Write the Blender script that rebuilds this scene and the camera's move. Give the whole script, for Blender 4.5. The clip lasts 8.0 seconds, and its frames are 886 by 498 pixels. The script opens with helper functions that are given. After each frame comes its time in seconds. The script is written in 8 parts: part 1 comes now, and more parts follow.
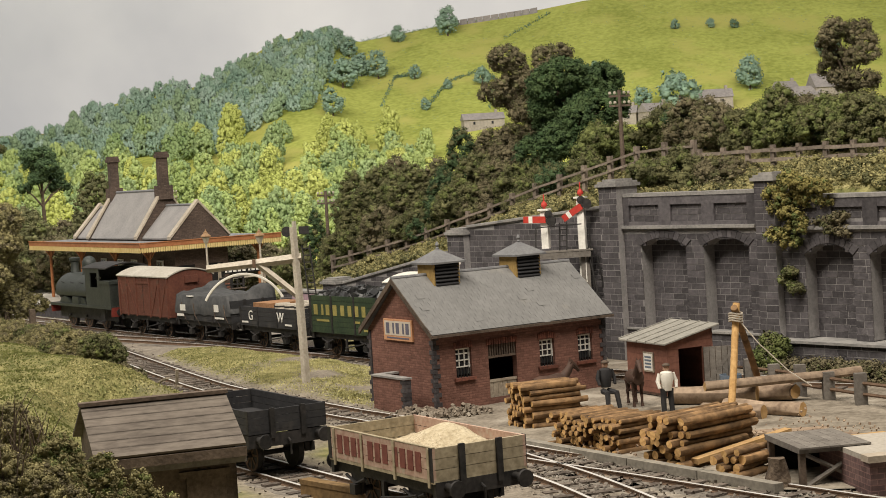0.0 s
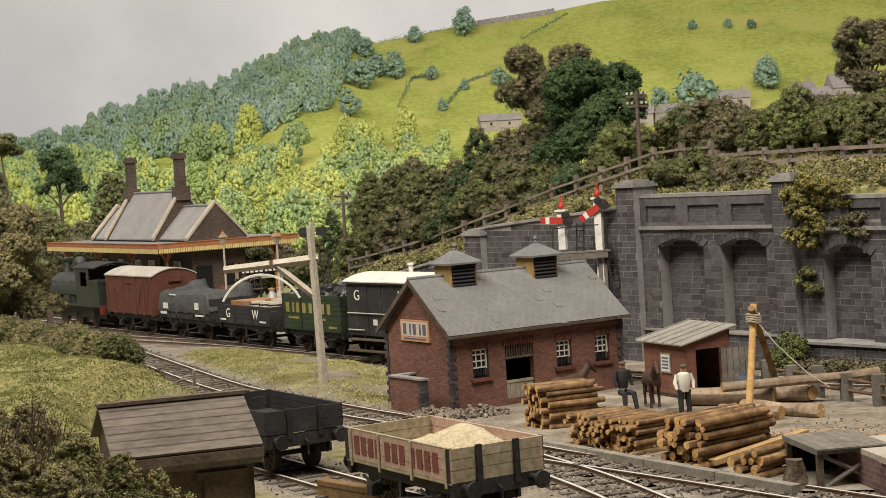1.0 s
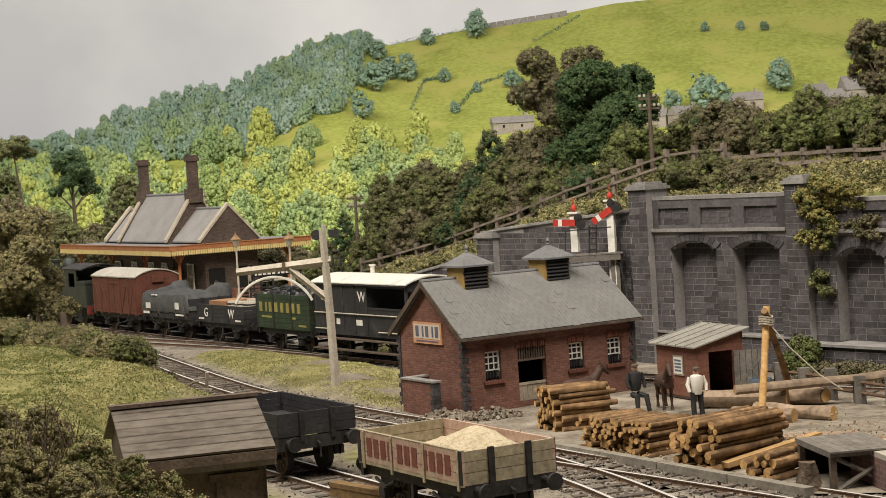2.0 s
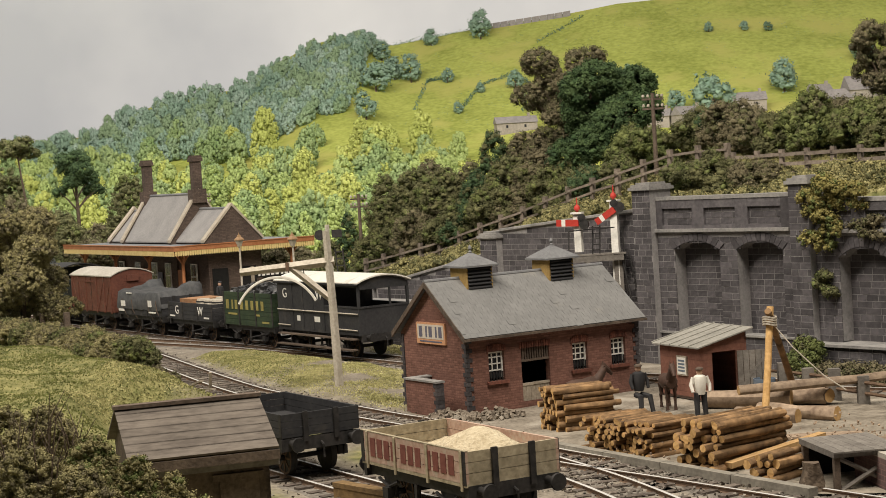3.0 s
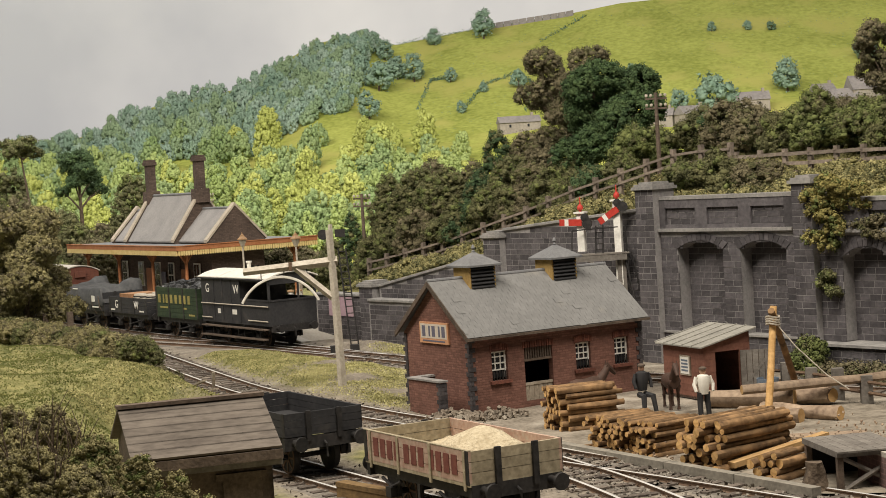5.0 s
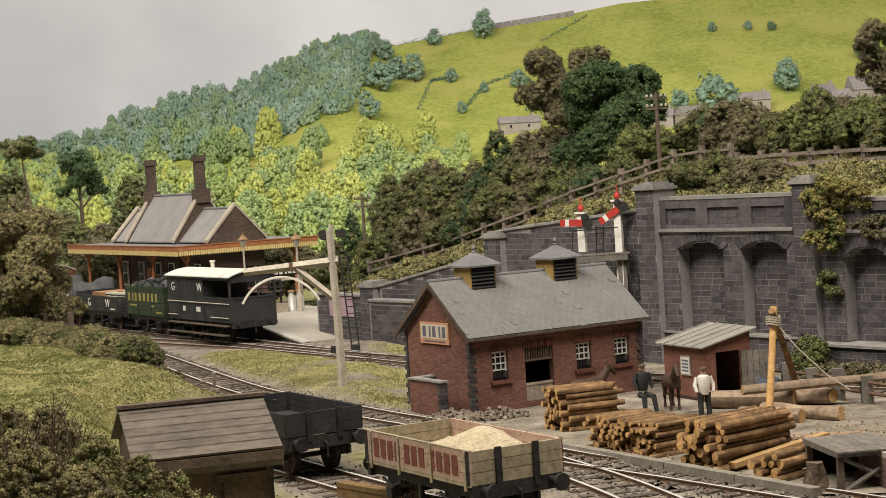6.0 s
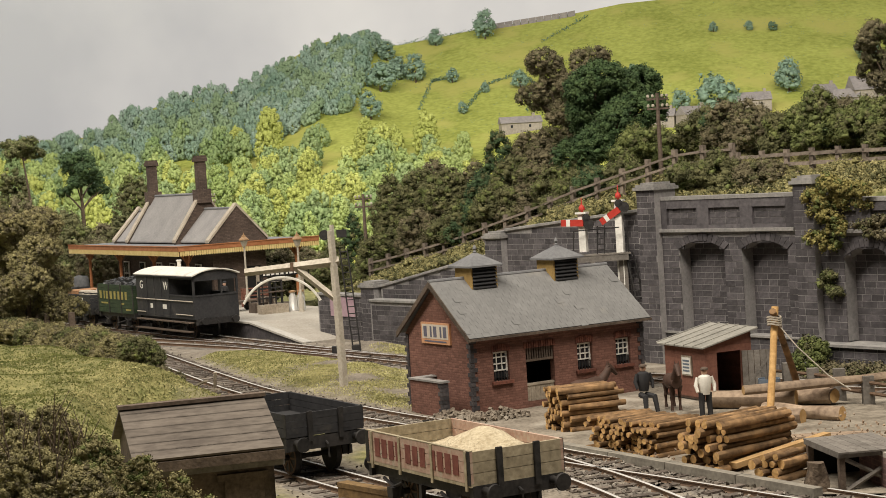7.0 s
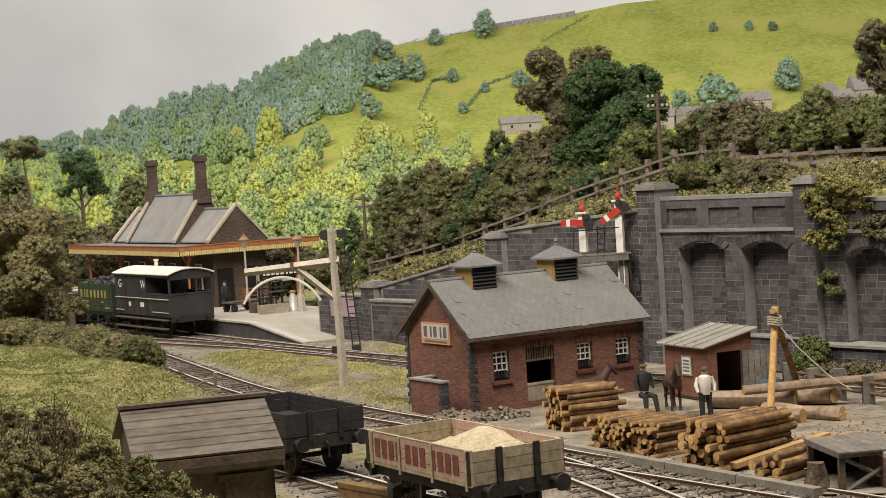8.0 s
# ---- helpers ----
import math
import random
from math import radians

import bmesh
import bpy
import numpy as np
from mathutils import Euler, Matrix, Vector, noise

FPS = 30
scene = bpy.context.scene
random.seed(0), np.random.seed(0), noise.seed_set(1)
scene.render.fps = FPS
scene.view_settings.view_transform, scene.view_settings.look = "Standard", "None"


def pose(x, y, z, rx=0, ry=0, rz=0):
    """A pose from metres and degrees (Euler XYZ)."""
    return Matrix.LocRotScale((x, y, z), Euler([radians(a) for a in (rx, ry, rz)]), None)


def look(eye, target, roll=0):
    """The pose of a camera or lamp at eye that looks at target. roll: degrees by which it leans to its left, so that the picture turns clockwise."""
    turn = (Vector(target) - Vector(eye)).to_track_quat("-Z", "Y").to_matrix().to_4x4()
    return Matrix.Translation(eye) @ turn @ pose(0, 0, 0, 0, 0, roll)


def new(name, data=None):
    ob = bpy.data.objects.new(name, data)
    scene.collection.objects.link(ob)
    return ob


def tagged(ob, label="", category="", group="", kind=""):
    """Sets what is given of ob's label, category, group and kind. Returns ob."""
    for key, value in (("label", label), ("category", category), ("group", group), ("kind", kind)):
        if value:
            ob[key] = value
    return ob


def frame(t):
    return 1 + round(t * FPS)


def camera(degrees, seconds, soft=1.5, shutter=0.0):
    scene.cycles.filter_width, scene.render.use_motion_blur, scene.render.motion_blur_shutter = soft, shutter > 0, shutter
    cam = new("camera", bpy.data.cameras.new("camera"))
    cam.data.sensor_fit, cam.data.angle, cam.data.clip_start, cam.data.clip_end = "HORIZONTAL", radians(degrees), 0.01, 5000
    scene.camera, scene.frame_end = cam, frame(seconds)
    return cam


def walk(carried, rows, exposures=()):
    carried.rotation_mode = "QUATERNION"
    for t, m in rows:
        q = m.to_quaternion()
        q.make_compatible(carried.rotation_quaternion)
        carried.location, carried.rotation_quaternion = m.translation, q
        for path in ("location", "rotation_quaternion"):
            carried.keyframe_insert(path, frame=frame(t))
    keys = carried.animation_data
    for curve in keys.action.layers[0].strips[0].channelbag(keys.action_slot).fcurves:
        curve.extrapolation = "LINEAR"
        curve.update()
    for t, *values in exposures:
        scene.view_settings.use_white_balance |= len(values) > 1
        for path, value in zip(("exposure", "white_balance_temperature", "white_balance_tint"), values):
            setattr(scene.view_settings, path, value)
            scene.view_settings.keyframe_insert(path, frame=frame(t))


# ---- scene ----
# model railway to 4 mm scale: all lengths below are in full-size metres and are shrunk by S on linking
S = 1 / 76.2
F_DEG = 28.56
cam = camera(F_DEG, 8.0, soft=0.9)
EYE = (0.0, 0.0, 7.80 * S)
VIEW = pose(*EYE, 90 - 2.54, 0, 0) @ pose(0, 0, 0, 0, 0, -3.556)
# seconds, pan and tilt in degrees against the last pose
PAN = [(0.0, -1.237, -0.112), (0.25, -1.075, -0.105), (0.5, -0.915, -0.100), (0.75, -0.795, -0.092), (1.0, -0.679, -0.084),
       (1.25, -0.545, -0.058), (1.5, -0.409, -0.032), (2.0, -0.270, -0.008), (2.5, -0.190, 0.0), (3.0, -0.156, 0.0),
       (3.5, -0.125, -0.006), (4.0, -0.068, -0.018), (4.5, -0.060, -0.018), (5.25, -0.048, -0.012), (6.0, -0.037, -0.005),
       (6.5, -0.030, 0.0), (7.0, -0.003, 0.0), (7.5, 0.0, 0.0), (8.0, 0.0, 0.0)]
walk(cam, [(t, VIEW @ pose(0, 0, 0, b, a, 0)) for t, a, b in PAN])

# ---------------------------------------------------------------- light
world = bpy.data.worlds.new("hall")
scene.world = world
world.use_nodes = True
world.node_tree.nodes["Background"].inputs[0].default_value = (0.86, 0.93, 1.0, 1)
world.node_tree.nodes["Background"].inputs[1].default_value = 0.042


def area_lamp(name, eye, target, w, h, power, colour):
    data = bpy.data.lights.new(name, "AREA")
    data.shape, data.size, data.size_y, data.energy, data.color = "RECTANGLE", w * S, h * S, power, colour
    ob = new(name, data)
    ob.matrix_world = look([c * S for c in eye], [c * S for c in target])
    return tagged(ob, "unseen long warm white light above the layout", "lamp", kind="structure")


area_lamp("layout_lamp", (-14, 30, 66), (0, 78, 0), 120, 14, 24.0, (1.0, 0.915, 0.80))
# added fill with no known source, brightens the sky sheet and hills
area_lamp("backdrop_fill", (-10, 110, 75), (0, 190, 22), 200, 14, 37.0, (1.0, 0.96, 0.9))
scene.view_settings.exposure = 0.0


# ---------------------------------------------------------------- helpers
def P(x, y, z=0, rz=0, rx=0, ry=0):
    return pose(x * S, y * S, z * S, rx, ry, rz)


def thing(name, x, y, z=0, rz=0, label="", category="", group="", kind=""):
    ob = new(name)
    ob.empty_display_size = 0.01
    ob.matrix_world = P(x, y, z, rz)
    return tagged(ob, label, category, group, kind)


def mesh_of(name, bm, mats, smooth=False, bevel=0.0):
    if bevel:
        es = [e for e in bm.edges if len(e.link_faces) == 2 and e.calc_face_angle(0) > 0.6]
        bmesh.ops.bevel(bm, geom=es, offset=bevel, segments=1, affect="EDGES", clamp_overlap=True)
    bmesh.ops.scale(bm, vec=(S, S, S), verts=bm.verts)
    me = bpy.data.meshes.new(name)
    bm.to_mesh(me)
    bm.free()
    for m in (mats if isinstance(mats, (list, tuple)) else [mats]):
        me.materials.append(m)
    if smooth:
        me.polygons.foreach_set("use_smooth", [True] * len(me.polygons))
        if smooth != "all":
            me.set_sharp_from_angle(angle=radians(40))
    return me


def part(name, bm, mats, parent, label="", at=None, smooth=False, bevel=0.0):
    ob = new(name, mesh_of(name, bm, mats, smooth, bevel))
    ob.parent = parent
    if at is not None:
        ob.matrix_basis = at
    return tagged(ob, label)


def solo(name, bm, mats, m, label="", category="", group="", kind="", smooth=False, bevel=0.0):
    ob = new(name, mesh_of(name, bm, mats, smooth, bevel))
    ob.matrix_world = m
    return tagged(ob, label, category, group, kind)


def box(bm, x0, x1, y0, y1, z0, z1, m=0, t=None):
    vs = [bm.verts.new((x, y, z)) for z in (z0, z1) for x, y in ((x0, y0), (x1, y0), (x1, y1), (x0, y1))]
    for q in ((3, 2, 1, 0), (4, 5, 6, 7), (0, 1, 5, 4), (1, 2, 6, 5), (2, 3, 7, 6), (3, 0, 4, 7)):
        bm.faces.new([vs[i] for i in q]).material_index = m
    if t is not None:
        for v in vs:
            v.co = t @ v.co
    return bm


def boxes(*rows):
    bm = bmesh.new()
    for r in rows:
        box(bm, *r)
    return bm


def rod(bm, a, b, r0, r1=None, seg=8, m=0):
    a, b = Vector(a), Vector(b)
    r1 = r0 if r1 is None else r1
    q = (b - a).to_track_quat("Z", "Y")
    rings = []
    for c, r in ((a, r0), (b, r1)):
        rings.append([bm.verts.new(c + q @ Vector((r * math.cos(k * 2 * math.pi / seg), r * math.sin(k * 2 * math.pi / seg), 0))) for k in range(seg)])
    for k in range(seg):
        bm.faces.new((rings[0][k], rings[0][(k + 1) % seg], rings[1][(k + 1) % seg], rings[1][k])).material_index = m
    bm.faces.new(rings[0][::-1]).material_index = m
    bm.faces.new(rings[1]).material_index = m
    return bm


def tube(bm, pts, radii, seg=7, m=0):
    rings = []
    pts = [Vector(p) for p in pts]
    for i, p in enumerate(pts):
        d = (pts[min(i + 1, len(pts) - 1)] - pts[max(i - 1, 0)])
        q = d.to_track_quat("Z", "Y")
        r = radii[i] if isinstance(radii, (list, tuple)) else radii
        rings.append([bm.verts.new(p + q @ Vector((r * math.cos(k * 2 * math.pi / seg), r * math.sin(k * 2 * math.pi / seg), 0))) for k in range(seg)])
    for a, b in zip(rings, rings[1:]):
        for k in range(seg):
            bm.faces.new((a[k], a[(k + 1) % seg], b[(k + 1) % seg], b[k])).material_index = m
    bm.faces.new(rings[0][::-1]).material_index = m
    bm.faces.new(rings[-1]).material_index = m
    return bm


def prism(bm, pts, h, m=0):
    """Extrude the polygon pts (list of Vectors) by the vector h."""
    a = [bm.verts.new(Vector(p)) for p in pts]
    b = [bm.verts.new(Vector(p) + Vector(h)) for p in pts]
    n = len(a)
    fs = [bm.faces.new(a[::-1]), bm.faces.new(b)]
    for i in range(n):
        fs.append(bm.faces.new((a[i], a[(i + 1) % n], b[(i + 1) % n], b[i])))
    for f in fs:
        f.material_index = m
    bmesh.ops.recalc_face_normals(bm, faces=fs)
    return bm


def lathe(bm, prof, seg=16, centre=(0, 0), m=0):
    rings = [[bm.verts.new((centre[0] + r * math.cos(k * 2 * math.pi / seg), centre[1] + r * math.sin(k * 2 * math.pi / seg), z)) for k in range(seg)] for r, z in prof]
    for a, b in zip(rings, rings[1:]):
        for k in range(seg):
            bm.faces.new((a[k], a[(k + 1) % seg], b[(k + 1) % seg], b[k])).material_index = m
    bm.faces.new(rings[0][::-1]).material_index = m
    bm.faces.new(rings[-1]).material_index = m
    return bm


# ---------------------------------------------------------------- materials
def rgb(c):
    return (c[0], c[1], c[2], 1)


def mat(name, a, b=None, size=1.0, fine=12.0, rough=0.85, bump=0.3, metal=0.0, vary="", amount=0.35, dirt=None, dirt_size=0.4, dirt_at=0.6, stretch=(1, 1, 1), spec=0.3, bump_depth=0.03):
    """Two tones mixed by broad and fine noise, an optional third tone in stains, fine relief; vary: 'object' or 'island'."""
    m = bpy.data.materials.new(name)
    m.use_nodes = True
    nt = m.node_tree
    bsdf = nt.nodes["Principled BSDF"]
    L = nt.links.new
    tc = nt.nodes.new("ShaderNodeTexCoord")
    mp = nt.nodes.new("ShaderNodeMapping")
    mp.inputs["Scale"].default_value = [c / S for c in stretch]
    L(tc.outputs["Object"], mp.inputs["Vector"])

    def noise_node(sc, detail):
        n = nt.nodes.new("ShaderNodeTexNoise")
        n.inputs["Scale"].default_value, n.inputs["Detail"].default_value = sc, detail
        L(mp.outputs["Vector"], n.inputs["Vector"])
        return n
    n1, n2 = noise_node(1 / size, 4), noise_node(fine, 3)
    add = nt.nodes.new("ShaderNodeMath")
    add.operation = "MULTIPLY_ADD"
    add.inputs[1].default_value = 0.5
    L(n2.outputs["Fac"], add.inputs[0])
    mul = nt.nodes.new("ShaderNodeMath")
    mul.operation = "MULTIPLY"
    mul.inputs[1].default_value = 0.5
    L(n1.outputs["Fac"], mul.inputs[0])
    L(mul.outputs[0], add.inputs[2])
    ramp = nt.nodes.new("ShaderNodeValToRGB")
    ramp.color_ramp.elements[0].position, ramp.color_ramp.elements[1].position = 0.36, 0.64
    ramp.color_ramp.elements[0].color = rgb(a)
    ramp.color_ramp.elements[1].color = rgb(b or [min(1, c * 1.35) for c in a])
    L(add.outputs[0], ramp.inputs[0])
    col = ramp.outputs[0]
    if dirt:
        n3 = noise_node(1 / dirt_size, 5)
        r3 = nt.nodes.new("ShaderNodeValToRGB")
        r3.color_ramp.elements[0].position, r3.color_ramp.elements[1].position = dirt_at, dirt_at + 0.14
        L(n3.outputs["Fac"], r3.inputs[0])
        mx = nt.nodes.new("ShaderNodeMixRGB")
        mx.inputs[2].default_value = rgb(dirt)
        L(r3.outputs[0], mx.inputs[0])
        L(col, mx.inputs[1])
        col = mx.outputs[0]
    if vary:
        src = nt.nodes.new("ShaderNodeObjectInfo" if vary == "object" else "ShaderNodeNewGeometry")
        out = src.outputs["Random" if vary == "object" else "Random Per Island"]
        mr = nt.nodes.new("ShaderNodeMapRange")
        mr.inputs["To Min"].default_value, mr.inputs["To Max"].default_value = 1 - amount, 1 + amount
        L(out, mr.inputs["Value"])
        hs = nt.nodes.new("ShaderNodeHueSaturation")
        L(mr.outputs[0], hs.inputs["Value"])
        L(col, hs.inputs["Color"])
        col = hs.outputs[0]
    L(col, bsdf.inputs["Base Color"])
    bsdf.inputs["Roughness"].default_value = rough
    bsdf.inputs["Metallic"].default_value = metal
    bsdf.inputs["Specular IOR Level"].default_value = spec
    if bump:
        bp = nt.nodes.new("ShaderNodeBump")
        bp.inputs["Strength"].default_value, bp.inputs["Distance"].default_value = bump, bump_depth * S
        L(n2.outputs["Fac"], bp.inputs["Height"])
        L(bp.outputs[0], bsdf.inputs["Normal"])
    return m


def brick_mat(name, a, b, mortar, w, h, joint=0.012, bump=0.5, axes="XZ", rough=0.9):
    """Courses of bricks, w by h metres, on upright faces: the wall's length against its height."""
    m = mat(name, a, b, 1.2, 9, rough, 0)
    nt = m.node_tree
    L = nt.links.new
    bsdf = nt.nodes["Principled BSDF"]
    tc = [n for n in nt.nodes if n.type == "TEX_COORD"][0]
    sep = nt.nodes.new("ShaderNodeSeparateXYZ")
    L(tc.outputs["Object"], sep.inputs[0])
    com = nt.nodes.new("ShaderNodeCombineXYZ")
    summ = nt.nodes.new("ShaderNodeMath")
    summ.operation = "ADD"
    L(sep.outputs["X"], summ.inputs[0])
    L(sep.outputs["Y"], summ.inputs[1])
    L(summ.outputs[0], com.inputs["X"])
    L(sep.outputs["Z"], com.inputs["Y"])
    br = nt.nodes.new("ShaderNodeTexBrick")
    br.inputs["Scale"].default_value = 1 / S
    br.inputs["Brick Width"].default_value, br.inputs["Row Height"].default_value, br.inputs["Mortar Size"].default_value = w, h, joint
    br.inputs["Color1"].default_value, br.inputs["Color2"].default_value, br.inputs["Mortar"].default_value = (0.75, 0.75, 0.75, 1), (1.2, 1.2, 1.2, 1), rgb(mortar)
    L(com.outputs[0], br.inputs["Vector"])
    src = bsdf.inputs["Base Color"].links[0].from_socket
    mx = nt.nodes.new("ShaderNodeMixRGB")
    mx.blend_type, mx.inputs[0].default_value = "MULTIPLY", 1
    L(src, mx.inputs[1])
    L(br.outputs["Color"], mx.inputs[2])
    L(mx.outputs[0], bsdf.inputs["Base Color"])
    bp = nt.nodes.new("ShaderNodeBump")
    bp.invert = True
    bp.inputs["Strength"].default_value, bp.inputs["Distance"].default_value = bump, 0.02 * S
    L(br.outputs["Fac"], bp.inputs["Height"])
    L(bp.outputs[0], bsdf.inputs["Normal"])
    return m


M = {}
M["soil"] = mat("soil", (0.13, 0.10, 0.075), (0.27, 0.23, 0.18), 1.2, 8, 0.95, 0.7, dirt=(0.33, 0.30, 0.25), dirt_size=1.5, bump_depth=0.08)
M["grass"] = mat("grass_mat", (0.16, 0.17, 0.045), (0.34, 0.31, 0.11), 1.0, 7, 0.95, 0.8, dirt=(0.36, 0.31, 0.20), dirt_size=1.6, bump_depth=0.1)
M["blade"] = mat("grass_blade", (0.27, 0.26, 0.10), (0.54, 0.49, 0.235), 1.6, 1.5, 0.9, 0, vary="island", amount=0.13)
M["moss"] = mat("moss_blade", (0.095, 0.11, 0.03), (0.20, 0.205, 0.065), 1.8, 1.2, 0.9, 0, vary="island", amount=0.12)
M["ballast"] = mat("ballast", (0.10, 0.085, 0.07), (0.28, 0.25, 0.21), 0.8, 7, 0.95, 0.9, bump_depth=0.08, vary="island", amount=0.3)
M["sleeper"] = mat("sleeper_wood", (0.07, 0.055, 0.045), (0.17, 0.14, 0.115), 0.6, 14, 0.9, 0.4, vary="object", amount=0.25)
M["rail"] = mat("rail_steel", (0.09, 0.055, 0.035), (0.17, 0.11, 0.07), 0.5, 10, 0.7, 0.2)
# shine of the polished rail tops is put into this light grey base colour
M["railtop"] = mat("rail_head_shine", (0.62, 0.60, 0.57), (0.75, 0.73, 0.70), 1.0, 10, 0.35, 0.0, metal=0.25)
M["stone"] = mat("wall_stone", (0.055, 0.05, 0.054), (0.108, 0.099, 0.102), 0.5, 7, 0.9, 0.5, vary="object", amount=0.3)
M["stone_i"] = mat("wall_stone_small", (0.055, 0.05, 0.054), (0.108, 0.099, 0.102), 0.5, 7, 0.9, 0.5, vary="island", amount=0.3)
M["mortar"] = mat("wall_mortar", (0.19, 0.18, 0.178), (0.30, 0.285, 0.275), 0.7, 10, 0.95, 0.4)
M["coping"] = mat("coping_stone", (0.17, 0.165, 0.16), (0.31, 0.295, 0.275), 0.7, 8, 0.9, 0.4)
M["brick"] = brick_mat("red_brick", (0.148, 0.072, 0.054), (0.225, 0.112, 0.085), (0.8, 0.8, 0.8), 0.24, 0.082)
M["quoin"] = mat("blue_brick", (0.035, 0.032, 0.035), (0.08, 0.07, 0.07), 0.4, 12, 0.8, 0.4, vary="object", amount=0.3)
M["slate"] = mat("roof_slate", (0.155, 0.153, 0.148), (0.20, 0.197, 0.19), 1.5, 6, 0.7, 0.15, vary="island", amount=0.035, dirt=(0.22, 0.21, 0.19), dirt_size=1.2, dirt_at=0.62)
M["lead"] = mat("lead", (0.13, 0.13, 0.135), (0.2, 0.2, 0.2), 0.8, 9, 0.6, 0.2)
M["white"] = mat("white_paint", (0.62, 0.60, 0.55), (0.78, 0.76, 0.70), 0.5, 12, 0.6, 0.15)
M["red"] = mat("red_paint", (0.36, 0.03, 0.02), (0.48, 0.05, 0.035), 0.5, 10, 0.55, 0.1)
M["black"] = mat("black_iron", (0.012, 0.012, 0.012), (0.04, 0.036, 0.034), 0.5, 9, 0.6, 0.2)
M["dark"] = mat("dark_void", (0.008, 0.008, 0.008), (0.015, 0.014, 0.013), 1, 8, 0.9, 0)
M["wood"] = mat("weathered_wood", (0.22, 0.18, 0.135), (0.38, 0.33, 0.26), 0.5, 10, 0.85, 0.5, vary="object", amount=0.15)
M["postwood"] = mat("grey_post", (0.34, 0.30, 0.24), (0.52, 0.47, 0.39), 0.5, 10, 0.85, 0.5)
M["darkwood"] = mat("dark_wood", (0.065, 0.048, 0.036), (0.14, 0.105, 0.08), 0.5, 12, 0.9, 0.5, vary="object", amount=0.2)
M["bark"] = mat("bark", (0.07, 0.05, 0.035), (0.16, 0.12, 0.085), 0.3, 9, 0.95, 0.8, bump_depth=0.06)
M["logside"] = mat("log_bark", (0.085, 0.05, 0.026), (0.30, 0.18, 0.085), 0.7, 5, 0.85, 0.7, vary="object", amount=0.35, bump_depth=0.04)
M["logend"] = mat("log_end", (0.44, 0.25, 0.09), (0.66, 0.42, 0.18), 0.3, 10, 0.8, 0.3, vary="object", amount=0.25)
M["palelog"] = mat("pale_log", (0.19, 0.135, 0.095), (0.38, 0.285, 0.20), 0.4, 7, 0.85, 0.6, vary="object", amount=0.2)
M["plank"] = mat("sawn_plank", (0.42, 0.25, 0.10), (0.58, 0.38, 0.18), 0.4, 8, 0.8, 0.3, vary="object", amount=0.2)
M["vangrey"] = mat("van_grey", (0.023, 0.023, 0.025), (0.042, 0.041, 0.042), 0.8, 9, 0.7, 0.2, dirt=(0.062, 0.057, 0.052), dirt_size=0.7, dirt_at=0.6)
M["vanroof"] = mat("van_roof", (0.60, 0.57, 0.50), (0.74, 0.71, 0.64), 0.9, 8, 0.75, 0.2, dirt=(0.45, 0.42, 0.36), dirt_size=0.9)
M["oldroof"] = mat("old_van_roof", (0.33, 0.30, 0.25), (0.46, 0.43, 0.37), 0.9, 8, 0.8, 0.2, dirt=(0.24, 0.21, 0.18), dirt_size=0.7)
M["darkred"] = mat("dull_red", (0.13, 0.022, 0.016), (0.2, 0.035, 0.025), 0.5, 9, 0.6, 0.1)
M["vanbrown"] = mat("van_brown", (0.10, 0.036, 0.024), (0.15, 0.056, 0.036), 0.5, 9, 0.7, 0.2, dirt=(0.10, 0.05, 0.035), dirt_size=0.5)
M["waggreen"] = mat("wagon_green", (0.02, 0.036, 0.02), (0.042, 0.062, 0.03), 0.5, 9, 0.7, 0.2)
M["yellow"] = mat("yellow_paint", (0.22, 0.19, 0.06), (0.33, 0.28, 0.09), 0.5, 10, 0.65, 0.1)
M["tarp"] = mat("tarpaulin", (0.035, 0.036, 0.037), (0.075, 0.074, 0.072), 0.6, 6, 0.6, 0.4)
M["wagred"] = mat("faded_red_planks", (0.36, 0.22, 0.165), (0.50, 0.37, 0.29), 0.3, 9, 0.85, 0.3, dirt=(0.42, 0.36, 0.28), dirt_size=0.25, dirt_at=0.56)
M["wagwood"] = mat("bare_wagon_wood", (0.24, 0.20, 0.13), (0.42, 0.36, 0.25), 0.3, 9, 0.85, 0.4, vary="object", amount=0.12)
M["sawdust"] = mat("sawdust", (0.38, 0.31, 0.20), (0.58, 0.50, 0.35), 0.4, 12, 0.95, 0.9, bump_depth=0.08)
M["locogreen"] = mat("loco_green", (0.014, 0.018, 0.015), (0.034, 0.039, 0.033), 0.7, 8, 0.5, 0.2, spec=0.5)
M["coal"] = mat("coal", (0.012, 0.012, 0.012), (0.03, 0.03, 0.03), 0.3, 6, 0.4, 0.6, spec=0.5)

# ---------------------------------------------------------------- plan: the tracks and the long wall
WALL_O, WALL_YAW = Vector((8.02, 67.76, 0)), -53.28
WX = Vector((math.cos(radians(WALL_YAW)), math.sin(radians(WALL_YAW)), 0))
WY = Vector((-WX.y, WX.x, 0))


def wall_xy(x, y):
    d = Vector((x, y, 0)) - WALL_O
    return d.dot(WX), d.dot(WY)


def at_wall(lx, ly, z=0):
    v = WALL_O + WX * lx + WY * ly
    return v.x, v.y, z


def lerp(x, rows):
    for (a, va), (b, vb) in zip(rows, rows[1:]):
        if x <= b:
            return va + (vb - va) * max(0, min(1, (x - a) / (b - a)))
    return rows[-1][1]


def smooth(a, b, x):
    t = max(0, min(1, (x - a) / (b - a)))
    return t * t * (3 - 2 * t)


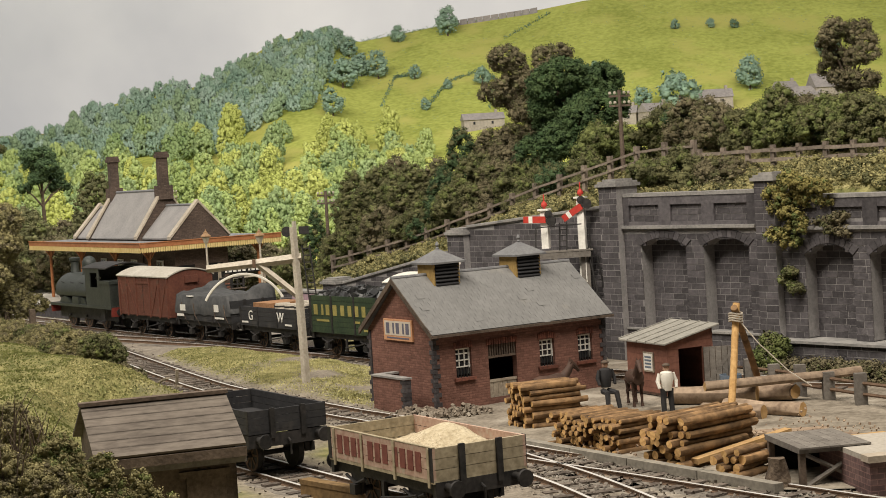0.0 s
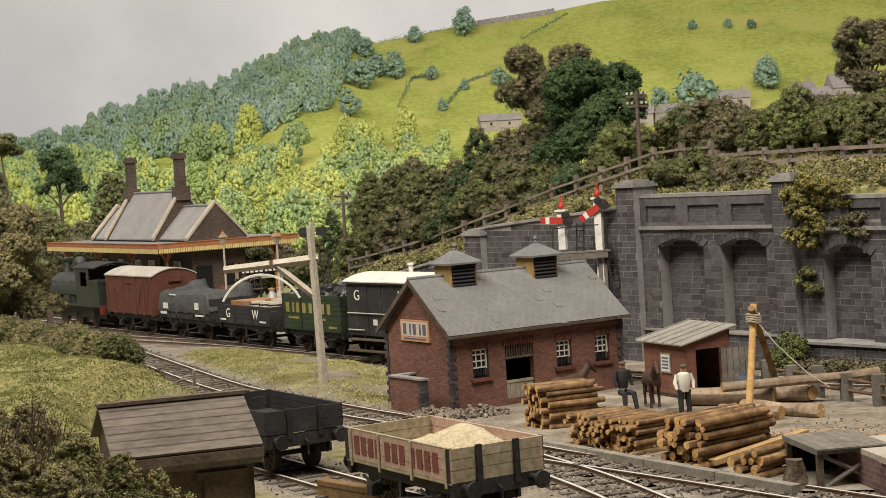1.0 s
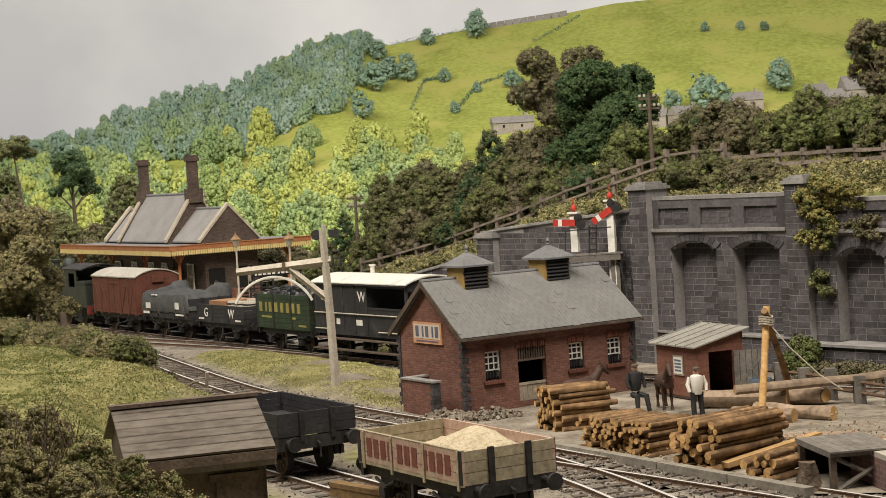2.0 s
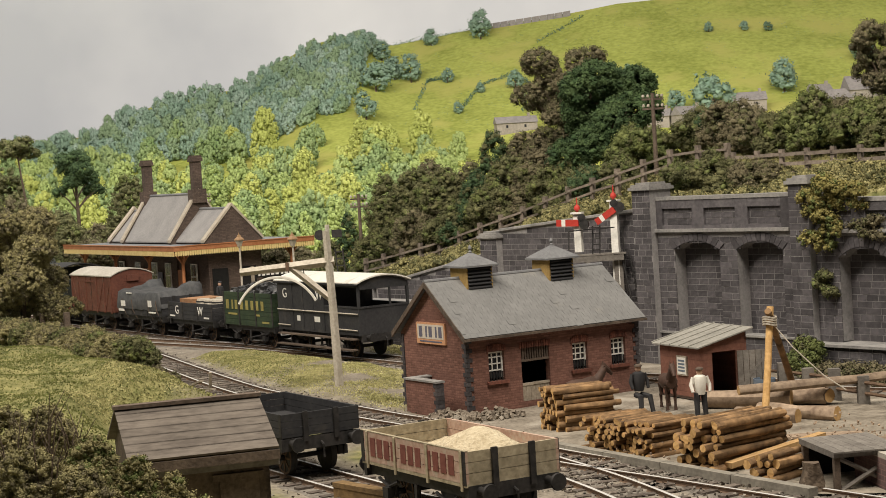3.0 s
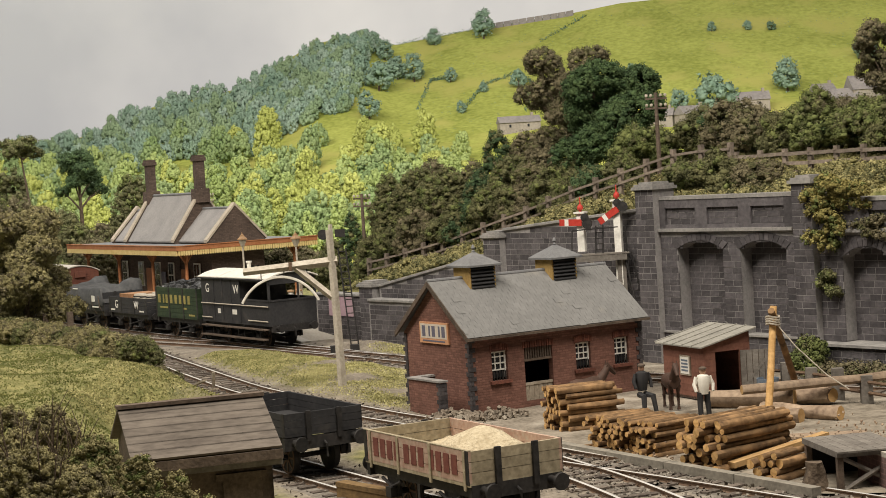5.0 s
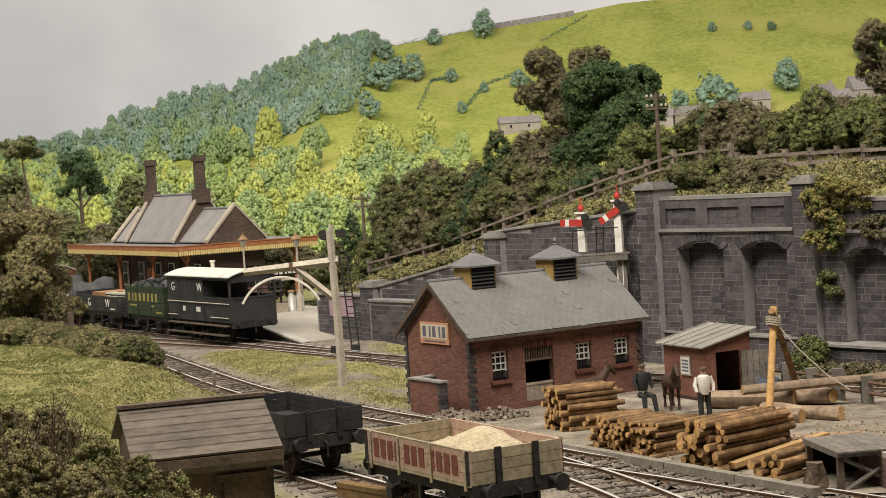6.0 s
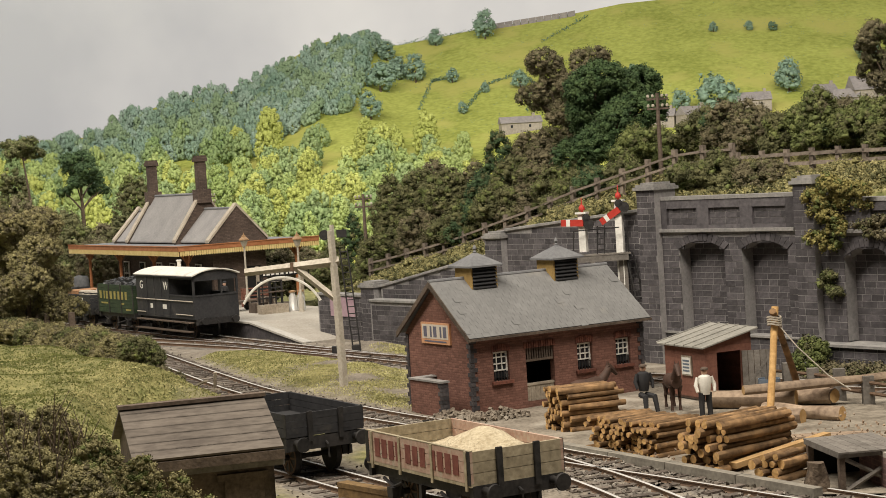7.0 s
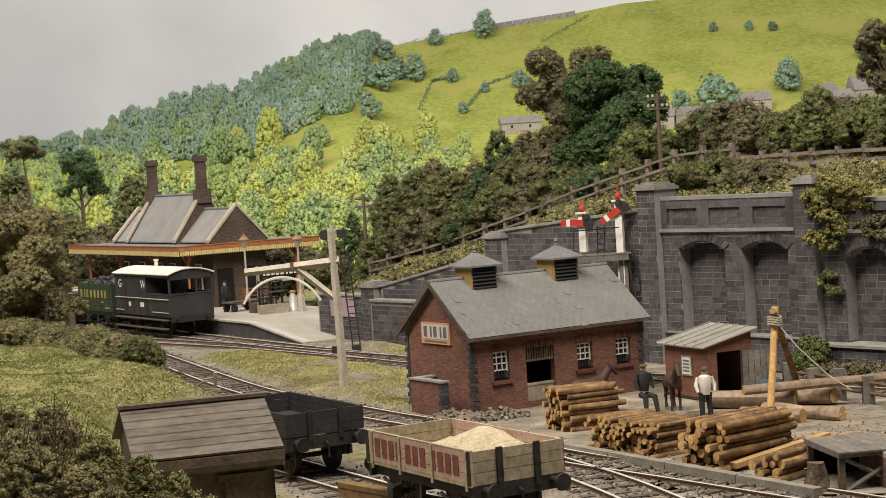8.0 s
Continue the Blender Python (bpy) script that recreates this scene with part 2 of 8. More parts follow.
MAIN_O = Vector((-10.74 + 0.53, 86.22 + 0.33, 0))   # main line's centre
MAIN_D = Vector((-0.532, 0.847, 0)).normalized()


def main_line(s):
    """Place and heading (degrees) of the main line; it bends towards the wall for s < -13."""
    if s >= -13:
        p = MAIN_O + MAIN_D * s
        a = 0.0
    else:
        k, p = 1 / 75, MAIN_O + MAIN_D * -13
        u = -13 - s
        a = u * k
        b = math.atan2(-MAIN_D.y, -MAIN_D.x)
        p = p + Vector(((math.sin(b + a) - math.sin(b)) / k, -(math.cos(b + a) - math.cos(b)) / k, 0))
        return p, math.degrees(b + a)
    return p, math.degrees(math.atan2(-MAIN_D.y, -MAIN_D.x))


def spline(pts, n):
    pts = [Vector((*p, 0)) for p in pts]
    ext = [pts[0] * 2 - pts[1]] + pts + [pts[-1] * 2 - pts[-2]]
    out = []
    for i in range(1, len(ext) - 2):
        a, b, c, d = ext[i - 1:i + 3]
        for k in range(n):
            t = k / n
            out.append(0.5 * (2 * b + (c - a) * t + (2 * a - 5 * b + 4 * c - d) * t * t + (3 * b - a - 3 * c + d) * t ** 3))
    out.append(pts[-1])
    return out


YARD = [(-20.2, 97.5), (-16.4, 88.2), (-13.2, 79.9), (-7.95, 66.6), (-5.4, 61.9), (-2.4, 56.7), (-0.5, 53.6), (2.5, 47.2), (5.9, 42.3), (8.9, 38.0), (13, 32)]
SIDING = [(-8.0, 53.75), (-6.9, 51.8), (0.13, 39.36), (5.2, 30.5)]
SPUR = [(0.9, 50.2), (2.2, 46.3), (3.5, 42.9), (4.5, 39.6), (5.9, 34)]
yard_pts, siding_pts, spur_pts = spline(YARD, 12), spline(SIDING, 12), spline(SPUR, 10)
main_pts = [main_line(s)[0] for s in np.arange(-42, 40, 1.0)]


FLAT = {}


def near_line(x, y, pts):
    a = FLAT.setdefault(id(pts), np.array([(p.x, p.y) for p in pts]))
    return float(np.min((a[:, 0] - x) ** 2 + (a[:, 1] - y) ** 2)) ** 0.5


TOPS = [(-60, -0.14), (-25.0, -0.14), (-24.3, 1.7), (-23, 1.8), (-19, 2.2), (-11, 3.7), (-8, 4.7), (0, 5.6), (8, 5.95), (40, 5.9)]


def height(x, y):
    lx, ly = wall_xy(x, y)
    if ly > 0.9:
        top = lerp(lx, TOPS)
        rise = (0.37 - 0.14 * smooth(-3, 2, lx)) * min(ly, 3.5) * smooth(-25, -21, lx) + 0.30 * max(0, min(ly, 9) - 3.5) * smooth(-34, -8, lx) * (1 - 0.55 * smooth(-2, 12, lx))
        h = top + rise + 0.35 * noise.noise((x * 0.35, y * 0.35, 0)) * smooth(1, 4, ly)
        return h
    # grassy bank by the yard line, outside its curve
    side = -3.4
    for a, b in zip(yard_pts, yard_pts[1:]):
        if min(a.y, b.y) <= y <= max(a.y, b.y):
            side = (a.x + b.x) / 2 - x
            break
    bank = 1.55 * smooth(1.9, 6.0, side * 0.86) * smooth(43, 52, y) * (1 - smooth(76, 84, y))
    bank *= smooth(1.7, 4.2, near_line(x, y, siding_pts))
    near = 2.3 * smooth(-3.5, -6.5, x + 0.1 * (30 - y)) * (1 - smooth(31, 36, y))
    verge = 0.28 * smooth(1.4, 2.4, near_line(x, y, yard_pts)) * smooth(1.5, 2.5, near_line(x, y, main_pts)) * (1 - smooth(-3.5, -1.5, x)) * smooth(55, 62, y) * (1 - smooth(80, 85, y)) if 55 < y < 85 else 0
    return -0.14 + bank * (1 + 0.28 * noise.noise((x * 0.45, y * 0.45, 8))) + near + verge + 0.05 * noise.noise((x * 0.8, y * 0.8, 3))


def grassiness(x, y):
    lx, ly = wall_xy(x, y)
    if ly > 0.9:
        return 1.0
    d = min(near_line(x, y, yard_pts), near_line(x, y, main_pts), near_line(x, y, siding_pts))
    g = smooth(1.35, 2.2, d)
    g *= (1 - smooth(-2.2, -0.8, x - 0.25 * (60 - y) * 0 + 0.3 * noise.noise((x * 0.7, y * 0.7, 9))))
    if y > 80 and x > -16:
        g = 0
    if x < -9:
        return g
    return g * max(0.0, min(1.0, 0.62 + 1.5 * noise.noise((x * 0.42, y * 0.42, 5))))


def ground_material():
    m = mat("ground_cover", (0.14, 0.118, 0.09), (0.29, 0.25, 0.2), 1.0, 8, 0.95, 0.8, dirt=(0.38, 0.34, 0.28), dirt_size=1.6, dirt_at=0.55, bump_depth=0.09)
    nt = m.node_tree
    g = M["grass"].node_tree
    at = nt.nodes.new("ShaderNodeAttribute")
    at.attribute_name = "cover"
    bsdf = nt.nodes["Principled BSDF"]
    src = bsdf.inputs["Base Color"].links[0].from_socket
    mp = [n for n in nt.nodes if n.type == "MAPPING"][0]
    n = nt.nodes.new("ShaderNodeTexNoise")
    n.inputs["Scale"].default_value, n.inputs["Detail"].default_value = 2.2, 6
    nt.links.new(mp.outputs[0], n.inputs["Vector"])
    r = nt.nodes.new("ShaderNodeValToRGB")
    r.color_ramp.elements[0].position, r.color_ramp.elements[1].position = 0.35, 0.68
    r.color_ramp.elements[0].color, r.color_ramp.elements[1].color = (0.11, 0.115, 0.038, 1), (0.28, 0.255, 0.105, 1)
    nt.links.new(n.outputs["Fac"], r.inputs[0])
    mx = nt.nodes.new("ShaderNodeMixRGB")
    nt.links.new(at.outputs["Fac"], mx.inputs[0])
    nt.links.new(src, mx.inputs[1])
    nt.links.new(r.outputs[0], mx.inputs[2])
    nt.links.new(mx.outputs[0], bsdf.inputs["Base Color"])
    return m


def ground():
    xs = list(np.arange(-120, -46, 4.0)) + list(np.arange(-46, 40, 0.5)) + list(np.arange(40, 121, 5.0))
    ys = list(np.arange(-80, -40, 5.0)) + list(np.arange(-40, 0.05, 0.5)) + [0.5, 0.88, 0.93] + list(np.arange(1.4, 20, 0.6)) + list(np.arange(20, 90, 5.0))
    vs, cover = [], []
    for b in ys:
        for a in xs:
            v = WALL_O + WX * a + WY * b
            vs.append((v.x * S, v.y * S, height(v.x, v.y) * S))
            cover.append(grassiness(v.x, v.y))
    n = len(xs)
    fs = [(j * n + i, j * n + i + 1, (j + 1) * n + i + 1, (j + 1) * n + i) for j in range(len(ys) - 1) for i in range(n - 1)]
    me = bpy.data.meshes.new("ground")
    me.from_pydata(vs, [], fs)
    me.attributes.new("cover", "FLOAT", "POINT").data.foreach_set("value", cover)
    me.polygons.foreach_set("use_smooth", [True] * len(me.polygons))
    me.materials.append(ground_material())
    tagged(new("ground", me), "model landscape of bare earth and dry grass", "ground", kind="structure")


ground()


# ---------------------------------------------------------------- leaves
def scatter_mesh(name, centres, normals, sizes, mats, aspect=1.0, seed=1, pick=None):
    """Small four-sided leaves at the places, each turned at random about its normal; numpy arrays in full-size metres."""
    rng = np.random.default_rng(seed)
    n = len(centres)
    t = rng.normal(size=(n, 3))
    u = np.cross(normals, t)
    u /= np.linalg.norm(u, axis=1)[:, None] + 1e-9
    w = np.cross(normals, u)
    w /= np.linalg.norm(w, axis=1)[:, None] + 1e-9
    s = sizes[:, None] * 0.5
    bend = normals * s * rng.uniform(-0.5, 0.5, (n, 1))
    co = np.stack([centres - u * s, centres - w * s * aspect + bend, centres + u * s, centres + w * s * aspect + bend], 1).reshape(-1, 3) * S
    me = bpy.data.meshes.new(name)
    me.vertices.add(4 * n)
    me.vertices.foreach_set("co", co.ravel().astype(np.float32))
    me.loops.add(4 * n)
    me.loops.foreach_set("vertex_index", np.arange(4 * n, dtype=np.int32))
    me.polygons.add(n)
    me.polygons.foreach_set("loop_start", np.arange(0, 4 * n, 4, dtype=np.int32))
    for m in (mats if isinstance(mats, list) else [mats]):
        me.materials.append(m)
    if pick is not None:
        me.polygons.foreach_set("material_index", pick.astype(np.int32))
    me.update(calc_edges=True)
    return me


def leaf_mat(name, a, b):
    m = mat(name, a, b, 0.8, 2.5, 0.85, 0, vary="island", amount=0.22)
    bs = m.node_tree.nodes["Principled BSDF"]
    bs.inputs["Specular IOR Level"].default_value = 0.15
    return m


M["leaf_olive"] = leaf_mat("leaf_olive", (0.075, 0.078, 0.036), (0.155, 0.15, 0.07))
M["leaf_brown"] = leaf_mat("leaf_brown", (0.095, 0.082, 0.048), (0.19, 0.165, 0.098))
M["leaf_green"] = leaf_mat("leaf_green", (0.042, 0.075, 0.03), (0.088, 0.13, 0.052))
M["leaf_mid"] = leaf_mat("leaf_mid", (0.085, 0.105, 0.036), (0.175, 0.195, 0.068))
M["leaf_dark"] = leaf_mat("leaf_dark", (0.035, 0.06, 0.028), (0.075, 0.115, 0.05))
M["leaf_straw"] = leaf_mat("leaf_straw", (0.165, 0.15, 0.07), (0.31, 0.275, 0.135))
M["leaf_yellow"] = leaf_mat("leaf_yellow", (0.15, 0.13, 0.045), (0.28, 0.245, 0.085))


def ico_base(level):
    bm = bmesh.new()
    bmesh.ops.create_icosphere(bm, subdivisions=level, radius=1)
    bm.verts.index_update()
    v = np.array([tuple(x.co) for x in bm.verts])
    f = np.array([[x.index for x in q.verts] for q in bm.faces])
    bm.free()
    return v, f


ICO = {k: ico_base(k) for k in (1, 2)}


def clump_mesh(name, rng, lobes, cr, leaf, leaves, mats, share=0.25, level=1, low=-0.55, fill=1.5, floor=None, up=0.0):
    """Foliage of many rough clumps over the lobes (x, y, z, rx, ry, rz): a ragged core and loose leaves for each clump."""
    L = np.array(lobes, float)
    cs, out = [], []
    for k, (x, y, z, a, b, c) in enumerate(L):
        m = max(6, int(4 * math.pi * ((a * b + b * c + a * c) / 3) / (cr * cr * fill)))
        d = rng.normal(size=(m, 3))
        d /= np.linalg.norm(d, axis=1)[:, None]
        d = d[d[:, 2] > low]
        p = L[k, :3] + d * L[k, 3:] * rng.uniform(0.82, 1.06, (len(d), 1))
        keep = np.ones(len(p), bool)
        for q, o in enumerate(L):
            if q != k:
                keep &= (((p - o[:3]) / o[3:]) ** 2).sum(1) > 0.6
        if floor is not None:
            keep &= p[:, 2] > floor
        cs.append(p[keep])
        out.append(d[keep])
    c, o = np.concatenate(cs), np.concatenate(out)
    n = len(c)
    tone = (rng.random(n) < share).astype(np.int32)
    size = cr * rng.uniform(0.55, 1.3, n)
    v, f = ICO[level]
    axes = np.linalg.qr(rng.normal(size=(n, 3, 3)))[0]
    body = np.einsum("nij,kj->nki", axes, v) * (1 + rng.uniform(-0.5, 0.2, (n, len(v), 1)))
    body = body * (size[:, None, None] * np.array((1, 1, 0.82)) * 0.84) + c[:, None, :]
    faces = (f[None] + (np.arange(n) * len(v))[:, None, None]).reshape(-1, 3)
    d = rng.normal(size=(n, leaves, 3)) + o[:, None, :] * 0.7 + np.array((0, 0, 0.35))
    d /= np.linalg.norm(d, axis=2)[:, :, None]
    lc = (c[:, None, :] + d * size[:, None, None] * rng.uniform(0.7, 1.4, (n, leaves, 1))).reshape(-1, 3)
    nn = (d + rng.normal(size=d.shape) * 0.45 + np.array((0, 0, up))).reshape(-1, 3)
    nn /= np.linalg.norm(nn, axis=1)[:, None]
    t = rng.normal(size=nn.shape)
    u = np.cross(nn, t)
    u /= np.linalg.norm(u, axis=1)[:, None] + 1e-9
    w = np.cross(nn, u)
    s = (rng.uniform(0.55, 1.4, len(lc)) * leaf * 0.5)[:, None]
    bend = nn * s * rng.uniform(-0.5, 0.5, (len(lc), 1))
    quads = np.stack([lc - u * s, lc - w * s * 0.7 + bend, lc + u * s, lc + w * s * 0.7 + bend], 1).reshape(-1, 3)
    co = np.concatenate([body.reshape(-1, 3), quads]) * S
    nb, nq = n * len(v), len(lc)
    me = bpy.data.meshes.new(name)
    me.vertices.add(len(co))
    me.vertices.foreach_set("co", co.ravel().astype(np.float32))
    me.loops.add(3 * len(faces) + 4 * nq)
    me.loops.foreach_set("vertex_index", np.concatenate([faces.ravel(), nb + np.arange(4 * nq)]).astype(np.int32))
    me.polygons.add(len(faces) + nq)
    me.polygons.foreach_set("loop_start", np.concatenate([np.arange(len(faces)) * 3, 3 * len(faces) + np.arange(nq) * 4]).astype(np.int32))
    me.polygons.foreach_set("material_index", np.concatenate([np.repeat(tone, len(f)), np.repeat(tone, leaves)]).astype(np.int32))
    for m in mats:
        me.materials.append(m)
    me.update(calc_edges=True)
    return me


def bush(x, y, z, r, h, mats, label, seed, clump=0.26, leaf=0.09, leaves=26, k=8, name="bush", group=""):
    rng = np.random.default_rng(seed)
    lobes = [(0, 0, h * 0.45, r * 0.6, r * 0.6, h * 0.45)]
    for i in range(k):
        a = i * 2.4 + rng.uniform(0, 0.7)
        q, s = rng.uniform(0.35, 0.72), rng.uniform(0.30, 0.50)
        zz = h * rng.uniform(0.2, 0.8) * (1 - 0.35 * q)
        lobes.append((math.cos(a) * r * q, math.sin(a) * r * q, zz, r * s, r * s, min(r * s * 0.9, max(0.15, h - zz))))
    ob = new(name, clump_mesh(name, rng, lobes, clump, leaf, leaves, mats, floor=-0.1))
    ob.matrix_world = P(x, y, z, seed * 37 % 360)
    return tagged(ob, label, "bush", group)


def tree(x, y, z, h, crown, r, mats, label, seed, clump=0.28, leaf=0.10, leaves=26, k=14, trunk=0.22, low=0.35, group="", flat=0.75, lobe=(0.2, 0.36), slant=(0, 0)):
    """A tapered trunk with limbs, and a crown of leaf clumps about the limbs' ends."""
    rng = np.random.default_rng(seed)
    t = thing("tree", x, y, z, 0, label, "tree", group)
    bm = bmesh.new()
    top = h - crown * 0.45
    lean = rng.normal(size=2) * 0.15 + np.array(slant)
    tube(bm, [(0, 0, -0.2), (lean[0] * .5, lean[1] * .5, top * 0.4), (lean[0], lean[1], top)], [trunk, trunk * 0.75, trunk * 0.35], 8)
    lobes = []
    for i in range(k):
        a = i * 2.4 + rng.uniform(0, 0.6)
        rr = r * math.sqrt(rng.uniform(0.15, 1.0)) * rng.uniform(0.5, 0.85)
        zz = h - crown + crown * (0.16 + 0.7 * ((i * 0.7548 + rng.uniform(0, 0.15)) % 1))
        taper = 1 - 0.45 * max(0, (zz - h + crown * 0.5) / (crown * 0.5))
        e = Vector((lean[0] + math.cos(a) * rr * taper, lean[1] + math.sin(a) * rr * taper, zz))
        z0 = max(h * low, zz - crown * 0.3)
        tube(bm, [(lean[0] * .8, lean[1] * .8, min(z0, top)), ((lean[0] + e.x) * 0.5, (lean[1] + e.y) * 0.5, (z0 + zz) / 2 + 0.1), e], [trunk * 0.4, trunk * 0.25, trunk * 0.1], 5)
        s = rng.uniform(*lobe)
        lobes.append((e.x, e.y, e.z, r * s, r * s, r * s * flat))
    part("trunk", bm, M["bark"], t, "rough brown trunk with spreading limbs", smooth=True)
    ob = new("crown", clump_mesh("crown", rng, lobes, clump, leaf, leaves, mats, low=-0.8))
    ob.parent = t
    return t


# ---------------------------------------------------------------- backdrop: sky sheet and hills
# bearing and elevation (tangents from the middle of the layout's front) of the painted skyline
SKYLINE = [(-0.40, 0.024), (-0.3021, 0.0251), (-0.2499, 0.028), (-0.2172, 0.0312), (-0.1912, 0.0328), (-0.1809, 0.0403), (-0.1511, 0.0494), (-0.1185, 0.0526),
           (-0.1003, 0.057), (-0.0919, 0.0622), (-0.0791, 0.0702), (-0.065, 0.077), (-0.0378, 0.0815), (-0.03, 0.0774), (-0.0205, 0.0733),
           (0.0281, 0.08), (0.0789, 0.0849), (0.1106, 0.0894), (0.1754, 0.0921), (0.2622, 0.0919), (0.40, 0.092)]
FOOT = -0.06


def hill_point(b, v):
    """b: bearing, v from the foot (0) to the skyline (1)."""
    y = 150 + 90 * v
    e = FOOT + (lerp(b, SKYLINE) - FOOT) * v
    return Vector((b * y, y, 7.8 + e * y))


def hill_at(b, e):
    return hill_point(b, min(1.0, (e - FOOT) / (lerp(b, SKYLINE) - FOOT)))


def hills():
    n, k = 130, 40
    vs = []
    for j in range(k + 1):
        for i in range(n + 1):
            p = hill_point(-0.40 + 0.80 * i / n, j / k)
            p.z += 0.5 * noise.noise((p.x * 0.08, p.y * 0.08, 1)) * (1 - j / k)
            vs.append(p * S)
    fs = [(j * (n + 1) + i, j * (n + 1) + i + 1, (j + 1) * (n + 1) + i + 1, (j + 1) * (n + 1) + i) for j in range(k) for i in range(n)]
    me = bpy.data.meshes.new("hill")
    me.from_pydata([tuple(v) for v in vs], [], fs)
    me.polygons.foreach_set("use_smooth", [True] * len(fs))
    m = mat("pasture", (0.24, 0.27, 0.045), (0.43, 0.45, 0.10), 9, 1.6, 0.95, 0.3, dirt=(0.42, 0.40, 0.10), dirt_size=7, dirt_at=0.52, bump_depth=0.3)
    me.materials.append(m)
    tagged(new("backdrop_hill", me), "bright green hillside pasture of the painted backdrop", "hill", kind="structure")


def sky():
    m = bpy.data.materials.new("backdrop_sky")
    m.use_nodes = True
    nt = m.node_tree
    tc = nt.nodes.new("ShaderNodeTexCoord")
    n = nt.nodes.new("ShaderNodeTexNoise")
    n.inputs["Scale"].default_value, n.inputs["Detail"].default_value = 1.5, 5
    nt.links.new(tc.outputs["Object"], n.inputs["Vector"])
    r = nt.nodes.new("ShaderNodeValToRGB")
    r.color_ramp.elements[0].position, r.color_ramp.elements[1].position = 0.35, 0.65
    r.color_ramp.elements[0].color, r.color_ramp.elements[1].color = (0.57, 0.578, 0.605, 1), (0.86, 0.85, 0.84, 1)
    nt.links.new(n.outputs["Fac"], r.inputs[0])
    nt.links.new(r.outputs[0], nt.nodes["Principled BSDF"].inputs["Base Color"])
    nt.nodes["Principled BSDF"].inputs["Roughness"].default_value = 0.9
    bm = bmesh.new()
    ring = [(260 * math.sin(a) * S, (10 + 250 * math.cos(a)) * S) for a in np.linspace(-1.25, 1.25, 41)]
    lo = [bm.verts.new((x, y, -20 * S)) for x, y in ring]
    hi = [bm.verts.new((x, y, 140 * S)) for x, y in ring]
    for i in range(40):
        bm.faces.new((lo[i], lo[i + 1], hi[i + 1], hi[i])).smooth = True
    me = bpy.data.meshes.new("backdrop_sky")
    bm.to_mesh(me)
    bm.free()
    me.materials.append(m)
    tagged(new("backdrop_sky", me), "pale grey painted cloudy sky sheet behind the layout", "sky", kind="structure")


sky()
hills()




# ---------------------------------------------------------------- track
def track_run(name, pts, label, gauge=1.25, sleepers=True, group="tracks"):
    t = thing(name, 0, 0, 0, 0, label, "track", group, "structure")
    rows = []
    for i, p in enumerate(pts):
        d = (pts[min(i + 1, len(pts) - 1)] - pts[max(i - 1, 0)]).normalized()
        rows.append((p, Vector((-d.y, d.x, 0))))
    for side in (-1, 1):
        bm = bmesh.new()
        prof = [(-0.07, -0.13), (0.07, -0.13), (0.03, -0.10), (0.03, -0.045), (0.045, -0.03), (0.045, 0.0), (-0.045, 0.0), (-0.045, -0.03), (-0.03, -0.045), (-0.03, -0.10)]
        rings = [[bm.verts.new(p + n * (side * gauge / 2 + a) + Vector((0, 0, b))) for a, b in prof] for p, n in rows]
        k = len(prof)
        for a, b in zip(rings, rings[1:]):
            for j in range(k):
                f = bm.faces.new((a[j], a[(j + 1) % k], b[(j + 1) % k], b[j]))
                f.material_index = 1 if j == 5 else 0
        bmesh.ops.recalc_face_normals(bm, faces=bm.faces)
        part("rail", bm, [M["rail"], M["railtop"]], t)
    # ballast shoulder
    bm = bmesh.new()
    rings = [[bm.verts.new(p + n * a + Vector((0, 0, b))) for a, b in ((-1.75, -0.32), (-1.25, -0.135), (1.25, -0.135), (1.75, -0.32))] for p, n in rows]
    for a, b in zip(rings, rings[1:]):
        for j in range(3):
            bm.faces.new((a[j], a[j + 1], b[j + 1], b[j]))
    bmesh.ops.recalc_face_normals(bm, faces=bm.faces)
    part("ballast_bed", bm, M["ballast"], t)
    if sleepers:
        me = mesh_of("sleeper", boxes((-0.12, 0.12, -1.12, 1.12, -0.22, -0.085)), M["sleeper"], bevel=0.015)
        run, last = 0.0, pts[0]
        for i in range(1, len(pts)):
            d = pts[i] - pts[i - 1]
            run += d.length
            while run > 0.72:
                run -= 0.72
                q = pts[i] - d.normalized() * run
                ob = new("sleeper", me)
                ob.parent = t
                ob.matrix_basis = P(q.x, q.y, random.uniform(-0.02, 0.01), math.degrees(math.atan2(d.y, d.x)) + random.uniform(-1.5, 1.5))
    return t


def stones_along(pts, n, seed, spread=1.6, z=-0.12, size=0.10):
    """Loose ballast stones strewn along a track."""
    rng = np.random.default_rng(seed)
    i = rng.integers(0, len(pts) - 1, n)
    a = np.array([tuple(p) for p in pts])
    c = a[i] + (a[i + 1] - a[i]) * rng.random((n, 1))
    c[:, :2] += rng.normal(size=(n, 2)) * spread * 0.5
    c[:, 2] = z + rng.random(n) * 0.05
    nn = rng.normal(size=(n, 3)) * 0.5 + np.array((0, 0, 1))
    nn /= np.linalg.norm(nn, axis=1)[:, None]
    ob = new("ballast_stones", scatter_mesh("ballast_stones", c, nn, rng.uniform(0.5, 1.4, n) * size, M["ballast"], 0.8, seed))
    tagged(ob, "loose grey-brown ballast stones along the track", "ballast", kind="stuff")


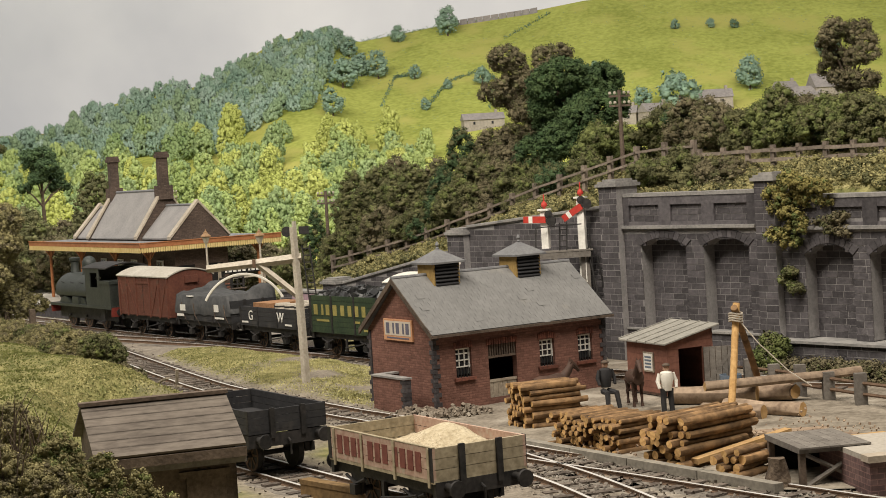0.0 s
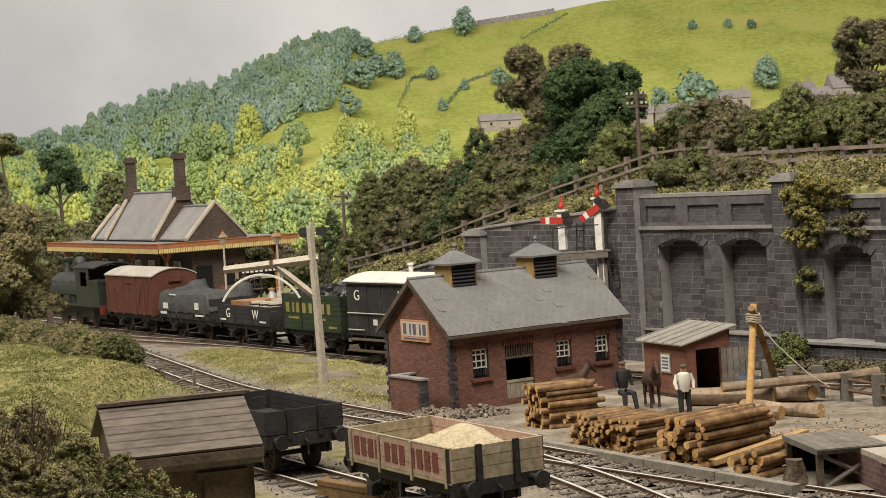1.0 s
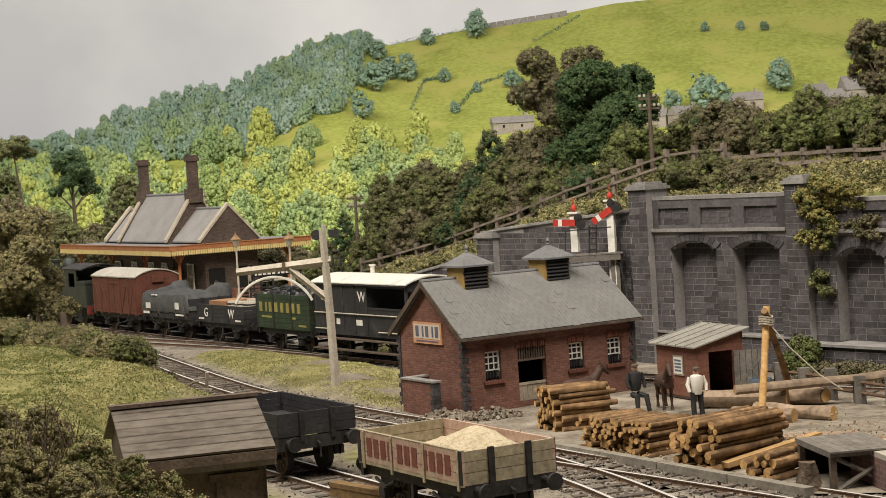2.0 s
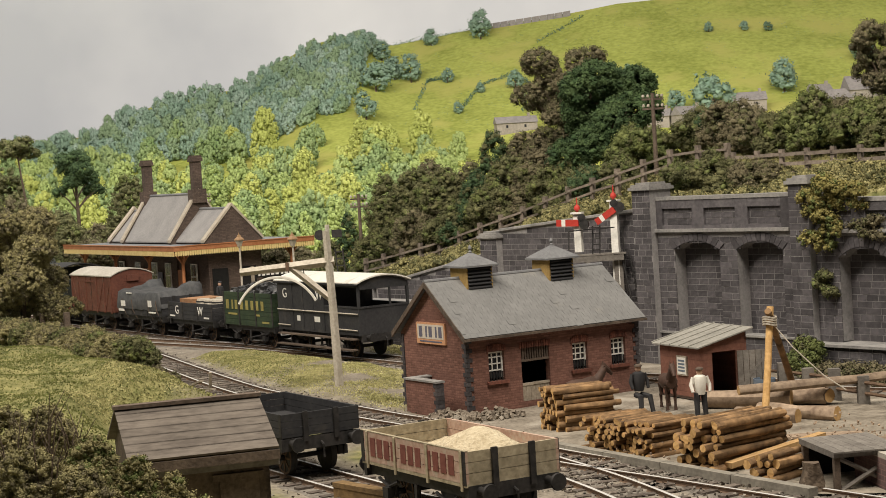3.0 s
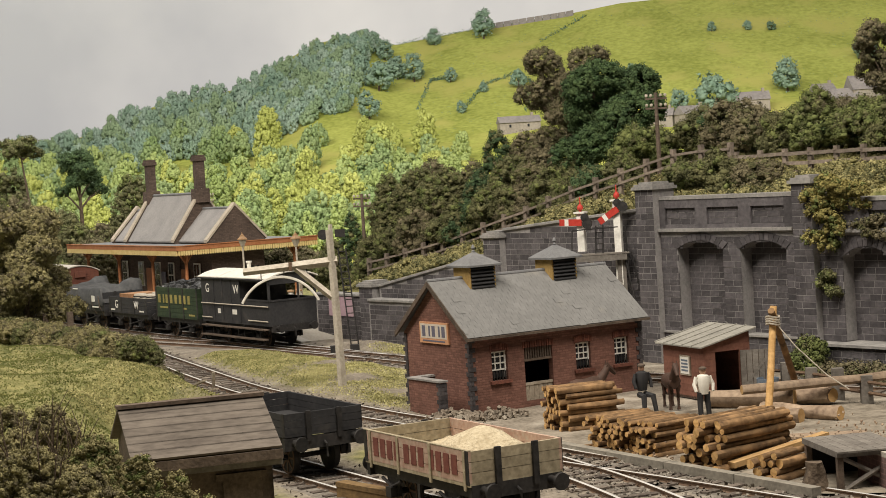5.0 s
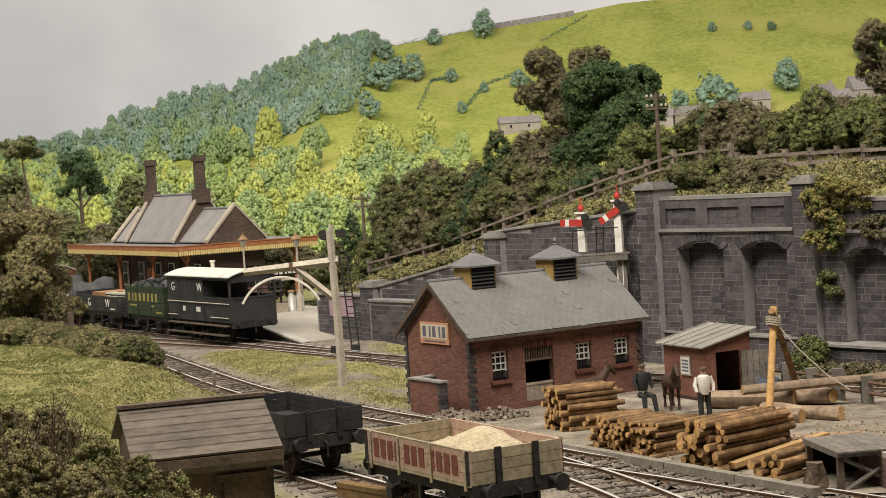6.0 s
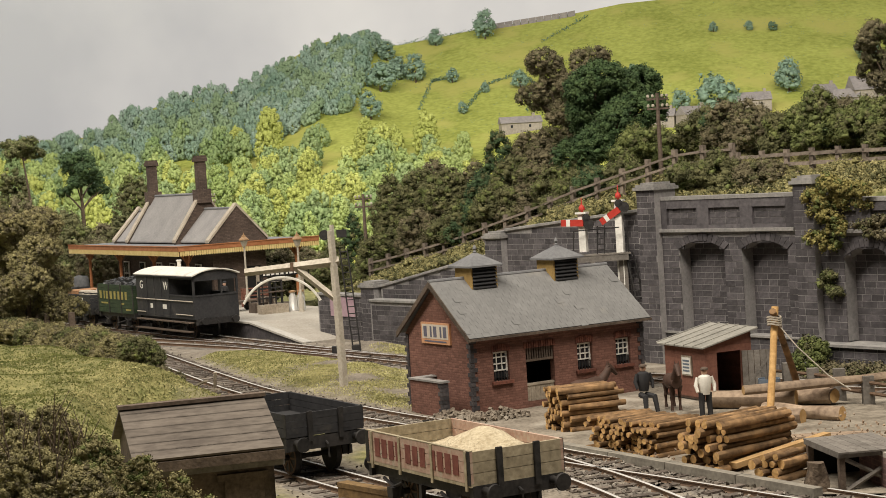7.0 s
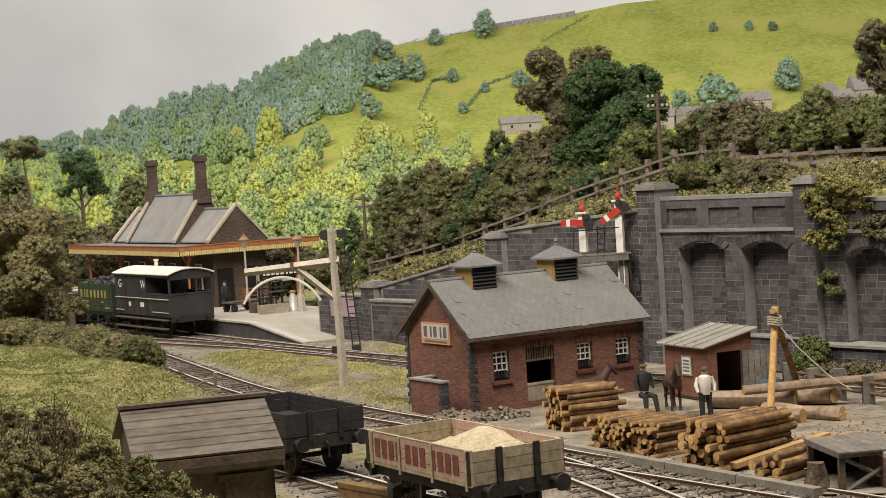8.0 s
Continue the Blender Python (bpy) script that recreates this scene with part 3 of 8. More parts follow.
track_run("main_line_track", [main_line(s)[0] for s in np.arange(-40, 62, 1.0)], "bullhead main line track with weathered sleepers")
track_run("yard_track", yard_pts, "curved yard track with bright rail heads")
track_run("siding_track", siding_pts, "siding track half sunk in weeds")
track_run("spur_track", spur_pts, "spur track leaving the yard line")
cross = [main_line(s)[0] + Vector((-0.847, -0.532, 0)) * lerp(s, [(-14, 0.0), (-2, 1.0), (8, 2.8)]) for s in np.arange(-14, 9, 1.0)]
track_run("crossover_track", cross, "crossover rails joining the two lines", sleepers=False)
stones_along(yard_pts, 5000, 3)
stones_along(siding_pts, 2500, 4)
stones_along(spur_pts, 1500, 5)
stones_along([main_line(s)[0] for s in range(-30, 30)], 4000, 6)


# ---------------------------------------------------------------- retaining wall
ARCHES = [(1.63, 4.0, 4.42, 4.74, 1.25), (4.88, 7.1, 4.42, 4.74, 1.25), (9.65, 11.75, 4.1, 4.5, 1.12), (12.45, 14.55, 4.1, 4.5, 1.12), (15.2, 17.3, 4.1, 4.5, 1.12)]


def arch_z(x, a):
    x0, x1, zs, zc, _ = a
    c, r = (x0 + x1) / 2, (x1 - x0) / 2
    rise = zc - zs
    big = (r * r + rise * rise) / (2 * rise)
    return zc - big + math.sqrt(max(0, big * big - (x - c) ** 2))


def retaining_wall():
    w = thing("retaining_wall", 8.02, 67.76, -0.14, WALL_YAW, "tall dark grey stone retaining wall with blind arches", "wall", kind="structure")
    core = bmesh.new()
    box(core, -0.5, 18.5, 0.62, 1.15, 0, 5.6)                      # back of the arches
    for x0, x1 in ((-0.5, 1.63), (4.0, 4.88), (7.1, 9.65), (11.75, 12.45), (14.55, 15.2), (17.3, 18.5)):
        box(core, x0, x1, 0.03, 0.62, 1.2, 4.15)
    for a in ARCHES:
        n = 14
        for i in range(n):
            xa, xb = a[0] + (a[1] - a[0]) * i / n, a[0] + (a[1] - a[0]) * (i + 1) / n
            prism(core, [(xa, 0.03, arch_z(xa, a)), (xb, 0.03, arch_z(xb, a)), (xb, 0.03, 4.9), (xa, 0.03, 4.9)], (0, 0.59, 0))
    for x0, x1 in ((-0.5, 1.63), (4.0, 4.88), (7.1, 9.65), (11.75, 12.45), (14.55, 15.2), (17.3, 18.5)):
        box(core, x0, x1, 0.03, 0.62, 4.15, 4.9)
    box(core, -0.5, 18.5, 0.03, 0.62, 4.9, 5.08)
    box(core, -0.5, 8.0, -0.02, 0.62, 0, 1.2)
    box(core, 8.0, 18.5, -0.55, 0.62, 0, 1.08)
    box(core, -0.5, 8.0, 0.13, 0.75, 5.2, 6.3)
    box(core, 8.0, 18.5, 0.13, 0.75, 5.1, 6.05)
    part("core", core, M["mortar"], w)
    # wings
    for pts, y in (([(-8.9, 0), (-0.25, 0), (-0.25, 5.9), (-8.9, 5.2)], 0.05), ([(-18.6, 0), (-10.2, 0), (-10.2, 4.12), (-18.6, 2.62)], 0.05), ([(-24.3, 0), (-19.6, 0), (-19.6, 2.12), (-24.3, 2.15)], 0.1), ([(-18.4, 0), (-11.5, 0), (-11.5, 2.02), (-18.4, 2.02)], -0.75)):
        bm = bmesh.new()
        prism(bm, [(x, y, z) for x, z in pts], (0, 0.5, 0))
        part("wing_wall", bm, M["mortar"], w)
        bm = bmesh.new()
        (xb, zb), (xa, za) = pts[2], pts[3]
        prism(bm, [(xa, y - 0.1, za), (xb, y - 0.1, zb), (xb, y - 0.1, zb + 0.13), (xa, y - 0.1, za + 0.13)], (0, 0.75, 0))
        part("wing_coping", bm, M["coping"], w, "pale worn coping stones", bevel=0.02)
    for x0, x1, z, d in ((0.5, 7.55, 6.3, 0.0), (8.4, 18.5, 6.05, 0.0)):
        part("parapet_coping", boxes((x0, x1, 0.0, 0.9, z, z + 0.13)), M["coping"], w, "pale parapet coping", bevel=0.025)
        part("string_course", boxes((x0, x1, -0.12, 0.3, 5.08 if x0 < 1 else 4.98, 5.2 if x0 < 1 else 5.1)), M["coping"], w, bevel=0.025)
        xs = np.linspace(x0 + 0.25, x1 - 0.15, 4 if x0 < 1 else 6)
        for i in range(len(xs)):                                     # piers between the recessed panels
            part("panel_pier", boxes((xs[i] - (0.3 if i else 0.15), xs[i] + (0.3 if i < len(xs) - 1 else 0.12), 0.02, 0.14, 5.2 if x0 < 1 else 5.1, z)), M["stone"], w, bevel=0.015)
        part("panel_rail", boxes((x0, x1, 0.03, 0.14, z - 0.32, z)), M["stone"], w, bevel=0.01)
        part("panel_sill", boxes((x0, x1, 0.03, 0.2, 5.2 if x0 < 1 else 5.1, 5.34 if x0 < 1 else 5.22)), M["stone"], w, bevel=0.01)
    part("arch_ledge", boxes((0.5, 7.55, -0.1, 0.62, 1.2, 1.27)), M["coping"], w, "pale ledge under the blind arches", bevel=0.015)
    part("arch_ledge", boxes((8.4, 18.5, -0.68, 0.62, 1.08, 1.17)), M["coping"], w, "pale ledge under the blind arches", bevel=0.015)
    for x0, x1, top in ((-0.25, 0.74, 6.75), (7.76, 8.64, 6.75), (-9.98, -8.85, 4.95), (-19.85, -18.75, 2.66), (18.2, 19.2, 6.7)):
        pl = part("pillar", boxes((x0, x1, -0.28, 0.85, 0, top)), M["mortar"], w)
        part("cap_slab", boxes((x0 - 0.1, x1 + 0.1, -0.38, 0.95, top - 0.02, top + 0.1)), M["coping"], pl, bevel=0.02)
        part("cap_slab", boxes((x0 - 0.02, x1 + 0.02, -0.3, 0.87, top + 0.1, top + 0.19)), M["coping"], pl, bevel=0.02)
        part("cap_slab", boxes((x0 + 0.12, x1 - 0.12, -0.16, 0.73, top + 0.19, top + 0.27)), M["coping"], pl, bevel=0.02)
    # voussoirs
    for a in ARCHES[:4]:
        n = 11
        for i in range(n):
            bm = bmesh.new()
            c = (a[0] + a[1]) / 2
            q = []
            for k in (i + 0.04, i + 0.96):
                x = a[0] - 0.02 + (a[1] - a[0] + 0.04) * k / n
                z = arch_z(min(max(x, a[0]), a[1]), a)
                lean = (x - c) * 0.22
                q.append(((x, z), (x + lean, z + 0.30 - abs(lean) * 0.3)))
            prism(bm, [(q[0][0][0], -0.008, q[0][0][1]), (q[1][0][0], -0.008, q[1][0][1]), (q[1][1][0], -0.008, q[1][1][1]), (q[0][1][0], -0.008, q[0][1][1])], (0, 0.09, 0))
            part("voussoir", bm, M["stone"], w)
    # stones, course by course: (x from, x to, face y)
    H, B, G = 0.232, 0.52, 0.023

    def spans(z):
        out = []
        mid = z + H / 2
        solid = [(0.74, 7.76), (8.64, 18.3)]
        for a in ARCHES:
            if a[4] < mid < a[3]:
                half = (a[1] - a[0]) / 2
                if mid > a[2]:
                    c = (a[0] + a[1]) / 2
                    half = max((x - c for x in np.linspace(c, a[1], 40) if arch_z(x, a) > mid), default=0)
                c = (a[0] + a[1]) / 2
                solid = [s for x0, x1 in solid for s in (((x0, c - half), (c + half, x1)) if x0 < c < x1 else ((x0, x1),))]
                out.append((c - half, c + half, 0.60))
        if mid < 5.0:
            for x0, x1 in solid:
                y = 0.01
                if mid < 1.2:
                    y = -0.04 if x0 < 8 else -0.57
                out.append((x0, x1, y))
        elif 5.25 < mid < 5.95:
            out += [(0.6, 7.5, 0.105), (8.5, 18.3, 0.105)]
        for x0, x1, top in ((-0.25, 0.74, 6.75), (7.76, 8.64, 6.75), (-9.98, -8.85, 4.95), (-19.85, -18.75, 2.66)):
            if mid < top - 0.1:
                out.append((x0 + 0.005, x1 - 0.005, -0.30))
        for (xa, za), (xb, zb), y in (((-8.85, 5.2), (-0.25, 5.9), 0.03), ((-18.45, 2.62), (-10.35, 4.12), 0.03), ((-24.2, 2.1), (-19.85, 2.1), 0.08), ((-18.3, 2.0), (-11.5, 2.0), -0.77)):
            x0 = xa if mid < za - 0.1 else xa + (xb - xa) * (mid + 0.1 - za) / max(zb - za, 0.01)
            if x0 < xb - 0.2:
                out.append((max(x0, xa), xb, y))
        return out

    sizes = (0.40, 0.50, 0.58, 0.66)
    bases = [mesh_of("stone", boxes((0, w2 - G, 0, 0.06, 0, H - G)), M["stone"], bevel=0.008) for w2 in sizes]
    rest, made = bmesh.new(), 0
    z = 0.02
    row = 0
    while z < 6.7:
        for x0, x1, y in spans(z):
            x = x0 - random.uniform(0, 0.35)
            while x < x1 - 0.04:
                kind = random.randrange(4)
                B = sizes[kind]
                a, b = max(x, x0), min(x + B - G, x1)
                dy = random.uniform(-0.005, 0.005) + 0.013
                if b - a > 0.05:
                    if abs(b - a - (B - G)) < 1e-6 and 0.5 < x < 7.5 and made < 300:
                        ob = new("stone", bases[kind])
                        ob.parent = w
                        ob.matrix_basis = P(a, y + dy, z)
                        made += 1
                    else:
                        box(rest, a, b, y + dy, y + 0.06, z, z + H - G)
                x += B
        z += H
        row += 1
    # side faces of the two tall pillars and of the reveals stay plain
    tagged(part("stonework", rest, M["stone_i"], w), kind="stuff")


retaining_wall()


# ---------------------------------------------------------------- goods shed
def wall_with_openings(bm, x0, x1, y0, y1, z0, z1, holes, m=0):
    xs = sorted({x0, x1, *[h[0] for h in holes], *[h[1] for h in holes]})
    for a, b in zip(xs, xs[1:]):
        zs = [z0]
        for h in sorted(h for h in holes if h[0] <= a and h[1] >= b):
            zs += [h[2], h[3]]
        zs.append(z1)
        for c, d in zip(zs[::2], zs[1::2]):
            if d > c:
                box(bm, a, b, y0, y1, c, d, m)


def panels_round(x0, x1, z0, z1, holes):
    xs = sorted({x0, x1, *[h[0] for h in holes], *[h[1] for h in holes]})
    for a, b in zip(xs, xs[1:]):
        zs = [z0, *[z for h in holes if h[0] <= a and h[1] >= b for z in h[2:]], z1]
        for c, d in zip(zs[::2], zs[1::2]):
            yield a, b, c, d


def text_mesh(name, body, size, m, parent, at, label=""):
    cu = bpy.data.curves.new(name, "FONT")
    cu.body, cu.size, cu.extrude, cu.align_x = body, size * S, 0.008 * S, "CENTER"
    tmp = bpy.data.objects.new(name, cu)
    me = bpy.data.meshes.new_from_object(tmp)
    bpy.data.objects.remove(tmp)
    me.materials.clear()
    me.materials.append(m)
    ob = new(name, me)
    ob.parent = parent
    ob.matrix_basis = at
    return tagged(ob, label)


M["glass"] = mat("window_glass", (0.02, 0.022, 0.025), (0.03, 0.03, 0.034), 1, 5, 0.12, 0, spec=0.6)
M["sign"] = mat("enamel_orange", (0.50, 0.25, 0.13), (0.60, 0.33, 0.19), 0.5, 9, 0.5, 0.1, dirt=(0.32, 0.16, 0.1), dirt_size=0.4)
M["signpale"] = mat("enamel_pale", (0.52, 0.45, 0.38), (0.60, 0.54, 0.46), 0.5, 9, 0.5, 0.1)
M["signblue"] = mat("enamel_slate_blue", (0.10, 0.10, 0.14), (0.15, 0.14, 0.18), 0.5, 9, 0.5, 0.1)
# vent wood with the sunlit yellow of its sides put into the colour
M["ventwood"] = mat("sunlit_vent_wood", (0.28, 0.18, 0.06), (0.40, 0.27, 0.10), 0.4, 9, 0.8, 0.3)
M["brickarch"] = mat("arch_brick", (0.11, 0.045, 0.033), (0.20, 0.075, 0.05), 0.2, 10, 0.9, 0.4, vary="object", amount=0.3)


def goods_shed():
    t = thing("goods_shed", 0.63, 55.89, -0.05, 31.6, "small red brick goods shed with grey slate roof", "shed")
    L, W, E, R = 7.4, 4.52, 2.42, 4.16
    wins = [(1.04, 1.66, 0.9, 1.86), (4.43, 5.05, 0.9, 1.80), (6.06, 6.67, 0.9, 1.80)]
    door = (2.33, 3.47, 0.0, 1.86)
    for x0, x1, z0, z1 in panels_round(0.2, L - 0.2, -0.3, E, wins + [door]):
        part("front_panel", boxes((x0, x1, 0.2, 0.45, z0, z1)), M["brick"], t)
    for x in (0.2, L - 0.45):
        bm = bmesh.new()
        prism(bm, [(x, 0.45, -0.3), (x, W - 0.2, -0.3), (x, W - 0.2, E), (x, W / 2, R - 0.05), (x, 0.45, E + 0.12)], (0.25, 0, 0))
        part("gable_wall", bm, M["brick"], t)
    part("back_wall", boxes((0.45, L - 0.45, W - 0.45, W - 0.2, -0.3, E)), M["brick"], t)
    part("plinth", boxes((0.17, L - 0.17, 0.17, 0.21, -0.3, 0.1)), M["brick"], t)
    # roof slopes with slates
    ang = math.atan2(R - E, W / 2)
    run = math.hypot(R - E, W / 2) + 0.1
    for side in (0, 1):
        bm = bmesh.new()
        y0, y1 = (-0.06, W / 2) if side == 0 else (W + 0.06, W / 2)
        z0 = E - 0.03
        prism(bm, [(0.0, y0, z0), (0.0, y1, R), (0.0, y1, R + 0.05), (0.0, y0, z0 + 0.05)], (L, 0, 0))
        sl = part("roof_slope", bm, M["lead"], t, "grey slate roof slope")
        if side == 0:
            tiles = bmesh.new()
            rows = 15
            rot = Matrix.Translation((0, -0.06, z0 + 0.05)) @ Matrix.Rotation(ang, 4, "X")
            for r in range(rows):
                d0 = run * r / rows
                x = 0.0 - (0.14 if r % 2 else 0)
                while x < L:
                    a, b = max(0, x), min(L, x + 0.272)
                    lift = random.uniform(0, 0.003) + (0.016 if random.random() < 0.03 else 0)
                    drop = 0.03 if random.random() < 0.02 else 0
                    if b - a > 0.03:
                        box(tiles, a + 0.001, b - 0.001, d0 - 0.03 - drop, d0 + run / rows, 0.004 + lift, 0.010 + lift, 0, rot)
                    x += 0.28
            tagged(part("slating", tiles, M["slate"], sl), kind="stuff")
    bm = bmesh.new()
    rod(bm, (-0.01, W / 2, R + 0.06), (L + 0.01, W / 2, R + 0.06), 0.07, seg=8)
    part("ridge", bm, M["lead"], t, smooth=True)
    part("gutter", boxes((-0.02, L + 0.02, -0.14, -0.04, E - 0.1, E - 0.02)), M["darkwood"], t, bevel=0.02)
    for y0, y1 in ((-0.06, W / 2), (W + 0.06, W / 2)):
        bm = bmesh.new()
        prism(bm, [(-0.03, y0, E - 0.16), (-0.03, y1, R - 0.13), (-0.03, y1, R + 0.06), (-0.03, y0, E + 0.03)], (0.06, 0, 0))
        part("bargeboard", bm, M["darkwood"], t)
    # blue brick quoins at the corners
    for x, y in ((0.16, 0.16), (L - 0.2, 0.16), (0.16, W - 0.4)):
        for i in range(16):
            z = -0.1 + i * 0.155
            w = 0.24 if i % 2 else 0.13
            sx = -1 if x > 1 else 1
            xa, xb = (x, x + w) if sx > 0 else (x + 0.04 - w, x + 0.04)
            q = part("quoin", boxes((xa, xb, y, y + (0.13 if i % 2 else 0.24), z, z + 0.14)), M["quoin"], t)
    # windows
    for k, (x0, x1, z0, z1) in enumerate(wins):
        w = thing("window", 0, 0)
        w.parent = t
        w.matrix_basis = Matrix.Identity(4)
        w.name = "window"
        part("pane", boxes((x0, x1, 0.36, 0.37, z0 + 0.08, z1)), M["glass"], w, "dark window pane")
        bm = boxes((x0, x0 + 0.05, 0.31, 0.36, z0 + 0.08, z1), (x1 - 0.05, x1, 0.31, 0.36, z0 + 0.08, z1), (x0 + 0.05, x1 - 0.05, 0.31, 0.36, z1 - 0.06, z1))
        for i in (1, 2):
            x = x0 + (x1 - x0) * i / 3
            box(bm, x - 0.019, x + 0.019, 0.32, 0.35, z0 + 0.32, z1 - 0.06)
        for i in range(3):
            z = z0 + 0.32 + (z1 - z0 - 0.4) * i / 2.6
            box(bm, x0 + 0.05, x1 - 0.05, 0.318, 0.352, z, z + 0.04)
        part("window_frame", bm, M["white"], w, "white glazing bars")
        bm = bmesh.new()
        for i in range(5):
            x = x0 + 0.08 + (x1 - x0 - 0.16) * i / 4
            box(bm, x - 0.018, x + 0.018, 0.22, 0.25, z0, z0 + 0.3)
        part("guard_grille", bm, M["black"], w, "short black iron guard bars")
        part("sill", boxes((x0 - 0.1, x1 + 0.1, 0.1, 0.4, z0 - 0.1, z0 - 0.003)), M["brickarch"], w, "projecting brick sill", bevel=0.015)
        for i in range(9):
            x = x0 - 0.06 + (x1 - x0 + 0.12) * i / 9
            part("arch_brick", boxes((x, x + 0.07, 0.165, 0.22, z1 + 0.05 * math.sin(math.pi * (i + .5) / 9), z1 + 0.2 + 0.06 * math.sin(math.pi * (i + .5) / 9))), M["brickarch"], w)
    # loading door: half door, dark opening, slatted vent above
    d = part("half_door", boxes((door[0], door[1], 0.3, 0.36, -0.1, 0.62)), M["wood"], t, "weathered plank half door", bevel=0.01)
    for i in range(6):
        x = door[0] + (door[1] - door[0]) * i / 6
        part("plank", boxes((x + 0.01, x + (door[1] - door[0]) / 6 - 0.01, 0.285, 0.3, -0.1, 0.62)), M["wood"], d)
    part("door_rail", boxes((door[0], door[1], 0.26, 0.36, 0.6, 0.68)), M["wood"], t)
    v = part("vent_frame", boxes((door[0], door[1], 0.25, 0.34, 1.4, 1.47)), M["darkwood"], t)
    for i in range(12):
        x = door[0] + 0.03 + (door[1] - door[0] - 0.06) * i / 11
        part("vent_slat", boxes((x - 0.03, x + 0.03, 0.27, 0.31, 1.47, 1.84)), M["darkwood"], v)
    for i in range(13):
        x = door[0] - 0.06 + (door[1] - door[0] + 0.12) * i / 13
        part("arch_brick", boxes((x, x + 0.075, 0.165, 0.22, 1.86, 2.06)), M["brickarch"], t)
    part("inner_floor", boxes((0.46, L - 0.46, 0.46, W - 0.46, 0.3, 0.4)), M["darkwood"], t)
    # enamel sign on the gable
    s = part("enamel_sign", boxes((0.13, 0.2, 1.34, 3.15, 2.13, 2.84)), M["sign"], t, "orange and cream enamel advertising sign", bevel=0.01)
    part("sign_panel", boxes((0.122, 0.13, 1.42, 3.07, 2.3, 2.78)), M["signpale"], s)
    for i in range(5):
        y = 1.52 + i * 0.31
        part("sign_bar", boxes((0.114, 0.122, y, y + (0.1 if i in (1, 3) else 0.2), 2.36, 2.72)), M["signblue"], s)
    part("sign_bar", boxes((0.124, 0.13, 1.55, 2.95, 2.19, 2.24)), M["signblue"], s)
    # ridge ventilators
    for x in (1.9, 5.28):
        # solid near-black core stands in for the shade between the louvres
        v = part("ridge_ventilator", boxes((x - 0.46, x + 0.46, W / 2 - 0.46, W / 2 + 0.46, R - 0.5, R + 0.45)), M["dark"], t, "louvred ridge ventilator with pyramid roof")
        for sx in (-1, 1):
            part("side_board", boxes((x + sx * 0.49 - 0.03, x + sx * 0.49 + 0.03, W / 2 - 0.5, W / 2 + 0.5, R - 0.6, R + 0.45)), M["ventwood"], v, "wooden side boards with sunlit yellow in their colour")
        for i in range(7):
            z = R - 0.42 + i * 0.125
            bm = bmesh.new()
            prism(bm, [(x - 0.47, W / 2 - 0.56, z), (x - 0.47, W / 2 - 0.46, z + 0.09), (x - 0.47, W / 2 - 0.46, z + 0.115), (x - 0.47, W / 2 - 0.56, z + 0.025)], (0.94, 0, 0))
            part("louvre", bm, M["vangrey"], v)
        bm = bmesh.new()
        b4 = [(x - 0.68, W / 2 - 0.68, R + 0.45), (x + 0.68, W / 2 - 0.68, R + 0.45), (x + 0.68, W / 2 + 0.68, R + 0.45), (x - 0.68, W / 2 + 0.68, R + 0.45)]
        box(bm, x - 0.68, x + 0.68, W / 2 - 0.68, W / 2 + 0.68, R + 0.42, R + 0.48)
        lo = [bm.verts.new((a, b, c + 0.03)) for a, b, c in b4]
        top = bm.verts.new((x, W / 2, R + 0.92))
        for i in range(4):
            bm.faces.new((lo[i], lo[(i + 1) % 4], top))
        part("cap", bm, M["lead"], v, "grey lead pyramid cap")
        bm = bmesh.new()
        lathe(bm, [(0.02, R + 0.86), (0.07, R + 0.92), (0.03, R + 0.97), (0.07, R + 1.03), (0.05, R + 1.1), (0.01, R + 1.16)], 8, (x, W / 2))
        part("finial", bm, M["lead"], v, smooth=True)
        part("flashing", boxes((x - 0.62, x + 0.62, W / 2 - 0.75, W / 2 - 0.45, R - 0.62, R - 0.56)), M["lead"], v)


goods_shed()


def low_brick_wall():
    t = thing("low_brick_wall", 0.63, 55.89, -0.14, 31.6, "low red brick enclosure wall with pale coping", "wall")
    part("wall", boxes((-0.68, -0.45, 0.7, 2.7, -0.3, 1.1), (-0.45, 0.19, 2.47, 2.7, -0.3, 1.1)), M["brick"], t)
    part("coping", boxes((-0.73, -0.4, 0.65, 2.75, 1.1, 1.16), (-0.4, 0.19, 2.42, 2.75, 1.1, 1.16)), M["coping"], t, "thin stone coping", bevel=0.01)
    for i in range(8):
        w = 0.24 if i % 2 else 0.14
        part("quoin", boxes((-0.70, -0.43, 0.68, 0.68 + w, i * 0.135, i * 0.135 + 0.125)), M["quoin"], t)


low_brick_wall()


# ---------------------------------------------------------------- rolling stock
# local x runs along the track (rear +), near side y -, rail top z 0
MOVERS = []      # (thing, distance along the line at the start, local offset)
WHEELSETS = []   # (wheelset, x, radius)
RIDE = [(0.0, 0.0), (0.5, 2.07), (1.0, 4.13), (1.5, 6.1), (2.0, 8.05), (2.5, 10.05), (3.0, 12.05), (3.5, 14.2), (4.0, 16.4), (4.5, 18.65), (5.0, 20.8),
        (5.5, 22.95), (6.0, 25.1), (6.5, 27.25), (7.0, 29.5), (7.5, 31.4), (8.0, 32.6)]


def ride(t):
    return lerp(t, RIDE)


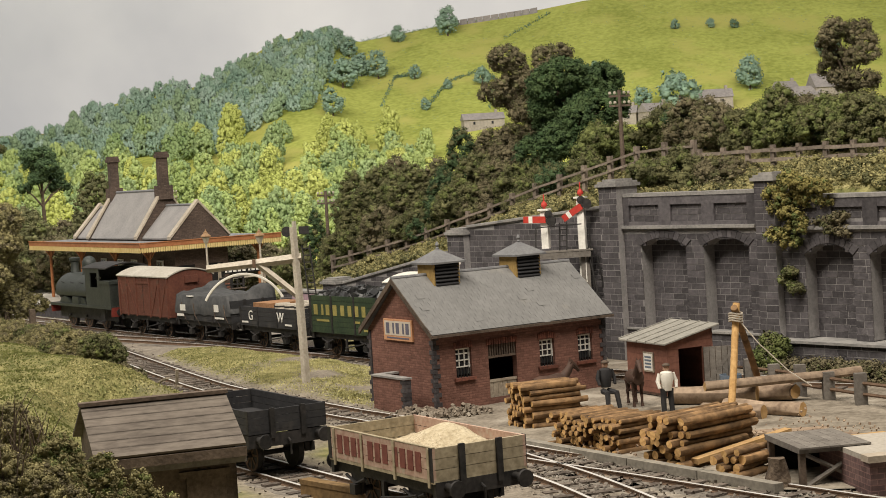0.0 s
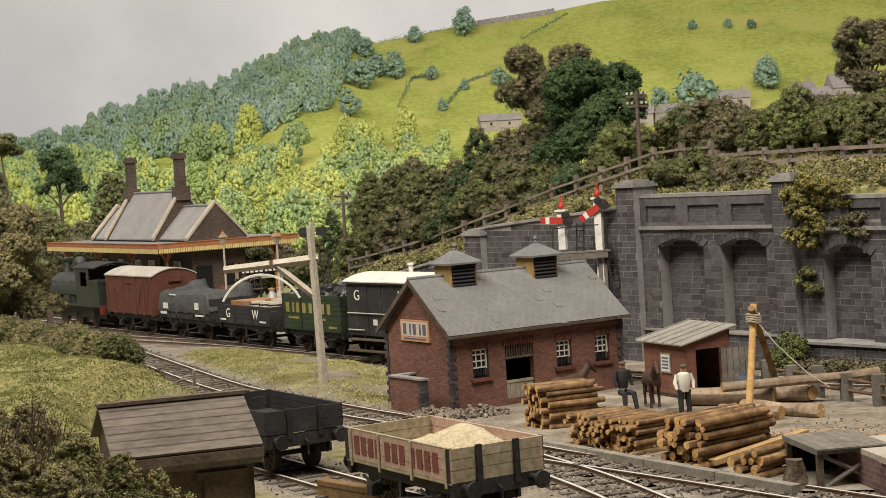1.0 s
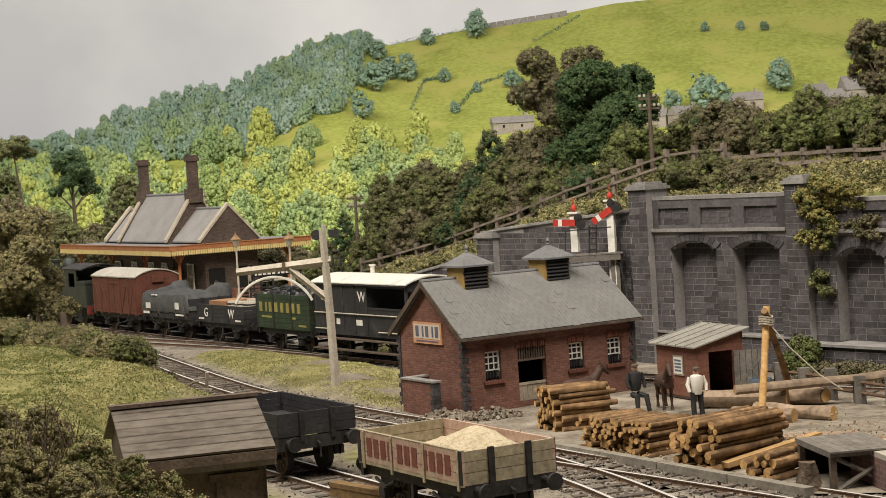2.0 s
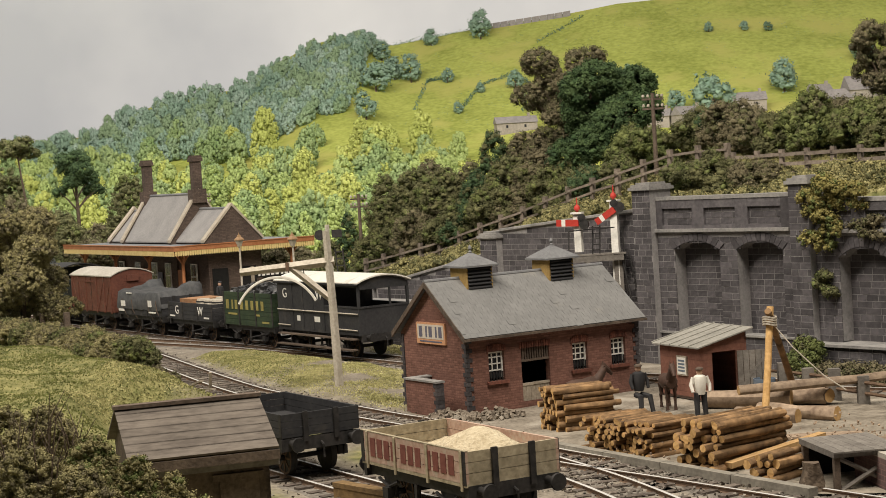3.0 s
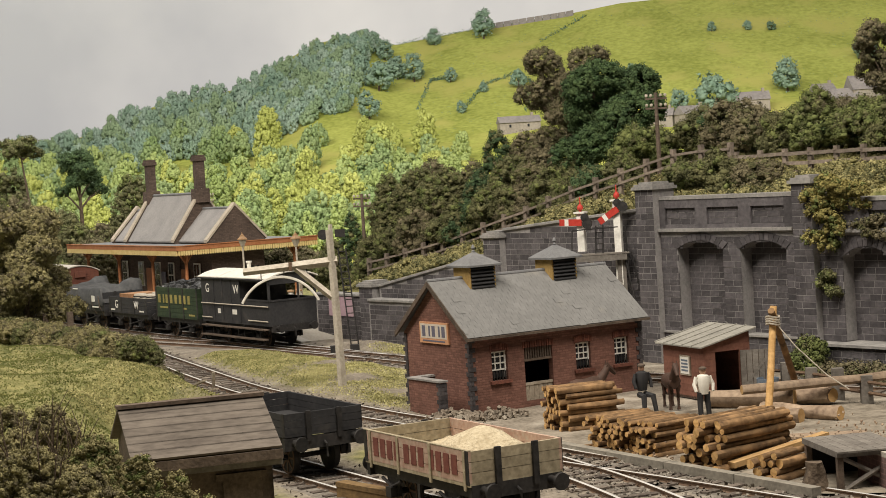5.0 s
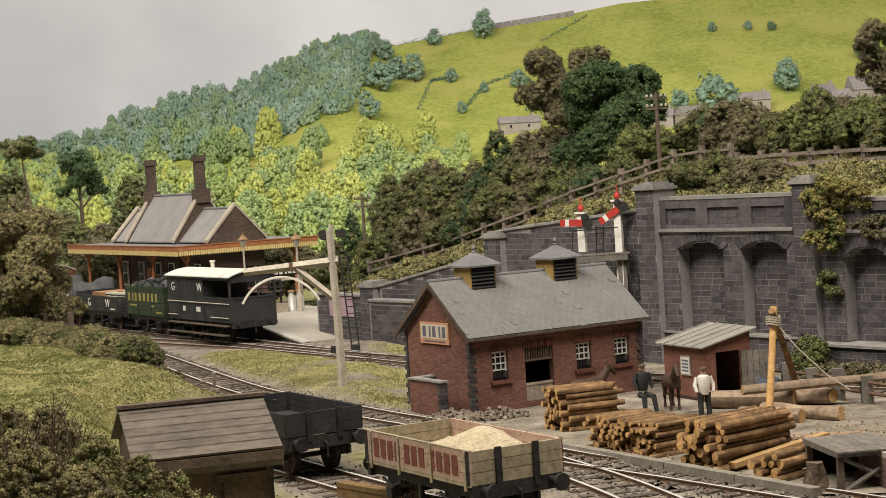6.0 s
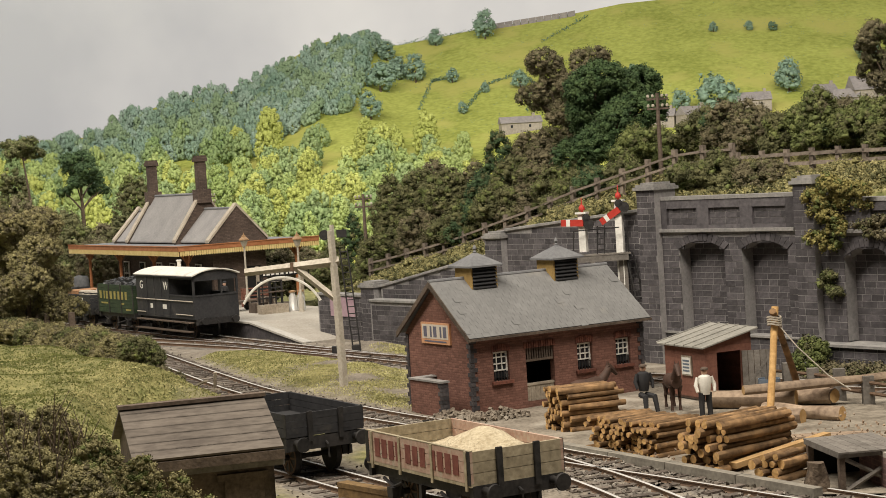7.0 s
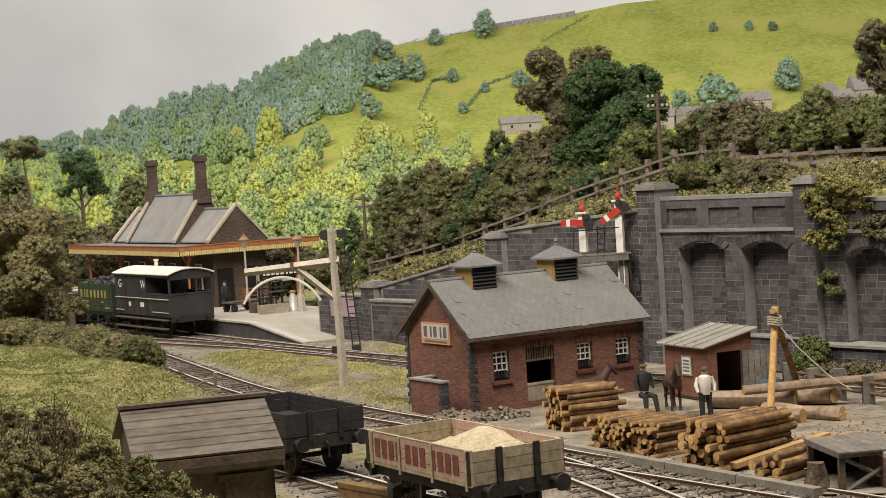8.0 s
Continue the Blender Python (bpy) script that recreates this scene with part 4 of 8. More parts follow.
def wheelset(t, x, r, moving, spokes=8, disc=False):
    bm = bmesh.new()
    rod(bm, (0, -0.85, 0), (0, 0.85, 0), 0.07, seg=8)
    for y in (-0.63, 0.63):
        s = -1 if y < 0 else 1
        for y0, y1, ra in ((y - s * 0.09, y + s * 0.04, r), (y - s * 0.12, y - s * 0.09, r + 0.03)):
            rod(bm, (0, min(y0, y1), 0), (0, max(y0, y1), 0), ra, seg=20)
    w = part("wheelset", bm, M["black"], t, "dark iron wheels on one axle", P(x, 0, r), smooth=True)
    bm = bmesh.new()
    for y in (-0.68, 0.68):
        for k in range(20):
            a0, a1 = 2 * math.pi * k / 20, 2 * math.pi * (k + 1) / 20
            prism(bm, [(math.cos(a) * q, y - 0.005, math.sin(a) * q) for a, q in ((a0, r * 0.98), (a1, r * 0.98), (a1, r * 0.86), (a0, r * 0.86))], (0, 0.01, 0))
        for k in range(spokes):
            a = 2 * math.pi * k / spokes
            d, n = Vector((math.cos(a), 0, math.sin(a))), Vector((-math.sin(a), 0, math.cos(a)))
            prism(bm, [d * q + n * e + Vector((0, y - 0.008, 0)) for q, e in ((0.08, -0.03), (r * 0.88, -0.022), (r * 0.88, 0.022), (0.08, 0.03))], (0, 0.016, 0))
    part("spoke_ring", bm, M["rail"], w)
    if moving:
        WHEELSETS.append((w, x, r))
    return w


def underframe(t, L, wb, moving, r=0.46, z=1.02):
    for y in (-0.98, 0.98):
        part("solebar", boxes((-L / 2 + 0.1, L / 2 - 0.1, y - 0.07, y + 0.07, z - 0.22, z + 0.06)), M["black"], t, bevel=0.015)
        for x in (-wb / 2, wb / 2):
            bm = bmesh.new()
            prism(bm, [(x - 0.34, y * 1.05, z - 0.2), (x + 0.34, y * 1.05, z - 0.2), (x + 0.12, y * 1.05, 0.34), (x - 0.12, y * 1.05, 0.34)], (0, 0.03, 0))
            part("axleguard", bm, M["black"], t)
            part("axlebox", boxes((x - 0.13, x + 0.13, y * 1.05 - 0.16, y * 1.05 + 0.13, 0.36, 0.6)), M["black"], t, bevel=0.03)
            bm = bmesh.new()
            tube(bm, [(x - 0.46, y * 1.1, z - 0.26), (x, y * 1.1, z - 0.42), (x + 0.46, y * 1.1, z - 0.26)], 0.04, 6)
            part("leaf_spring", bm, M["black"], t)
    for x, s in ((-L / 2 + 0.06, -1), (L / 2 - 0.06, 1)):
        part("headstock", boxes((x - 0.07, x + 0.07, -1.15, 1.15, z - 0.26, z + 0.07)), M["black"], t, bevel=0.015)
        for y in (-0.86, 0.86):
            bm = bmesh.new()
            rod(bm, (x, y, z - 0.06), (x + s * 0.3, y, z - 0.06), 0.1, 0.08, 10)
            rod(bm, (x + s * 0.3, y, z - 0.06), (x + s * 0.5, y, z - 0.06), 0.05, 0.05, 8)
            rod(bm, (x + s * 0.46, y, z - 0.06), (x + s * 0.52, y, z - 0.06), 0.2, 0.19, 14)
            part("buffer", bm, M["black"], t, smooth=True)
        bm = bmesh.new()
        tube(bm, [(x + s * 0.05, 0, z - 0.1), (x + s * 0.2, 0, z - 0.16), (x + s * 0.2, 0, z - 0.5)], 0.035, 6)
        part("coupling", bm, M["black"], t)
    bm = boxes((-0.06, 0.06, -1.12, -1.06, 0.3, z - 0.2))
    tube(bm, [(-0.1, -1.12, 0.45), (1.1, -1.16, 0.62), (1.6, -1.16, 0.72)], 0.03, 6)
    part("brake_lever", bm, M["black"], t)
    for x in (-wb / 2, wb / 2):
        wheelset(t, x, r, moving)


def open_body(t, L, W, z0, z1, planks, mside, mend, ribs=2, inner=None):
    """Plank sides and ends, floor, corner plates and upright ribs."""
    h = (z1 - z0) / planks
    part("floor", boxes((-L / 2, L / 2, -W / 2, W / 2, z0 - 0.06, z0 + 0.02)), inner or mend, t)
    for y0, y1, nm in ((-W / 2, -W / 2 + 0.07, "near"), (W / 2 - 0.07, W / 2, "far")):
        for i in range(planks):
            part("side_plank", boxes((-L / 2, L / 2, y0, y1, z0 + i * h + 0.006, z0 + (i + 1) * h - 0.006)), mside, t, bevel=0.008)
    for x0 in (-L / 2, L / 2 - 0.07):
        for i in range(planks):
            part("end_plank", boxes((x0, x0 + 0.07, -W / 2 + 0.07, W / 2 - 0.07, z0 + i * h + 0.006, z0 + (i + 1) * h - 0.006)), mend, t, bevel=0.008)
        for y in (-W * 0.2, W * 0.2):
            xx = x0 - 0.07 if x0 < 0 else x0 + 0.07
            part("end_post", boxes((xx, xx + 0.07, y - 0.07, y + 0.07, z0 - 0.2, z1 + 0.03)), M["black"], t, bevel=0.01)
    for x in (-L / 2, L / 2 - 0.14):
        for y in (-W / 2 - 0.012, W / 2 - 0.002):
            part("corner_plate", boxes((x - 0.005, x + 0.145, y, y + 0.014, z0 - 0.02, z1 + 0.005)), M["black"], t)
    for i in range(ribs):
        x = -L / 6 + i * L / 3 / max(1, ribs - 1)
        part("side_strap", boxes((x - 0.05, x + 0.05, -W / 2 - 0.03, -W / 2, z0 - 0.1, z1)), M["black"], t)


def arc_roof(t, x0, x1, W, ze, zr, m, name="roof", thick=0.06):
    bm = bmesh.new()
    n = 12
    up, lo = [], []
    for i in range(n + 1):
        y = -W / 2 + W * i / n
        z = ze + (zr - ze) * (1 - (2 * y / W) ** 2)
        up.append((x0, y, z + thick))
        lo.append((x0, y, z))
    prism(bm, up + lo[::-1], (x1 - x0, 0, 0))
    return part(name, bm, m, t, "pale curved roof", smooth=True)


def arc_end(t, x, W, z0, ze, zr, m, name="end_wall", th=0.06):
    bm = bmesh.new()
    pts = [(x, -W / 2, z0), (x, W / 2, z0)] + [(x, W / 2 - W * i / 10, ze + (zr - ze) * (1 - (1 - 2 * i / 10) ** 2)) for i in range(11)]
    prism(bm, pts, (th, 0, 0))
    return part(name, bm, m, t)


def side_text(t, body, x, z, size, y=-1.255, m=None):
    return text_mesh("letter", body, size, m or M["white"], t, P(x, y, z, 0, 90), "white painted letter")


def brake_van():
    t = thing("brake_van", 0, 0, 0, 0, "dark grey goods brake van with white roof", "brake van")
    L, W = 7.5, 2.5
    underframe(t, L, 4.4, True, 0.46)
    part("floor", boxes((-L / 2, L / 2, -W / 2, W / 2, 1.05, 1.2)), M["vangrey"], t)
    xc = 0.65
    for y in (-W / 2, W / 2 - 0.07):
        part("cabin_side", boxes((-L / 2, xc, y, y + 0.07, 1.2, 3.25)), M["vangrey"], t)
        part("veranda_side", boxes((xc, L / 2, y, y + 0.07, 1.2, 2.2)), M["vangrey"], t)
        part("veranda_rail", boxes((xc, L / 2, y - 0.02, y + 0.09, 2.2, 2.28)), M["vangrey"], t)
        part("cant_rail", boxes((xc, L / 2, y, y + 0.07, 3.1, 3.25)), M["vangrey"], t)
        part("corner_post", boxes((L / 2 - 0.12, L / 2, y, y + 0.1, 2.28, 3.1)), M["vangrey"], t)
    arc_end(t, -L / 2, W - 0.14, 1.2, 3.25, 3.5, M["vangrey"])
    arc_end(t, xc - 0.06, W - 0.14, 1.2, 3.25, 3.5, M["vangrey"], "bulkhead")
    part("end_panel", boxes((L / 2 - 0.07, L / 2, -W / 2 + 0.07, W / 2 - 0.07, 1.2, 2.2)), M["vangrey"], t)
    part("end_rail", boxes((L / 2 - 0.1, L / 2 + 0.03, -W / 2, W / 2, 2.2, 2.28)), M["vangrey"], t)
    bm = bmesh.new()
    pts = [(L / 2 - 0.06, -W / 2, 3.0), (L / 2 - 0.06, -W / 2, 3.25)] + [(L / 2 - 0.06, -W / 2 + W * i / 10, 3.25 + 0.25 * (1 - (1 - 2 * i / 10) ** 2)) for i in range(1, 10)] + [(L / 2 - 0.06, W / 2, 3.25), (L / 2 - 0.06, W / 2, 3.0)]
    prism(bm, pts, (0.06, 0, 0))
    part("end_arch", bm, M["vangrey"], t)
    part("end_stanchion", boxes((L / 2 - 0.08, L / 2 - 0.01, 0.3, 0.38, 2.2, 3.3)), M["vangrey"], t)
    arc_roof(t, -L / 2 - 0.12, L / 2 + 0.15, W + 0.2, 3.25, 3.55, M["vanroof"])
    part("roof_edge", boxes((-L / 2 - 0.12, L / 2 + 0.15, -W / 2 - 0.11, -W / 2 - 0.08, 3.2, 3.27)), M["vangrey"], t)
    for x in (-2.3, -1.3, -0.35):
        part("side_strap", boxes((x - 0.06, x + 0.06, -W / 2 - 0.03, -W / 2, 1.15, 3.2)), M["vangrey"], t)
    part("side_strap", boxes((xc - 0.06, xc + 0.06, -W / 2 - 0.03, -W / 2, 1.15, 3.2)), M["vangrey"], t)
    for z, x0, x1 in ((1.98, -3.65, L / 2), (1.28, -3.65, -2.5), (1.28, 1.6, L / 2 - 0.1)):
        bm = bmesh.new()
        rod(bm, (x0, -W / 2 - 0.07, z), (x1, -W / 2 - 0.07, z), 0.03, seg=6)
        part("handrail", bm, M["postwood"], t, "pale painted handrail")
    for z, y in ((0.86, 1.3), (0.4, 1.38)):
        part("footboard", boxes((-L / 2 + 0.2, L / 2 - 0.3, -y - 0.14, -y + 0.16, z, z + 0.06)), M["darkwood"], t, "wooden footboard")
    for x in (-2.6, -0.9, 0.9, 2.6):
        part("step_hanger", boxes((x - 0.03, x + 0.03, -1.25, -1.2, 0.42, 1.0)), M["black"], t)
    bm = bmesh.new()
    rod(bm, (-0.9, 0.1, 3.5), (-0.9, 0.1, 3.92), 0.1, seg=10)
    rod(bm, (-0.9, 0.1, 3.9), (-0.9, 0.1, 3.98), 0.15, seg=10)
    part("stove_pipe", bm, M["vanroof"], t, smooth=True)
    side_text(t, "G", -3.0, 2.52, 0.62)
    side_text(t, "W", 0.27, 2.52, 0.62)
    for x, w, h in ((-1.75, 0.3, 0.24), (0.0, 0.5, 0.24)):
        part("number_bar", boxes((x - w / 2, x + w / 2, -1.262, -1.25, 1.5, 1.5 + h)), M["white"], t, "small white painted mark")
    bm = bmesh.new()
    tube(bm, [(2.2, 0, 1.2), (2.2, 0, 2.2)], 0.05, 8)
    part("brake_column", bm, M["black"], t)
    MOVERS.append((t, -22.85, None))


def box_van():
    t = thing("box_van", 0, 0, 0, 0, "rust brown wooden box van with pale roof", "van")
    L, W = 6.2, 2.45
    underframe(t, L, 3.3, True)
    part("body", boxes((-L / 2, L / 2, -W / 2, W / 2, 1.05, 3.05)), M["vanbrown"], t)
    for x0 in (-L / 2 - 0.05, L / 2 - 0.01):
        e = arc_end(t, x0, W, 1.05, 3.05, 3.38, M["vanbrown"])
        for i in range(14):
            z = 1.1 + i * 0.15
            part("end_plank", boxes((x0 - 0.012 if x0 < 0 else x0 + 0.06, x0 if x0 < 0 else x0 + 0.072, -W / 2 + 0.02, W / 2 - 0.02, z, z + 0.138)), M["vanbrown"], e)
    part("end_vent", boxes((L / 2 + 0.05, L / 2 + 0.2, -0.35, 0.35, 2.75, 3.1)), M["vanbrown"], t, bevel=0.03)
    arc_roof(t, -L / 2 - 0.12, L / 2 + 0.12, W + 0.16, 3.05, 3.42, M["oldroof"])
    for i in range(13):
        z = 1.08 + i * 0.15
        part("side_plank", boxes((-L / 2, L / 2, -W / 2 - 0.014, -W / 2, z, z + 0.138)), M["vanbrown"], t)
    for x in (-3.0, -2.0, -0.85, 0.85, 2.0, 3.0):
        part("side_post", boxes((x - 0.06, x + 0.06, -W / 2 - 0.06, -W / 2 - 0.014, 1.0, 3.05)), M["vanbrown"], t)
    for a, b in ((-2.95, -2.05), (2.05, 2.95), (-2.0, -0.9), (0.9, 2.0)):
        bm = bmesh.new()
        s = 1 if a > 0 else -1
        lo, hi = (a, b) if s > 0 else (b, a)
        prism(bm, [(lo - 0.05, -W / 2 - 0.045, 1.05), (lo + 0.05, -W / 2 - 0.045, 1.05), (hi + 0.05, -W / 2 - 0.045, 3.0), (hi - 0.05, -W / 2 - 0.045, 3.0)], (0, 0.03, 0))
        part("diagonal_brace", bm, M["vanbrown"], t)
    part("door_rail", boxes((-0.85, 0.85, -W / 2 - 0.05, -W / 2 - 0.014, 2.7, 2.8)), M["vanbrown"], t)
    part("door_gap", boxes((-0.015, 0.015, -W / 2 - 0.02, -W / 2 - 0.013, 1.1, 3.0)), M["dark"], t)
    MOVERS.append((t, 4.45, None))


def tarpaulin_wagon():
    t = thing("sheeted_wagon", 0, 0, 0, 0, "dark grey open wagon sheeted with a black tarpaulin", "wagon")
    L, W = 6.0, 2.4
    underframe(t, L, 3.2, True)
    open_body(t, L, W, 1.1, 2.1, 4, M["vangrey"], M["vangrey"])
    bm = bmesh.new()
    nx, ny = 26, 18
    g = []
    for i in range(nx + 1):
        row = []
        for j in range(ny + 1):
            x = -L / 2 - 0.06 + (L + 0.12) * i / nx
            v = -1 + 2 * j / ny
            y = v * (W / 2 + 0.06)
            if abs(v) > 0.86:
                y = math.copysign(W / 2 + 0.06, v)
            k = (i / nx)
            peak = 0.42 * (math.exp(-((k - 0.07) / 0.05) ** 2) + math.exp(-((k - 0.92) / 0.06) ** 2)) * smooth(-0.3, 0.6, v)
            z = 2.42 - 0.10 * math.sin(k * math.pi) + peak + 0.12 * noise.noise((x * 1.1, y * 2, 4)) + 0.05 * noise.noise((x * 3.1, y * 3, 7)) - 0.12 * smooth(0.7, 0.95, abs(v))
            if abs(v) > 0.95:
                z = 1.36 + 0.05 * noise.noise((x * 2, 0, 9))
            if i in (0, nx):
                z = min(z, 1.5)
            y += 0.03 * noise.noise((x * 2, z, 1))
            row.append(bm.verts.new((x, y, z)))
        g.append(row)
    for i in range(nx):
        for j in range(ny):
            bm.faces.new((g[i][j], g[i + 1][j], g[i + 1][j + 1], g[i][j + 1]))
    part("tarpaulin", bm, M["tarp"], t, "creased black tarpaulin sheet", smooth="all")
    for x in (-2.2, -0.9, 1.3, 2.4):
        bm = bmesh.new()
        tube(bm, [(x, -W / 2 - 0.08, 1.9), (x + 0.1, -W / 2 - 0.06, 1.3), (x + 0.3, -1.1, 0.85)], 0.025, 5)
        part("tie_rope", bm, M["darkwood"], t)
    for x, z, w, h in ((-2.1, 1.5, 0.55, 0.3), (1.6, 1.55, 0.4, 0.34), (-2.4, 1.22, 0.7, 0.12), (1.9, 1.22, 0.9, 0.08), (-1.2, 2.2, 0.7, 0.06)):
        part("number_bar", boxes((x - w / 2, x + w / 2, -W / 2 - 0.10, -W / 2 - 0.05, z, z + h)), M["white"], t, "white painted mark")
    MOVERS.append((t, -2.45, None))


def low_wagon():
    t = thing("open_goods_wagon", 0, 0, 0, 0, "dark grey low-sided open wagon with two white letters", "wagon")
    L, W = 5.4, 2.4
    underframe(t, L, 3.0, True)
    open_body(t, L, W, 1.1, 1.92, 4, M["vangrey"], M["vangrey"], ribs=2)
    side_text(t, "G", -1.55, 1.32, 0.62, -1.225)
    side_text(t, "W", 1.3, 1.32, 0.62, -1.225)
    for x, w in ((-2.15, 0.6), (2.0, 0.6)):
        part("number_bar", boxes((x - w / 2, x + w / 2, -1.222, -1.21, 1.17, 1.25)), M["white"], t, "small white mark")
    MOVERS.append((t, -9.05, None))
    bm = boxes((-0.85, 0.85, -0.85, 0.85, 0, 0.95))
    c = solo("packing_crate", bm, M["crate"], P(0, 0), "brown wooden packing crate in the open wagon", "crate", bevel=0.03)
    MOVERS.append((c, -9.05, (-1.1, 0.0, 1.12)))
    for k, (x, y) in enumerate(((0.45, -0.6), (0.45, 0.45), (1.35, -0.6), (1.35, 0.45), (2.15, -0.55))):
        b = thing("barrel", 0, 0, 0, 0, "grey wooden barrel standing in the open wagon", "barrel", "barrels in the wagon")
        bm = bmesh.new()
        lathe(bm, [(0.33, 0), (0.41, 0.25), (0.44, 0.48), (0.41, 0.7), (0.33, 0.98)], 14)
        part("staves", bm, M["postwood"], b, smooth=True)
        for z, r in ((0.12, 0.385), (0.32, 0.43), (0.66, 0.43), (0.86, 0.385)):
            bm = bmesh.new()
            lathe(bm, [(r, z - 0.03), (r + 0.012, z - 0.03), (r + 0.012, z + 0.03), (r, z + 0.03)], 14)
            part("hoop", bm, M["black"], b)
        MOVERS.append((b, -9.05, (x, y, 1.12)))


def coal_wagon():
    t = thing("coal_wagon", 0, 0, 0, 0, "dark green private coal wagon with faded yellow lettering bars", "wagon")
    L, W = 5.3, 2.4
    underframe(t, L, 3.0, True)
    open_body(t, L, W, 1.1, 2.62, 7, M["waggreen"], M["waggreen"], ribs=2)
    x = -2.3
    for i, w in enumerate((0.55, 0.3, 0.5, 0.55, 0.5, 0.5, 0.45, 0.5)):
        if x + w > 2.55:
            break
        part("letter_bar", boxes((x, x + w * 0.55, -W / 2 - 0.016, -W / 2 - 0.002, 1.8, 2.24)), M["yellow"], t, "faded yellow painted bar")
        x += w + 0.06
    for x, z, w in ((-1.6, 1.52, 1.0), (1.1, 1.52, 0.4), (1.9, 1.2, 0.7)):
        part("letter_bar", boxes((x - w / 2, x + w / 2, -W / 2 - 0.016, -W / 2 - 0.002, z, z + 0.09)), M["yellow"], t, "faded yellow painted bar")
    bm = bmesh.new()
    rng = np.random.default_rng(8)
    for i in range(240):
        x, y = rng.uniform(-2.4, 2.4), rng.uniform(-1.0, 1.0)
        z = 2.5 + 0.3 * (1 - abs(y)) * (1 - abs(x) / 3.2) + rng.uniform(-0.05, 0.1)
        s = rng.uniform(0.09, 0.2)
        box(bm, -s, s, -s * 0.8, s * 0.8, -s * 0.7, s * 0.7, 0, Matrix.Translation((x, y, z)) @ Euler(rng.uniform(0, 3, 3)).to_matrix().to_4x4())
    box(bm, -2.55, 2.55, -1.1, 1.1, 2.2, 2.5)
    c = solo("coal_load", bm, M["coal"], P(0, 0), "black lump coal heaped in the green wagon", "coal", kind="stuff")
    MOVERS.append((t, -15.75, None))
    MOVERS.append((c, -15.75, (0, 0, 0)))


def locomotive():
    t = thing("tank_locomotive", 0, 0, 0, 0, "dark green saddle tank steam locomotive with tall dome", "locomotive")
    part("running_plate", boxes((-4.5, 4.4, -1.25, 1.25, 1.2, 1.34)), M["locogreen"], t, bevel=0.02)
    for x in (-4.5, 4.3):
        part("buffer_beam", boxes((x, x + 0.12, -1.2, 1.2, 0.8, 1.3)), M["darkred"], t, "dull red buffer beam", bevel=0.02)
        for y in (-0.86, 0.86):
            bm = bmesh.new()
            s = -1 if x < 0 else 1
            rod(bm, (x, y, 1.05), (x + s * 0.5, y, 1.05), 0.09, 0.07, 10)
            rod(bm, (x + s * 0.45, y, 1.05), (x + s * 0.52, y, 1.05), 0.2, 0.2, 14)
            part("buffer", bm, M["black"], t, smooth=True)
    part("frame", boxes((-4.2, 4.2, -0.75, -0.68, 0.5, 1.2), (-4.2, 4.2, 0.68, 0.75, 0.5, 1.2)), M["black"], t)
    bm = bmesh.new()
    rod(bm, (-4.1, 0, 2.0), (0.9, 0, 2.0), 0.72, seg=24)
    part("boiler", bm, M["locogreen"], t, smooth=True)
    bm = bmesh.new()
    pts = [(-3.9, 1.12 * math.cos(a), 2.0 + 1.0 * math.sin(a)) for a in np.linspace(-0.25, math.pi + 0.25, 18)]
    prism(bm, pts, (4.6, 0, 0))
    part("saddle_tank", bm, M["locogreen"], t, "rounded saddle tank", smooth=True, bevel=0.05)
    for x in (-3.0, -1.6, -0.2):
        bm = bmesh.new()
        tube(bm, [(x - 0.2, -1.0, 2.55), (x + 0.2, -1.0, 2.5)], 0.03, 5)
        part("tank_handle", bm, M["black"], t)
    bm = bmesh.new()
    rod(bm, (-4.35, 0, 2.0), (-3.9, 0, 2.0), 0.8, seg=24)
    part("smokebox", bm, M["black"], t, smooth=True)
    bm = bmesh.new()
    lathe(bm, [(0.34, 2.8), (0.24, 2.98), (0.22, 3.6), (0.3, 3.66), (0.31, 3.8), (0.26, 3.84)], 16, (-3.5, 0))
    part("chimney", bm, M["locogreen"], t, smooth=True)
    bm = bmesh.new()
    lathe(bm, [(0.52, 2.85), (0.42, 3.0), (0.42, 3.4), (0.4, 3.62), (0.3, 3.82), (0.14, 3.93), (0.01, 3.96)], 18, (-1.3, 0))
    part("dome", bm, M["locogreen"], t, "tall rounded dome", smooth=True)
    for y in (-1.2, 1.14):
        bm = bmesh.new()
        wall_with_openings(bm, 0.9, 2.9, y, y + 0.06, 1.34, 3.35, [(1.6, 2.6, 2.35, 3.15)])
        part("cab_side", bm, M["locogreen"], t)
    part("cab_front", boxes((0.86, 0.92, -1.14, 1.14, 1.34, 3.35)), M["locogreen"], t)
    arc_roof(t, 0.6, 4.0, 2.5, 3.35, 3.6, M["black"], "cab_roof")
    part("bunker", boxes((2.9, 4.3, -1.2, 1.2, 1.34, 2.55)), M["locogreen"], t, bevel=0.05)
    part("bunker_rim", boxes((2.86, 4.36, -1.26, 1.26, 2.55, 2.72)), M["locogreen"], t, bevel=0.06)
    part("toolbox", boxes((-1.2, -0.3, -1.2, -0.8, 1.34, 1.75)), M["locogreen"], t, bevel=0.08)
    for x in (-2.6, -0.2, 2.3):
        bm = bmesh.new()
        pts = [(x + 0.75 * math.cos(a), -1.1, 1.3 + 0.42 * math.sin(a)) for a in np.linspace(0, math.pi, 10)]
        prism(bm, pts, (0, 0.35, 0))
        part("splasher", bm, M["locogreen"], t, smooth=True)
        wheelset(t, x, 0.66, True, 12)
